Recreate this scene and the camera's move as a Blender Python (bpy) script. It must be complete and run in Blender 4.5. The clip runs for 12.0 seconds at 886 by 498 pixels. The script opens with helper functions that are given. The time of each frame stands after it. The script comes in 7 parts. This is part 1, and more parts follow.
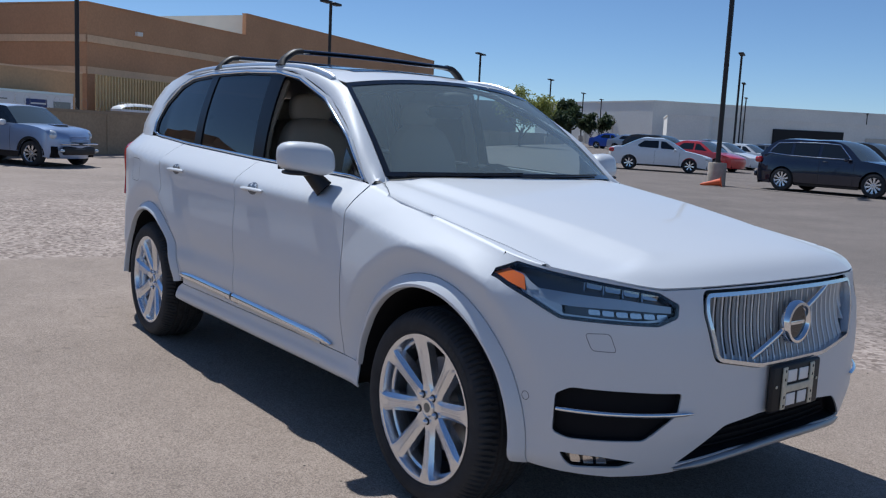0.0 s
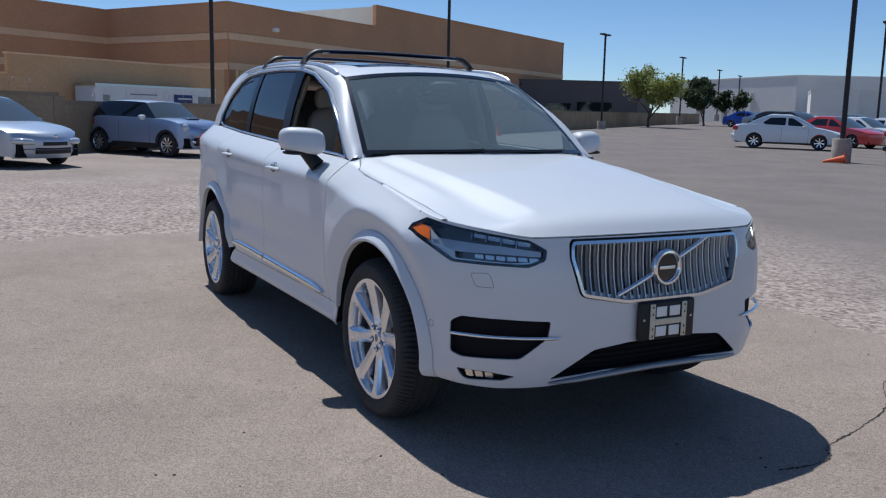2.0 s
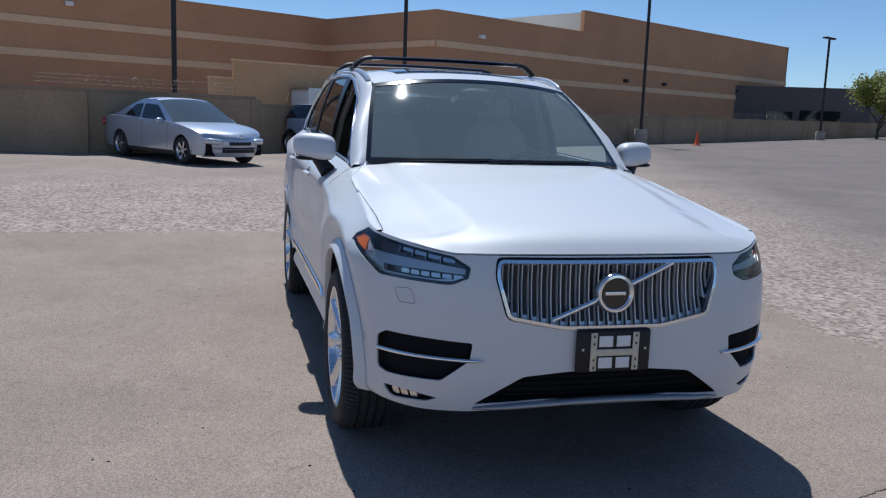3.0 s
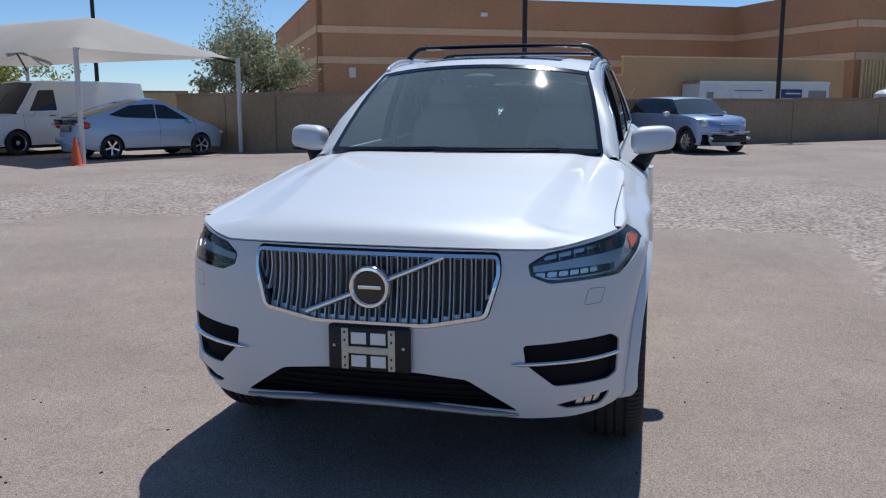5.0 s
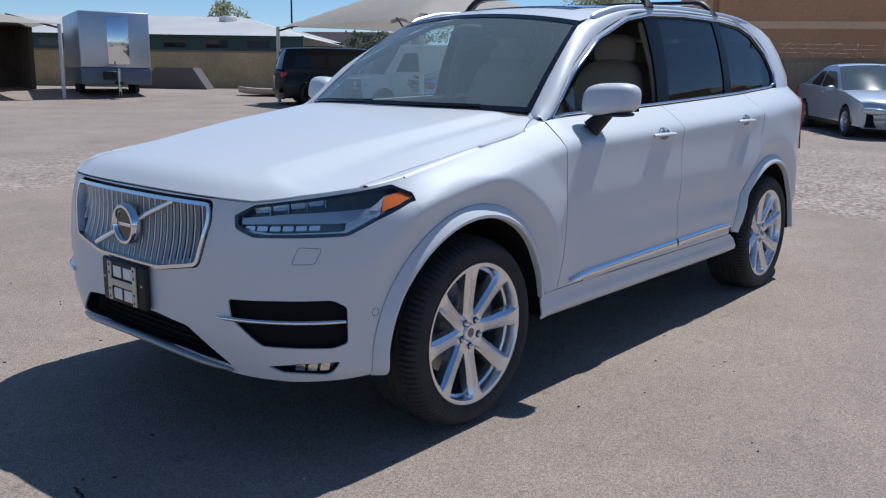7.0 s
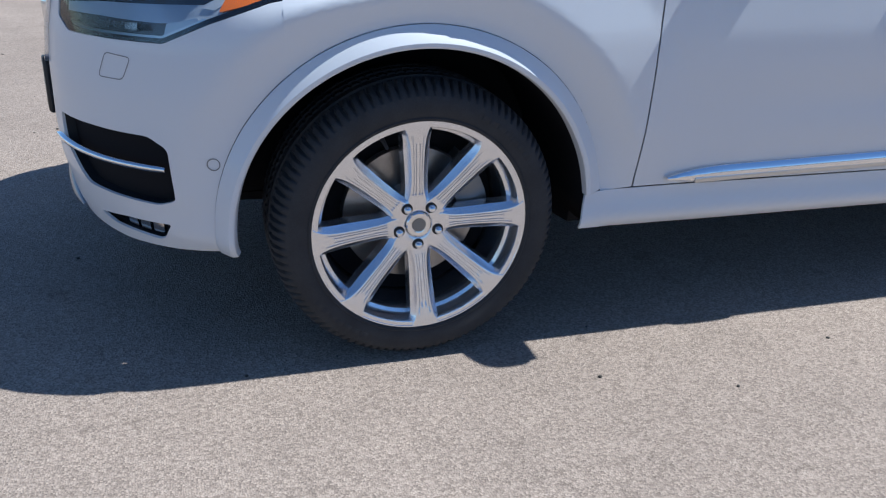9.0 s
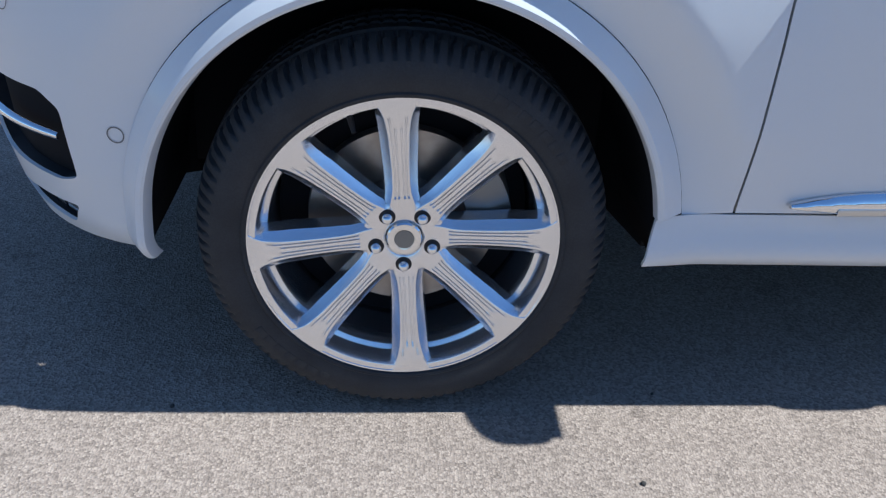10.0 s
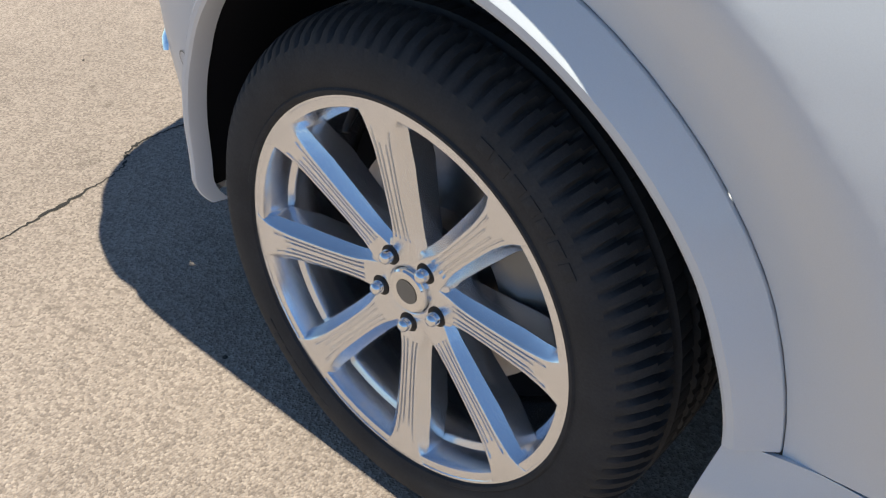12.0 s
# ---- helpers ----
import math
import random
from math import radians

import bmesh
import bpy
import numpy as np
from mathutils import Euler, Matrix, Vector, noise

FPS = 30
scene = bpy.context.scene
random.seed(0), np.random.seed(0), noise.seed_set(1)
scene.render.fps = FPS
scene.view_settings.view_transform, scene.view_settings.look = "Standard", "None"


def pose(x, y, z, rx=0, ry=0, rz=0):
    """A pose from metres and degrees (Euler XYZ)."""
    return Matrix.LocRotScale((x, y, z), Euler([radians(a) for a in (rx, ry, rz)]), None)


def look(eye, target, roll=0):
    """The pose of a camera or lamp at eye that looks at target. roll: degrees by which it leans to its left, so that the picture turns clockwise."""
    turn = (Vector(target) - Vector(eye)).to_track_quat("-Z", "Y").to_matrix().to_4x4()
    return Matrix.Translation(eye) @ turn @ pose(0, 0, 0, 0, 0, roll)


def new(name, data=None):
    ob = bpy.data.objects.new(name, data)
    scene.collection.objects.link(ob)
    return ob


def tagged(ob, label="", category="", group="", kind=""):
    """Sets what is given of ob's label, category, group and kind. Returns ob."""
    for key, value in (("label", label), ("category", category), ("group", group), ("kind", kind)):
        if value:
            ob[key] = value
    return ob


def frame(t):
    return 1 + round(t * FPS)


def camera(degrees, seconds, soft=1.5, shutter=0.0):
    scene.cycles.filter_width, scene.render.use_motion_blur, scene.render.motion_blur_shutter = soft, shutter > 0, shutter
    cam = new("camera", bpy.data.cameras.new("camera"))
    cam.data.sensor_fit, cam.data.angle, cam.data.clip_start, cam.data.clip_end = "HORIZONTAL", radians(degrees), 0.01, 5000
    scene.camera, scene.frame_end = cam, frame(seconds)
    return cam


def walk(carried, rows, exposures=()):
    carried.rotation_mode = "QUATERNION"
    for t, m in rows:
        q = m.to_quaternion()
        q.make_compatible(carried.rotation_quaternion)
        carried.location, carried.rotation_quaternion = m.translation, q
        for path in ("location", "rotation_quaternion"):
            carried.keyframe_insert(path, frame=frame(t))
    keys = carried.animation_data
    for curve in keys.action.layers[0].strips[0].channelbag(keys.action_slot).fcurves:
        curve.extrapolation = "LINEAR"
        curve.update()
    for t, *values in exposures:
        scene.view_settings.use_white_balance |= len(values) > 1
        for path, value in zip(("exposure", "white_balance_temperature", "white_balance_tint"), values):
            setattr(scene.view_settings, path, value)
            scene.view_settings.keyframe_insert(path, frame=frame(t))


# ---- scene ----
cam = camera(55.0, 12.0, soft=1.2)
PATH = [
    (0, (2.426, -2.759, 1.364), (0.86, -1.543, 1.105), 2.8),
    (0.5, (2.767, -2.888, 1.395), (1.169, -1.712, 1.145), 2.2),
    (1, (3.041, -2.979, 1.403), (1.416, -1.839, 1.157), 1.7),
    (1.5, (3.3, -2.832, 1.39), (1.632, -1.762, 1.122), 1.3),
    (2, (3.503, -2.485, 1.384), (1.768, -1.538, 1.079), 1.2),
    (2.5, (3.652, -2.0, 1.409), (1.822, -1.258, 1.095), 1.4),
    (3, (3.784, -1.43, 1.424), (1.871, -0.933, 1.119), 2.0),
    (3.2, (3.82, -1.205, 1.4), (1.883, -0.808, 1.094), 2.0),
    (4.8, (3.728, 0.682, 1.396), (1.789, 0.31, 1.076), 0.5),
    (5, (3.673, 0.94, 1.412), (1.756, 0.475, 1.084), -0.1),
    (5.5, (3.461, 1.514, 1.403), (1.608, 0.829, 1.089), -0.0),
    (6, (3.226, 2.024, 1.403), (1.459, 1.143, 1.083), 0.2),
    (6.5, (2.9, 2.512, 1.389), (1.253, 1.429, 1.047), 0.5),
    (7, (2.462, 2.875, 1.352), (0.974, 1.601, 0.945), 0.9),
    (7.5, (1.988, 3.107, 1.331), (0.691, 1.673, 0.818), 1.8),
    (7.7, (1.787, 3.147, 1.298), (0.578, 1.654, 0.742), 2.1),
    (9.5, (0.241, 2.557, 1.165), (-0.107, 0.807, 0.26), 2.9),
    (10, (0.036, 2.254, 1.115), (-0.102, 0.52, 0.128), 3.0),
    (10.5, (-0.119, 1.956, 1.066), (-0.015, 0.266, 0.002), 2.0),
    (11, (-0.268, 1.748, 1.047), (0.129, 0.174, -0.122), 0.9),
    (11.5, (-0.428, 1.627, 1.031), (0.361, 0.201, -0.128), 1.3),
    (12, (-0.621, 1.557, 1.053), (0.461, 0.312, -0.079), 0.9),
]
walk(cam, [(t, look(eye, target, roll)) for t, eye, target, roll in PATH],
     [(0, 0.20, 5750, 8), (7.5, 0.29, 5720, 8), (9.5, 0.86, 5550, 5), (10.0, 0.88, 5500, 4), (10.5, 0.98, 5600, 2), (11.2, 1.08, 6150, 2), (12, 0.96, 6700, 3)])

# ---- world and sun ----
SUN_EL = radians(60.3)
world = bpy.data.worlds.new("sky")
scene.world = world
world.use_nodes = True
wt = world.node_tree
sky = wt.nodes.new("ShaderNodeTexSky")
sky.sky_type, sky.sun_disc = "NISHITA", False
sky.sun_elevation, sky.sun_rotation = SUN_EL, radians(-91.5)
sky.altitude, sky.air_density, sky.dust_density, sky.ozone_density = 2200, 1.0, 0.0, 4.5
wt.links.new(sky.outputs[0], wt.nodes["Background"].inputs[0])
wt.nodes["Background"].inputs[1].default_value = 0.078
sun = new("sun", bpy.data.lights.new("sun", "SUN"))
sun.data.energy, sun.data.angle, sun.data.color = 3.5, radians(0.53), (1.0, 0.95, 0.87)
sun.matrix_world = look((-57, 1.6, 100), (0, 0, 0))


# ---- materials ----
def material(name, color, rough=0.5, metal=0.0, coat=0.0, coat_rough=0.03, vary=0.0, scale=8.0, fine=0.0, fine_scale=120.0, bump=0.0, bump_scale=150.0, bump_dist=0.003, spec=0.5, piece=0.0):
    """A painted, stone-like or metal surface: base colour with broad stains (vary), fine grain (fine) and relief (bump)."""
    m = bpy.data.materials.new(name)
    m.use_nodes = True
    nt = m.node_tree
    b = nt.nodes["Principled BSDF"]
    b.inputs["Base Color"].default_value = (*color, 1)
    b.inputs["Roughness"].default_value = rough
    b.inputs["Metallic"].default_value = metal
    b.inputs["Specular IOR Level"].default_value = spec
    b.inputs["Coat Weight"].default_value = coat
    b.inputs["Coat Roughness"].default_value = coat_rough
    co = nt.nodes.new("ShaderNodeTexCoord").outputs["Object"]

    def grain(s, detail=4.0):
        n = nt.nodes.new("ShaderNodeTexNoise")
        n.inputs["Scale"].default_value, n.inputs["Detail"].default_value = s, detail
        nt.links.new(co, n.inputs["Vector"])
        return n.outputs["Fac"]

    def spread(fac, low, high):
        r = nt.nodes.new("ShaderNodeMapRange")
        r.inputs["From Min"].default_value, r.inputs["From Max"].default_value = 0.3, 0.7
        r.inputs["To Min"].default_value, r.inputs["To Max"].default_value = low, high
        nt.links.new(fac, r.inputs["Value"])
        return r.outputs[0]

    factors = []
    if vary:
        factors.append(spread(grain(scale), 1 - vary, 1 + vary))
    if fine:
        factors.append(spread(grain(fine_scale, 2.0), 1 - fine, 1 + fine))
    if piece:
        info = nt.nodes.new("ShaderNodeObjectInfo")
        r = nt.nodes.new("ShaderNodeMapRange")
        r.inputs["To Min"].default_value, r.inputs["To Max"].default_value = 1 - piece, 1 + piece
        nt.links.new(info.outputs["Random"], r.inputs["Value"])
        factors.append(r.outputs[0])
    if factors:
        out = factors[0]
        for f in factors[1:]:
            mul = nt.nodes.new("ShaderNodeMath")
            mul.operation = "MULTIPLY"
            nt.links.new(out, mul.inputs[0]), nt.links.new(f, mul.inputs[1])
            out = mul.outputs[0]
        sc = nt.nodes.new("ShaderNodeVectorMath")
        sc.operation = "SCALE"
        sc.inputs[0].default_value = color
        nt.links.new(out, sc.inputs["Scale"])
        nt.links.new(sc.outputs[0], b.inputs["Base Color"])
    if bump:
        bp = nt.nodes.new("ShaderNodeBump")
        bp.inputs["Strength"].default_value, bp.inputs["Distance"].default_value = bump, bump_dist
        nt.links.new(grain(bump_scale, 3.0), bp.inputs["Height"])
        nt.links.new(bp.outputs[0], b.inputs["Normal"])
    return m


def glass(name, tint, rough=0.0, ior=1.5, dust_haze=0.0):
    """A thin pane: tinted see-through with mirror gloss that grows at grazing angles, under a dusty film whose
    blue-green also paints in sky haze.
    """
    m = bpy.data.materials.new(name)
    m.use_nodes = True
    nt = m.node_tree
    nt.nodes.remove(nt.nodes["Principled BSDF"])
    tr, gl = nt.nodes.new("ShaderNodeBsdfTransparent"), nt.nodes.new("ShaderNodeBsdfGlossy")
    tr.inputs[0].default_value = (*tint, 1)
    gl.inputs["Roughness"].default_value = rough
    fr, mx = nt.nodes.new("ShaderNodeFresnel"), nt.nodes.new("ShaderNodeMixShader")
    fr.inputs["IOR"].default_value = ior
    nt.links.new(fr.outputs[0], mx.inputs[0]), nt.links.new(tr.outputs[0], mx.inputs[1]), nt.links.new(gl.outputs[0], mx.inputs[2])
    out = mx.outputs[0]
    if dust_haze:
        film, cover = nt.nodes.new("ShaderNodeBsdfDiffuse"), nt.nodes.new("ShaderNodeMixShader")
        # blue-green tint paints in reflected sky and haze, on top of dirt
        film.inputs[0].default_value = (0.56, 0.67, 0.67, 1)
        cover.inputs[0].default_value = dust_haze
        nt.links.new(out, cover.inputs[1]), nt.links.new(film.outputs[0], cover.inputs[2])
        out = cover.outputs[0]
    nt.links.new(out, nt.nodes["Material Output"].inputs[0])
    return m


M_PEARL = material("pearl_paint", (0.65, 0.665, 0.69), 0.50, 0.05, 0.5, 0.03, fine=0.02, fine_scale=900, spec=0.3)
M_SILVER = material("silver_paint", (0.46, 0.51, 0.59), 0.32, 0.5, 0.8, 0.04, fine=0.03, fine_scale=700)
M_LIGHTBLUE = material("pale_blue_silver_paint", (0.30, 0.385, 0.56), 0.32, 0.45, 0.8, 0.04, fine=0.03, fine_scale=700)
M_ICE = material("ice_blue_silver_paint", (0.42, 0.51, 0.65), 0.32, 0.40, 0.8, 0.04, fine=0.03, fine_scale=700)
M_WHITE = material("white_paint", (0.78, 0.79, 0.80), 0.35, 0.0, 0.8, 0.05, vary=0.02)
M_NAVY = material("dark_navy_paint", (0.008, 0.011, 0.030), 0.25, 0.2, 1.0, 0.03)
M_BLACKCAR = material("black_car_paint", (0.006, 0.006, 0.008), 0.45, 0.0, 0.3, 0.05, vary=0.1, spec=0.25)
M_BLUE = material("bright_blue_paint", (0.01, 0.07, 0.45), 0.3, 0.2, 0.9, 0.04)
M_RED = material("red_paint", (0.55, 0.03, 0.03), 0.3, 0.0, 0.9, 0.04)
M_GREYCAR = material("grey_paint", (0.14, 0.15, 0.17), 0.3, 0.4, 0.8, 0.04)
M_CHROME = material("chrome", (0.78, 0.80, 0.83), 0.09, 1.0)
M_GRILLE = material("dark_grille_mesh", (0.055, 0.057, 0.06), 0.5)
M_RAIL = material("satin_aluminium_rail", (0.72, 0.74, 0.77), 0.32, 0.75)
M_SKID = material("satin_skid_plate", (0.30, 0.31, 0.33), 0.35, 0.8)
M_FRAME = material("soft_chrome", (0.72, 0.75, 0.79), 0.20, 1.0)
M_SATIN = material("satin_metal", (0.55, 0.57, 0.60), 0.28, 1.0)
M_SLAT = material("satin_grille_slat", (0.62, 0.64, 0.67), 0.34, 0.55, fine=0.04, fine_scale=400)
M_ALLOY = material("machined_alloy", (0.77, 0.79, 0.83), 0.23, 0.94, 0.3, fine=0.05, fine_scale=500)
M_ALLOYDARK = material("alloy_groove", (0.20, 0.21, 0.22), 0.4, 0.8)
M_TYRE = material("tyre_rubber", (0.034, 0.034, 0.036), 0.75, vary=0.15, scale=20, fine=0.1, fine_scale=300, bump=0.15, bump_scale=400, spec=0.3)
M_BLACK = material("black_plastic", (0.012, 0.012, 0.014), 0.5, fine=0.1, fine_scale=400, spec=0.4)
M_GLOSSBLACK = material("gloss_black", (0.008, 0.008, 0.010), 0.12, 0, 0.5, 0.03)
M_PILLAR = material("black_pillar_film", (0.006, 0.006, 0.008), 0.30, 0, spec=0.2)
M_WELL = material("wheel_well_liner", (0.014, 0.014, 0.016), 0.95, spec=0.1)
M_BEIGE = material("beige_leather", (0.42, 0.36, 0.29), 0.6, fine=0.05, fine_scale=200)
M_DASH = material("dark_dashboard", (0.07, 0.07, 0.072), 0.7, fine=0.1, fine_scale=300)
M_DISC = material("brake_disc_steel", (0.36, 0.34, 0.32), 0.34, 0.9, vary=0.15, scale=30)
M_AMBER = material("amber_lens", (0.75, 0.18, 0.02), 0.15, 0, 0.8)
M_REDLENS = material("red_lens", (0.50, 0.02, 0.02), 0.15, 0, 0.8)
M_LED = material("frosted_light_guide", (0.50, 0.56, 0.63), 0.22, 0.2, 0.6)
M_REFLECTOR = material("lamp_reflector", (0.62, 0.60, 0.58), 0.14, 1.0)
M_LAMPBOX = material("lamp_housing", (0.13, 0.125, 0.125), 0.18, 0.6)
M_CREAM = material("cream_bracket_metal", (0.62, 0.57, 0.45), 0.5, 0.2, vary=0.1, scale=60)
M_GLASS = glass("windscreen_glass", (0.54, 0.68, 0.70), 0.035, 2.1, 0.17)
M_PRIVACY = glass("privacy_glass", (0.03, 0.035, 0.045), 0.0, 1.6, 0.015)
M_LENS = glass("lamp_lens", (0.94, 0.96, 0.98), 0.0, 1.5)
M_CARGLASS = material("dark_car_glass", (0.014, 0.018, 0.023), 0.05, 0, 0.0, 0.02, spec=0.5)


# ---- building kit ----
from mathutils import geometry


def part(name, bm, mat, parent=None, label="", smooth=True):
    """Links a bmesh as one mesh object, under a thing or a part."""
    me = bpy.data.meshes.new(name)
    bm.to_mesh(me)
    bm.free()
    for m in mat if isinstance(mat, (list, tuple)) else [mat]:
        me.materials.append(m)
    if smooth:
        me.shade_smooth()
    ob = new(name, me)
    if parent is not None:
        ob.parent = parent
    return tagged(ob, label)


def thing(name, label, category, group="", at=None, kind=""):
    ob = new(name)
    ob.empty_display_size = 0.2
    if at is not None:
        ob.matrix_world = at
    return tagged(ob, label, category, group, kind)


def sharp(bm, degrees=35):
    """Marks edges that bend by more than the angle, for smooth shading."""
    bm.normal_update()
    for e in bm.edges:
        e.smooth = len(e.link_faces) == 2 and e.calc_face_angle(0) < radians(degrees)
    return bm


def box_into(bm, cx, cy, cz, sx, sy, sz, bevel=0.0, m=None):
    """A box of full sizes sx, sy, sz, with bevelled edges, added to bm."""
    r = bmesh.ops.create_cube(bm, size=1)
    vs = r["verts"]
    bmesh.ops.scale(bm, vec=(sx, sy, sz), verts=vs)
    if bevel:
        es = list({e for v in vs for e in v.link_edges})
        r = bmesh.ops.bevel(bm, geom=es, offset=bevel, segments=2, profile=0.5, affect="EDGES", clamp_overlap=True)
        vs = list({v for f in r["faces"] for v in f.verts} | {v for v in vs if v.is_valid})
    mat = Matrix.Translation((cx, cy, cz))
    if m is not None:
        mat = mat @ m
    bmesh.ops.transform(bm, matrix=mat, verts=vs)
    return vs


def box(cx, cy, cz, sx, sy, sz, bevel=0.0, m=None):
    bm = bmesh.new()
    box_into(bm, cx, cy, cz, sx, sy, sz, bevel, m)
    return sharp(bm, 50)


def grid_into(bm, rows, closed=False, flip=False, cap=False):
    """Faces between rows of points; closed joins each row's ends."""
    vs = [[bm.verts.new(p) for p in row] for row in rows]
    n = len(rows[0])
    for a, b in zip(vs, vs[1:]):
        for i in range(n if closed else n - 1):
            q = (a[i], a[(i + 1) % n], b[(i + 1) % n], b[i])
            bm.faces.new(q[::-1] if flip else q)
    if cap:
        for row in (vs[0], vs[-1]):
            try:
                bm.faces.new(row)
            except ValueError:
                pass
    return vs


def tube_into(bm, pts, radius, n=8, flat=1.0, cap=True, up=(0, 0, 1)):
    """A round or flattened tube along points; radius may be a list."""
    pts = [Vector(p) for p in pts]
    rows = []
    for i, p in enumerate(pts):
        d = (pts[min(i + 1, len(pts) - 1)] - pts[max(i - 1, 0)]).normalized()
        s = d.cross(Vector(up))
        if s.length < 1e-3:
            s = d.cross(Vector((1, 0, 0)))
        s.normalize()
        t = s.cross(d)
        r = radius[i] if isinstance(radius, (list, tuple)) else radius
        rows.append([p + r * (math.cos(a) * s + flat * math.sin(a) * t) for a in (2 * math.pi * k / n for k in range(n))])
    grid_into(bm, rows, closed=True, cap=cap)
    return bm


def tube(pts, radius, n=8, flat=1.0, up=(0, 0, 1)):
    bm = tube_into(bmesh.new(), pts, radius, n, flat, True, up)
    bmesh.ops.recalc_face_normals(bm, faces=bm.faces)
    return sharp(bm, 50)


def lathe(profile, n=48, axis="y", start=0.0, sweep=2 * math.pi):
    """Turns (radius, along) pairs about an axis through the origin."""
    bm = bmesh.new()
    full = abs(sweep - 2 * math.pi) < 1e-6
    rows = []
    for r, h in profile:
        row = []
        for k in range(n if full else n + 1):
            a = start + sweep * k / n
            c, s = r * math.cos(a), r * math.sin(a)
            row.append((c, h, s) if axis == "y" else (c, s, h))
        rows.append(row)
    grid_into(bm, rows, closed=full)
    bmesh.ops.remove_doubles(bm, verts=bm.verts, dist=1e-5)
    bmesh.ops.recalc_face_normals(bm, faces=bm.faces)
    return sharp(bm, 40)


def curve(ctrl, n=60):
    """A smooth curve through control points (Catmull-Rom), n points."""
    c = np.array(ctrl, float)
    c = np.vstack([2 * c[0] - c[1], c, 2 * c[-1] - c[-2]])
    out = []
    k = len(c) - 3
    for u in np.linspace(0, k - 1e-6, n):
        i, t = int(u), u - int(u)
        p0, p1, p2, p3 = c[i : i + 4]
        out.append(0.5 * (2 * p1 + (p2 - p0) * t + (2 * p0 - 5 * p1 + 4 * p2 - p3) * t * t + (3 * p1 - p0 - 3 * p2 + p3) * t**3))
    return np.array(out)


def rounded(poly, r, n=5):
    """A polygon with its corners rounded by about r."""
    p = [np.array(q, float) for q in poly]
    out = []
    for i, b in enumerate(p):
        a, c = p[i - 1], p[(i + 1) % len(p)]
        la, lc = np.linalg.norm(a - b), np.linalg.norm(c - b)
        k = min(r, la * 0.45, lc * 0.45)
        s, e = b + (a - b) / la * k, b + (c - b) / lc * k
        for t in np.linspace(0, 1, n):
            out.append((1 - t) ** 2 * s + 2 * t * (1 - t) * b + t * t * e)
    return [tuple(q) for q in out]


def resample(poly, step):
    """A closed polygon with points added so that none lie over step apart."""
    out = []
    for i, a in enumerate(poly):
        b = poly[(i + 1) % len(poly)]
        d = math.hypot(b[0] - a[0], b[1] - a[1])
        if d < 1e-5:
            continue
        k = max(1, math.ceil(d / step))
        out += [(a[0] + (b[0] - a[0]) * j / k, a[1] + (b[1] - a[1]) * j / k) for j in range(k)]
    return out


def inside(poly, x, y):
    hit = False
    for (x1, y1), (x2, y2) in zip(poly, poly[1:] + poly[:1]):
        if (y1 > y) != (y2 > y) and x < (x2 - x1) * (y - y1) / (y2 - y1) + x1:
            hit = not hit
    return hit


def region(outer, holes, step, to3d, rim=0.0, flip=False):
    """A curved panel: the flat polygon, less its holes, filled with a fine net and laid on the surface to3d(u, v) -> point; rim: depth
    of the turned-in edge."""
    loops = [resample(list(outer), step)] + [resample(list(h), step) for h in holes]
    verts, edges = [], []
    for loop in loops:
        k = len(verts)
        verts += [Vector(q) for q in loop]
        edges += [(k + i, k + (i + 1) % len(loop)) for i in range(len(loop))]
    lo, hi = np.min(loops[0], 0), np.max(loops[0], 0)
    edge_pts = np.array([q for loop in loops for q in loop])
    for i, u in enumerate(np.arange(lo[0] + step / 2, hi[0], step)):
        for v in np.arange(lo[1] + step * (0.25 + 0.5 * (i % 2)), hi[1], step):
            if inside(loops[0], u, v) and not any(inside(h, u, v) for h in loops[1:]):
                if np.min(np.abs(edge_pts - (u, v)).max(1)) > 0.4 * step:
                    verts.append(Vector((u, v)))
    co, _, faces, *_ = geometry.delaunay_2d_cdt(verts, edges, [], 0, 1e-6)
    bm = bmesh.new()
    vs = [bm.verts.new(to3d(c.x, c.y)) for c in co]
    for f in faces:
        c = sum((co[i] for i in f), Vector((0, 0))) / len(f)
        if inside(loops[0], c.x, c.y) and not any(inside(h, c.x, c.y) for h in loops[1:]):
            a, b, d = (co[i] for i in f[:3])
            if abs((b - a).cross(d - a)) < 1e-7:
                continue
            ccw = (b - a).cross(d - a) > 0
            bm.faces.new([vs[i] for i in (f if ccw != flip else f[::-1])])
    for v in [v for v in bm.verts if not v.link_faces]:
        bm.verts.remove(v)
    if rim:
        bm.normal_update()
        border = [e for e in bm.edges if len(e.link_faces) == 1]
        low = {}
        for e in border:
            for v in e.verts:
                if v not in low:
                    low[v] = (bm.verts.new(v.co), bm.verts.new(v.co - v.normal * rim))
        for e in border:
            lp = e.link_loops[0]
            a, b = lp.vert, lp.link_loop_next.vert
            bm.faces.new((low[b][0], low[a][0], low[a][1], low[b][1]))
    return bm


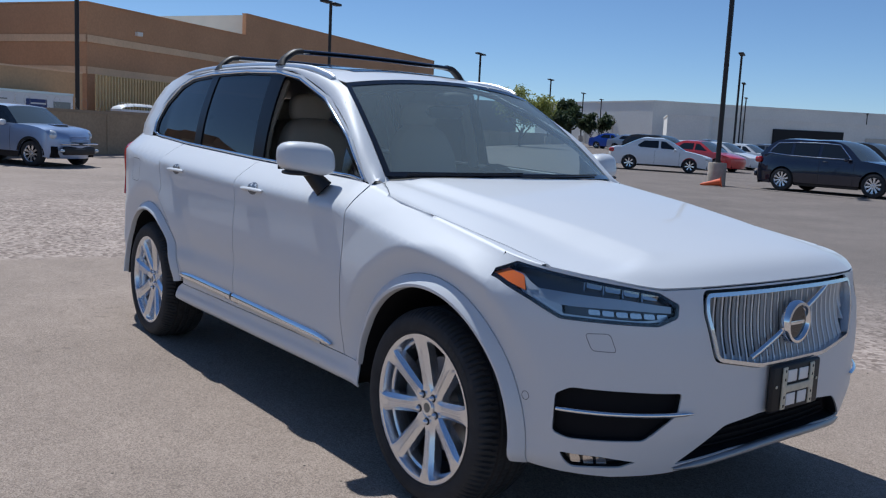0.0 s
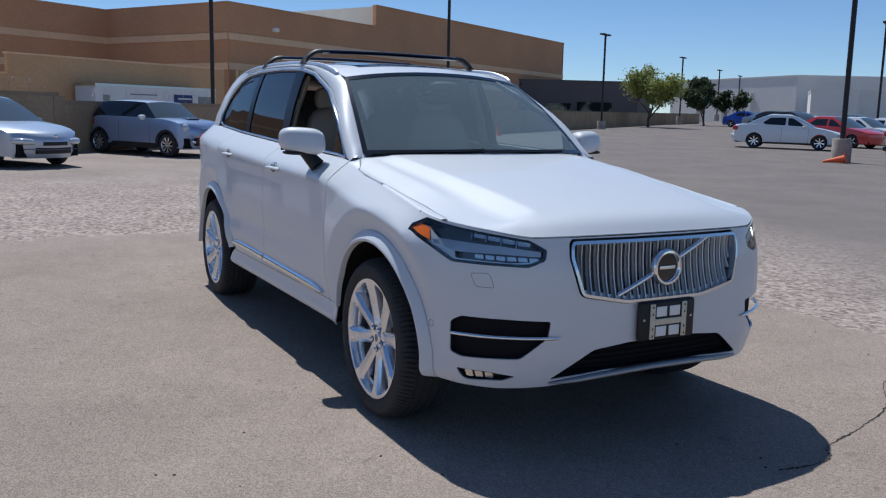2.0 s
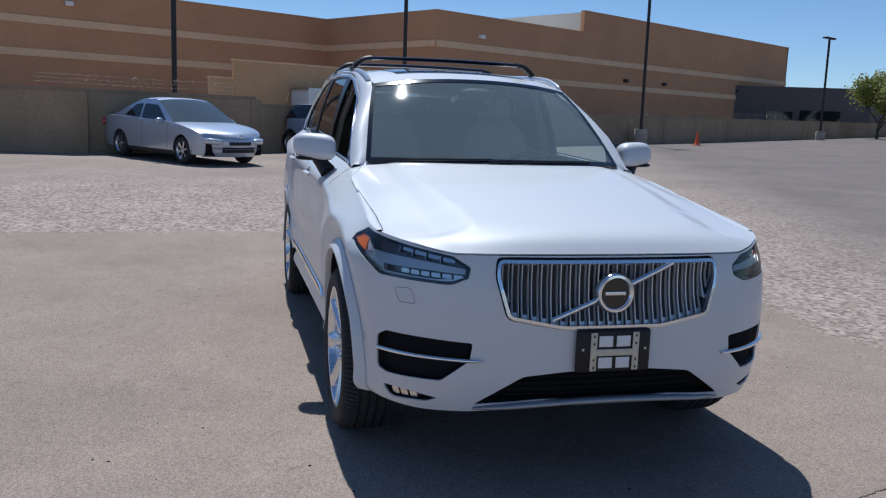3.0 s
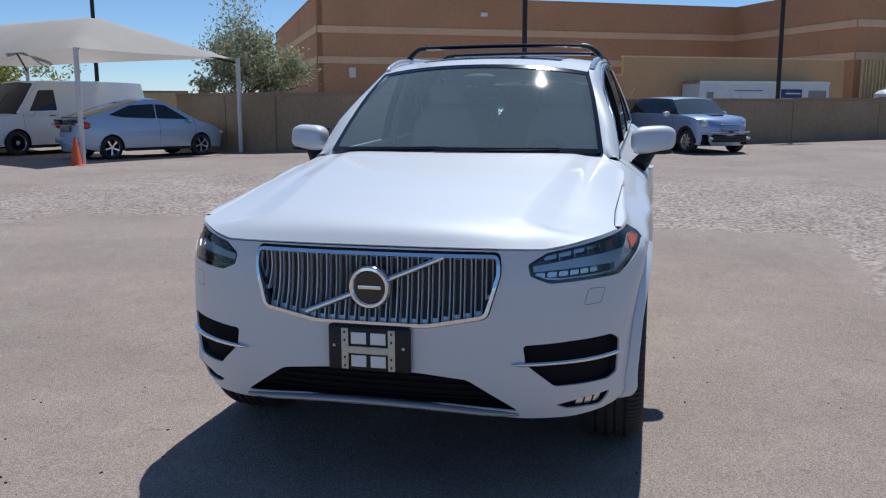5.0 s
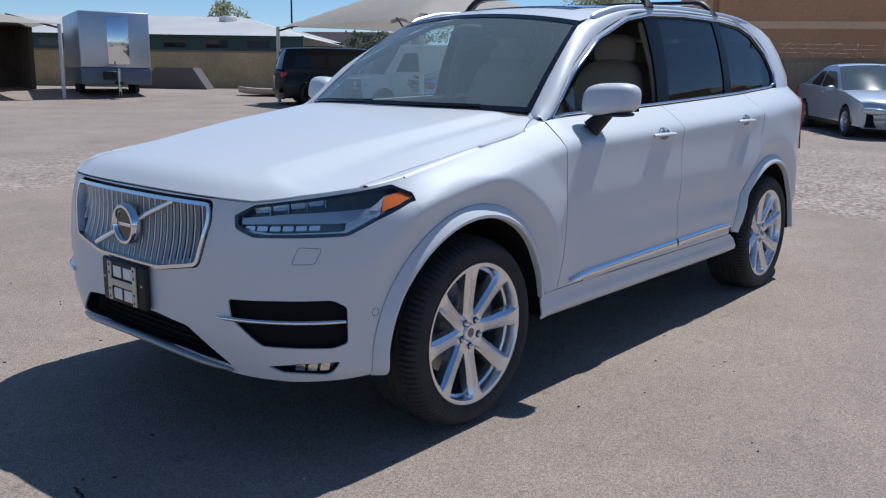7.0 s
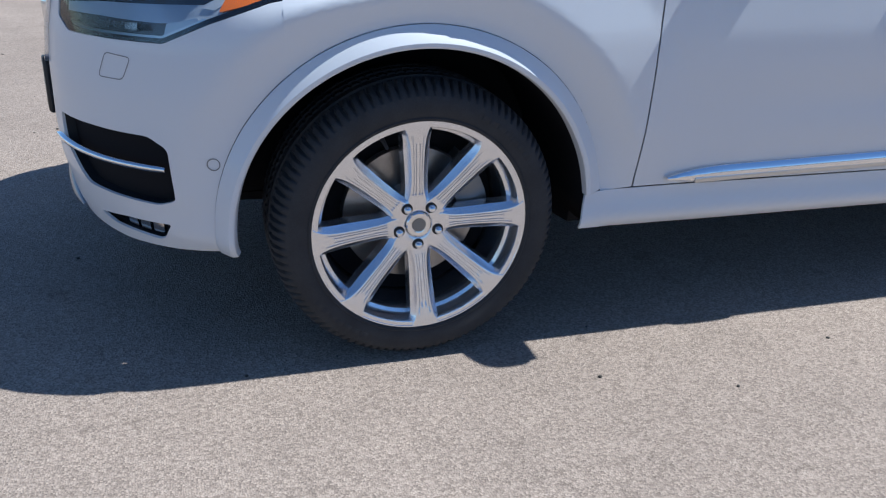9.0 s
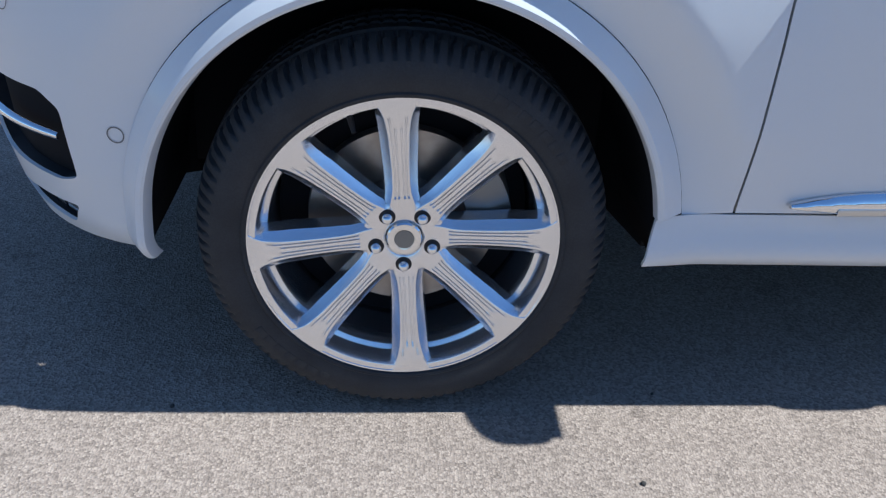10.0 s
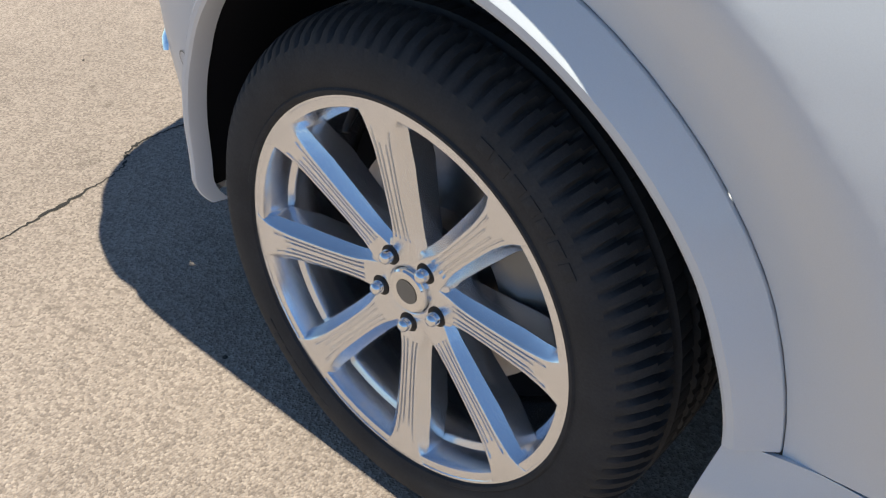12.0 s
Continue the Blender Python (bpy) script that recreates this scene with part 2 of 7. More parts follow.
def ribbon(pts, width, thick, normal):
    """A flat band with rounded section along points lying on a surface whose outward normals are given."""
    rows = []
    pts = [Vector(p) for p in pts]
    for i, p in enumerate(pts):
        d = (pts[min(i + 1, len(pts) - 1)] - pts[max(i - 1, 0)]).normalized()
        nn = Vector(normal[i] if len(normal) > 3 else normal)
        s = d.cross(nn).normalized()
        w = width[i] if isinstance(width, (list, tuple, np.ndarray)) else width
        rows.append([p - s * w / 2, p - s * w * 0.38 + nn * thick * 0.8, p + nn * thick, p + s * w * 0.38 + nn * thick * 0.8, p + s * w / 2])
    bm = bmesh.new()
    grid_into(bm, rows)
    bmesh.ops.recalc_face_normals(bm, faces=bm.faces)
    return bm


def arc(cx, cz, r, a0, a1, n=24):
    return [(cx + r * math.cos(radians(a)), cz + r * math.sin(radians(a))) for a in np.linspace(a0, a1, n)]


# ---- the white estate car: shape ----
# x ahead from the front axle, y to the car's left, z up.
AXLE_Z, WB = 0.37, -2.984
PLAN = curve([(0.885, 0), (0.880, 0.22), (0.856, 0.44), (0.808, 0.60), (0.715, 0.745), (0.585, 0.855), (0.43, 0.918), (0.2, 0.945), (-0.3, 0.950),
              (-0.8, 0.945), (-1.8, 0.950), (-2.6, 0.955), (-3.2, 0.945), (-3.55, 0.905), (-3.82, 0.80), (-3.96, 0.6), (-4.02, 0.3), (-4.04, 0)], 400)
PLAN_P = np.r_[0, np.cumsum(np.hypot(*np.diff(PLAN, axis=0).T))]
PLAN_D = np.gradient(PLAN, axis=0)
PLAN_N = np.stack([PLAN_D[:, 1], -PLAN_D[:, 0]], 1) / np.hypot(*PLAN_D.T)[:, None]
HALF = int(np.argmax(PLAN[:, 1] > 0.94))


def p_of_x(x):
    """The way along the plan's outline to a place on the flank."""
    return float(np.interp(-x, -PLAN[:, 0], PLAN_P))


def p_of_y(y):
    """The way along the plan's outline to a place on the front."""
    return math.copysign(float(np.interp(abs(y), PLAN[: HALF + 1, 1], PLAN_P[: HALF + 1])), y)


def top_z(x):
    """The upper edge of the flank: hood line, then belt line."""
    return float(np.interp(-x, [-0.885, -0.80, -0.70, -0.6, -0.45, -0.33, 0.0, 0.43, 0.70, 1.75, 2.75, 3.35, 4.1],
                           [0.932, 0.926, 0.950, 0.965, 0.982, 0.998, 1.053, 1.120, 1.163, 1.20, 1.245, 1.285, 1.30]))


LOW_Z = np.linspace(0.20, 1.2, 501)
LOW_V = np.convolve(np.pad(np.interp(LOW_Z, [0.22, 0.30, 0.325, 0.345, 0.40, 0.44, 0.50, 0.585, 0.66, 0.76, 0.84, 1.0, 1.2], [-0.20, -0.08, -0.030, -0.012, -0.030, -0.034, -0.024, -0.010, -0.024, -0.005, -0.001, -0.012, -0.012]), 12, mode="edge"), np.ones(25) / 25, mode="valid")
LOW_FLAT = np.convolve(np.pad(np.interp(LOW_Z, [0.22, 0.30, 0.325, 0.345, 0.40, 0.44, 0.50, 0.66, 0.76, 0.84, 1.0, 1.2], [-0.20, -0.08, -0.030, -0.012, -0.030, -0.034, -0.028, -0.012, -0.003, -0.001, -0.012, -0.012]), 12, mode="edge"), np.ones(25) / 25, mode="valid")


def skin(p, z, out=0.0):
    """The painted outer skin below hood and windows at way p along the outline and height z; out: metres off it."""
    a = abs(p)
    x, y = np.interp(a, PLAN_P, PLAN[:, 0]), np.interp(a, PLAN_P, PLAN[:, 1])
    nx, ny = np.interp(a, PLAN_P, PLAN_N[:, 0]), np.interp(a, PLAN_P, PLAN_N[:, 1])
    side = min(1.0, max(0.0, (a - 0.75) / 0.65))
    side = side * side * (3 - 2 * side)
    drop = top_z(x) - z
    front = np.interp(z, [0.20, 0.30, 0.36, 0.46, 0.55, 0.70, 0.80, 0.88, 0.95], [-0.12, -0.045, -0.022, 0.0, 0.004, 0.002, -0.008, -0.024, -0.044])
    crease = float(np.interp(x, [-2.5, -2.1, -1.3, -0.75], [1.0, 1.0, 0.55, 0.0]))
    low = crease * float(np.interp(z, LOW_Z, LOW_V)) + (1 - crease) * float(np.interp(z, LOW_Z, LOW_FLAT))
    back = np.interp(x, [-3.3, -2.9], [0.3, 1.0])
    shoulder = np.interp(drop, [0.0, 0.03, 0.06, 0.085, 0.105, 0.14], [-0.145, -0.098, -0.054, -0.022, -0.002, 0.0])
    shoulder *= np.interp(x, [-3.8, -3.2, -0.8, -0.3, 0.2, 0.5], [0.7, 1.1, 1.0, 0.85, 0.62, 0.42])
    near_arch = min(math.hypot(x, z - AXLE_Z), math.hypot(x - WB, z - AXLE_Z))
    haunch = np.interp(near_arch, [0.49, 0.515, 0.600, 0.608, 0.78], [-0.018, -0.017, 0.018, 0.0185, 0.0]) * np.interp(z, [0.42, 0.60], [0, 1]) * np.interp(drop, [0.02, 0.10], [0, 1])
    off = (1 - side) * front + side * (low * back + shoulder + haunch) + out
    return Vector((x + nx * off, math.copysign(y + ny * off, p), z))


def flank(s, out=0.0):
    """The skin as a map from (x, z), on the left (s = 1) or right side."""
    return lambda x, z: skin(s * p_of_x(x), z, out)


def front(out=0.0):
    """The skin as a map from (way along the outline, z), across the front."""
    return lambda p, z: skin(p, z, out)


def belt_y(x):
    return skin(p_of_x(x), top_z(x)).y - 0.004


def roof_z(x):
    return float(np.interp(-x, [1.0, 1.2, 1.5, 1.9, 2.5, 3.1, 3.5, 3.85], [1.560, 1.610, 1.668, 1.700, 1.712, 1.698, 1.668, 1.615]))


def roof_y(x):
    return float(np.interp(-x, [0.6, 1.2, 1.8, 2.8, 3.4, 3.85], [0.70, 0.615, 0.632, 0.632, 0.615, 0.56]))


def cabin(s, out=0.0):
    """The side of the cabin above the belt line as a map from (x, z)."""

    def at(x, z):
        zb, zr = top_z(x), roof_z(x)
        h = (z - zb) / max(zr - zb, 0.05)
        y = belt_y(x) * (1 - h) + roof_y(x) * h + 0.035 * 4 * h * (1 - h) * 0.6
        return Vector((x, s * (y + out * 0.95), z + out * 0.3))

    return at


def hood_base(x, y):
    """The hood's crown: a raised middle between two ridges, with a scoop outside each that runs out before the lamps."""
    ye = float(np.interp(x, [-0.65, -0.43, 0.0, 0.35, 0.6, 0.9], [0.80, 0.80, 0.815, 0.82, 0.78, 0.70]))
    ze = float(np.interp(x, [-0.65, -0.43, 0.0, 0.35, 0.5, 0.62, 0.75, 0.9], [1.155, 1.122, 1.056, 0.998, 0.976, 0.962, 0.944, 0.925]))
    zc = float(np.interp(x, [-0.65, -0.43, 0.0, 0.3, 0.55, 0.7, 0.9], [1.205, 1.180, 1.122, 1.075, 1.030, 1.002, 0.962]))
    k = min(1.0, abs(y) / ye)
    dome = ze + (zc + 0.012 - ze) * (1 - k**2.6)
    ridge = float(np.interp(x, [-0.5, 0.0, 0.4, 0.6, 0.7], [0.585, 0.545, 0.495, 0.485, 0.50]))
    zr = zc + 0.012 - 0.014
    t = (abs(y) - ridge) / max(ye - ridge, 0.05)
    soft = 0.035
    t = 0.0 if t < -soft else (t if t > soft else (t + soft) ** 2 / (4 * soft))
    crest = float(np.interp(x, [0.05, 0.42], [1.0, 0.0]))
    fall = crest * float(np.interp(t, [0, 0.34, 0.44, 0.53, 0.58, 0.64, 1.0], [0, 0.49, 0.55, 0.56, 0.58, 0.64, 1.0]))
    fall += (1 - crest) * float(np.interp(t, [0, 0.40, 0.52, 1.0], [0, 0.64, 0.76, 1.0]))
    facet = zc + 0.012 - 0.014 * min(1.0, abs(y) / ridge) ** 2 + (ze - zr) * fall
    f = float(np.interp(x, [-0.62, -0.45, 0.60, 0.685], [0.35, 0.8, 1.0, 0.0]))
    f = f * f * (3 - 2 * f)
    return dome * (1 - f) + facet * f


EDGE = [skin(p, top_z(float(np.interp(p, PLAN_P, PLAN[:, 0])))) for p in np.linspace(0, p_of_x(-0.62), 1100)]
EDGE_XY = np.array([(q.x, q.y) for q in EDGE])
EDGE_DZ = np.array([q.z - hood_base(q.x, q.y) for q in EDGE])


def hood_z(x, y):
    """The hood's height: its crown, rolled down to meet the bumper and the wings."""
    d = np.hypot(EDGE_XY[:, 0] - x, EDGE_XY[:, 1] - abs(y))
    k = int(np.argmin(d))
    return hood_base(x, y) + float(EDGE_DZ[k]) * math.exp(-((d[k] / 0.055) ** 1.3))


SUV = thing("estate_car", "pearl white seven-seat family SUV with black roof bars, parked on asphalt", "car")


def mirror_poly(poly):
    return [(-u, v) for u, v in poly][::-1]


# outlines of the openings in the front, as way along the outline and height
P = p_of_y
GRILLE = rounded([(-P(0.458), 0.921), (P(0.458), 0.921), (P(0.464), 0.85), (P(0.416), 0.690), (P(0.2), 0.650), (-P(0.2), 0.650), (-P(0.416), 0.690), (-P(0.464), 0.85)], 0.024)
LAMP = rounded([(P(0.553), 0.878), (P(0.62), 0.915), (P(0.72), 0.931), (p_of_x(0.50), 0.965), (p_of_x(0.40), 0.976), (p_of_x(0.352), 0.956), (1.272, 0.928), (1.20, 0.915), (1.065, 0.866), (0.955, 0.818), (0.635, 0.810), (0.566, 0.836)], 0.010)
VENT = rounded([(P(0.535), 0.597), (P(0.70), 0.604), (P(0.826), 0.606), (0.950, 0.580), (0.955, 0.450), (P(0.828), 0.434), (P(0.645), 0.440), (P(0.545), 0.528)], 0.014)
FOG = rounded([(P(0.655), 0.366), (P(0.75), 0.381), (0.930, 0.384), (0.905, 0.345), (0.885, 0.334), (P(0.70), 0.344)], 0.010)
INTAKE = rounded([(-P(0.17), 0.488), (P(0.17), 0.488), (P(0.345), 0.470), (P(0.530), 0.350), (P(0.27), 0.372), (-P(0.27), 0.372), (-P(0.530), 0.350), (-P(0.345), 0.470)], 0.02)


def bumper_outline():
    half = [(P(y), -0.005 + top_z(float(np.interp(y, PLAN[: HALF + 1, 1], PLAN[: HALF + 1, 0])))) for y in np.linspace(0, 0.80, 22)]
    half += [(p_of_x(x), top_z(x) - 0.005) for x in (0.55, 0.48, 0.41, 0.335)] + [(p_of_x(0.3285), 0.990), (p_of_x(0.320), 0.972)]
    half += [(p_of_x(x), z) for x, z in arc(0, AXLE_Z, 0.503, 50, -6, 20)]
    half += [(p_of_x(0.56), 0.313), (P(0.84), 0.310), (P(0.72), 0.308), (P(0.56), 0.318), (P(0.3), 0.342), (0, 0.346)]
    return half + [(-u, v) for u, v in half[-2:0:-1]]


part("front_bumper", region(bumper_outline(), [GRILLE, LAMP, mirror_poly(LAMP), VENT, mirror_poly(VENT), FOG, mirror_poly(FOG), INTAKE], 0.024, front(), 0.007), M_PEARL, SUV)


def shut_y(x):
    """Half the hood's width at its shut line with the wings."""
    return float(np.interp(-x, [-0.505, -0.47, -0.28, 0.0, 0.24, 0.36, 0.42, 0.46, 0.49, 0.52, 0.595, 0.62], [0.826, 0.818, 0.812, 0.820, 0.826, 0.824, 0.817, 0.805, 0.790, 0.774, 0.742, 0.732]))


def hood_outline():
    half = [(q.x - 0.003, max(0.0, q.y - 0.002)) for q in EDGE[::7] if q.x > 0.51]
    half += [(x, shut_y(x)) for x in np.linspace(0.50, -0.595, 70)] + [(-0.622, 0.705), (-0.600, 0.65), (-0.555, 0.57), (-0.505, 0.43), (-0.465, 0.25), (-0.455, 0)]
    return half + [(x, -y) for x, y in half[-2:0:-1]]


part("hood", region(hood_outline(), [], 0.016, lambda x, y: Vector((x, y, hood_z(x, y))), 0.02), M_PEARL, SUV)

for s in (1, -1):
    flip = s < 0
    f = flank(s)
    flare_edge = 0.503
    # front wing
    wing = [(x, top_z(x) - 0.10) for x in np.linspace(0.326, -0.60, 117)]
    wing += [(-0.592, 0.80), (-0.592, 0.436)]
    wing += [(-0.498, 0.430)] + arc(0, AXLE_Z, flare_edge, 173, 50, 28)
    bm = region(wing, [], 0.017, f, 0.0, not flip)
    rows = []
    for x in [*np.linspace(0.502, 0.334, 22), *(0.326 - 0.946 * k / 116 for k in range(117))]:
        e = f(x, top_z(x))
        y0 = shut_y(e.x) + 0.0035
        lip = f(x, top_z(x) - 0.0046) if x > 0.327 else e
        row = [Vector((e.x, s * (y0 - 0.001), hood_z(e.x, y0) - 0.012))] + [Vector((e.x, s * (y0 + (abs(e.y) - y0) * t), hood_z(e.x, y0 + (abs(e.y) - y0) * t))) for t in (0, 0.25, 0.5, 0.75)]
        rows.append(row + [e, lip][: 2 if x > 0.327 else 1] + [e] * (x <= 0.327))
    grid_into(bm, rows, flip=flip)
    rows = []
    for k in range(117):
        row = []
        for drop in (0.0, 0.010, 0.020, 0.030, 0.042, 0.054, 0.066, 0.078, 0.089, 0.10):
            x = 0.326 + (-0.946 + 0.2 * drop) * k / 116
            row.append(f(x, top_z(x) - drop))
        rows.append(row)
    grid_into(bm, rows, flip=flip)
    bmesh.ops.remove_doubles(bm, verts=bm.verts, dist=0.0008)
    part("front_wing", bm, M_PEARL, SUV)
    # doors
    door = [(x, top_z(x)) for x in np.linspace(-0.63, -1.715, 14)] + [(-1.680, 0.97), (-1.682, 0.80), (-1.712, 0.436), (-0.597, 0.436), (-0.597, 0.80), (-0.605, 1.05)]
    door_f = part("front_door", region(door, [], 0.024, f, 0.02, not flip), M_PEARL, SUV)
    door = [(x, top_z(x)) for x in np.linspace(-1.720, -2.80, 14)] + [(-2.78, 1.10), (-2.72, 0.98)] + arc(WB, AXLE_Z, 0.60, 66, 14, 8) + [(-2.43, 0.436), (-1.717, 0.436), (-1.687, 0.80), (-1.685, 0.97)]
    door_r = part("rear_door", region(door, [], 0.024, f, 0.02, not flip), M_PEARL, SUV)
    # rear quarter, round to the tail
    pq = [p_of_x(x) for x in np.linspace(-2.806, -3.5, 9)]
    pe = PLAN_P[-1]
    quarter = [(u, top_z(float(np.interp(u, PLAN_P, PLAN[:, 0])))) for u in pq] + [(pe - 0.75, 1.30), (pe - 0.35, 1.0), (pe - 0.3, 0.60), (pe - 0.5, 0.38), (p_of_x(-3.55), 0.34)]
    quarter += [(p_of_x(x), z) for x, z in arc(WB, AXLE_Z, flare_edge, 184, 8, 34)]
    quarter += [(p_of_x(x), z) for x, z in arc(WB, AXLE_Z, 0.594, 14, 66, 8)]
    quarter += [(p_of_x(-2.726), 0.985), (p_of_x(-2.786), 1.10)]
    part("rear_quarter", region(quarter, [], 0.04, lambda u, v, s=s: skin(s * u, v), 0.02, flip), M_PEARL, SUV)
    # sill
    sill = [(-0.449, 0.432), (-2.45, 0.432), (-2.50, 0.40), (-2.52, 0.335), (-2.3, 0.318), (-0.80, 0.315), (-0.55, 0.322), (-0.432, 0.338), (-0.440, 0.385)]
    part("sill", region(sill, [], 0.022, lambda x, z, s=s: skin(s * p_of_x(x), z, 0.016 * max(0.0, 1 - (-0.45 - x) / 0.09) if x > -0.54 else 0.0), 0.006, not flip), M_PEARL, SUV)

# ---- the white estate car: cabin ----
WIN_F = rounded([(-0.715, 1.172), (-1.70, 1.204), (-1.735, 1.650), (-1.52, 1.612), (-1.25, 1.505), (-0.93, 1.345)], 0.03)
WIN_R = rounded([(-1.825, 1.212), (-2.555, 1.245), (-2.590, 1.668), (-2.2, 1.670), (-1.880, 1.655)], 0.02)
WIN_Q = rounded([(-2.655, 1.250), (-3.20, 1.278), (-3.315, 1.308), (-3.33, 1.37), (-3.27, 1.50), (-3.14, 1.60), (-2.98, 1.648), (-2.675, 1.664)], 0.03)
BAND_TOP = [(-3.20, 1.640), (-3.0, 1.685), (-2.7, 1.702), (-2.2, 1.702), (-1.80, 1.684), (-1.55, 1.645), (-1.22, 1.530), (-0.88, 1.358)]
TRIM_TOP = [(-3.17, 1.622), (-3.0, 1.665), (-2.7, 1.682), (-2.2, 1.684), (-1.80, 1.667), (-1.56, 1.630), (-1.25, 1.522), (-0.91, 1.352)]
BAND = [(-0.655, 1.160)] + [(x, top_z(x) + 0.006) for x in np.linspace(-0.8, -3.30, 16)] + [(-3.395, 1.320), (-3.40, 1.39), (-3.34, 1.52)] + BAND_TOP
TRIM = [(-0.685, 1.164)] + [(x, top_z(x) + 0.010) for x in np.linspace(-0.8, -3.25, 16)] + [(-3.345, 1.312), (-3.36, 1.38), (-3.30, 1.51)] + TRIM_TOP

WS_EDGE = curve([(-0.635, 0.715, 1.185), (-0.80, 0.682, 1.325), (-1.0, 0.640, 1.475), (-1.20, 0.592, 1.600)], 20)
WS_MID = curve([(-0.44, 0.0, 1.195), (-0.66, 0.0, 1.345), (-0.90, 0.0, 1.510), (-1.13, 0.0, 1.648)], 20)


def screen(u, v):
    """The windscreen: u from -1 to 1 across, v from 0 at its foot to 1 at the roof."""
    a, b = WS_EDGE[0] * 0, WS_EDGE[0] * 0
    for k in range(3):
        a[k], b[k] = np.interp(v * 19, range(20), WS_EDGE[:, k]), np.interp(v * 19, range(20), WS_MID[:, k])
    w = abs(u) ** 2.2
    q = b * (1 - w) + a * w
    return Vector((q[0], u * a[1], q[2]))


def patch(fn, nu, nv, u0=-1.0, u1=1.0, v0=0.0, v1=1.0, flip=False):
    bm = bmesh.new()
    grid_into(bm, [[fn(u, v) for u in np.linspace(u0, u1, nu)] for v in np.linspace(v0, v1, nv)], flip=flip)
    return bm


ws = part("windscreen", patch(screen, 29, 15, -0.985, 0.985, 0.01, 0.985), M_GLASS, SUV)
ws.visible_shadow = False
bm = bmesh.new()
for k, (u0, u1, v0, v1) in enumerate(((-1.0, -0.968, 0.0, 1.0), (0.968, 1.0, 0.0, 1.0), (-0.968, 0.968, 0.0, 0.045), (-0.968, 0.968, 0.955, 1.0))):
    grid_into(bm, [[screen(u, v) + Vector((0.002, 0, 0.003)) for u in np.linspace(u0, u1, 3 if k < 2 else 29)] for v in np.linspace(v0, v1, 15 if k < 2 else 3)])
part("screen_edge_band", bm, M_GLOSSBLACK, ws)


def roof(u, v):
    """The roof: u across, v from the windscreen to the tail."""
    x = -1.205 - v * 2.60
    ye, ze = roof_y(x) - 0.03, roof_z(x) - 0.004
    w = abs(u) ** 2.4
    x0 = x + 0.075 * (1 - w) * (1 - v) ** 6 - 0.10 * (1 - w) * v**6
    return Vector((x0, u * ye, ze + 0.043 * (1 - w)))


part("roof", patch(roof, 25, 40, flip=False), M_PEARL, SUV)
bm = bmesh.new()
grid_into(bm, [[roof(u, v) + Vector((0, 0, 0.003)) for u in np.linspace(-0.70, 0.70, 15)] for v in np.linspace(0.09, 0.42, 14)])
part("sunroof", bm, M_GLOSSBLACK, SUV, "dark glass sunroof panel")

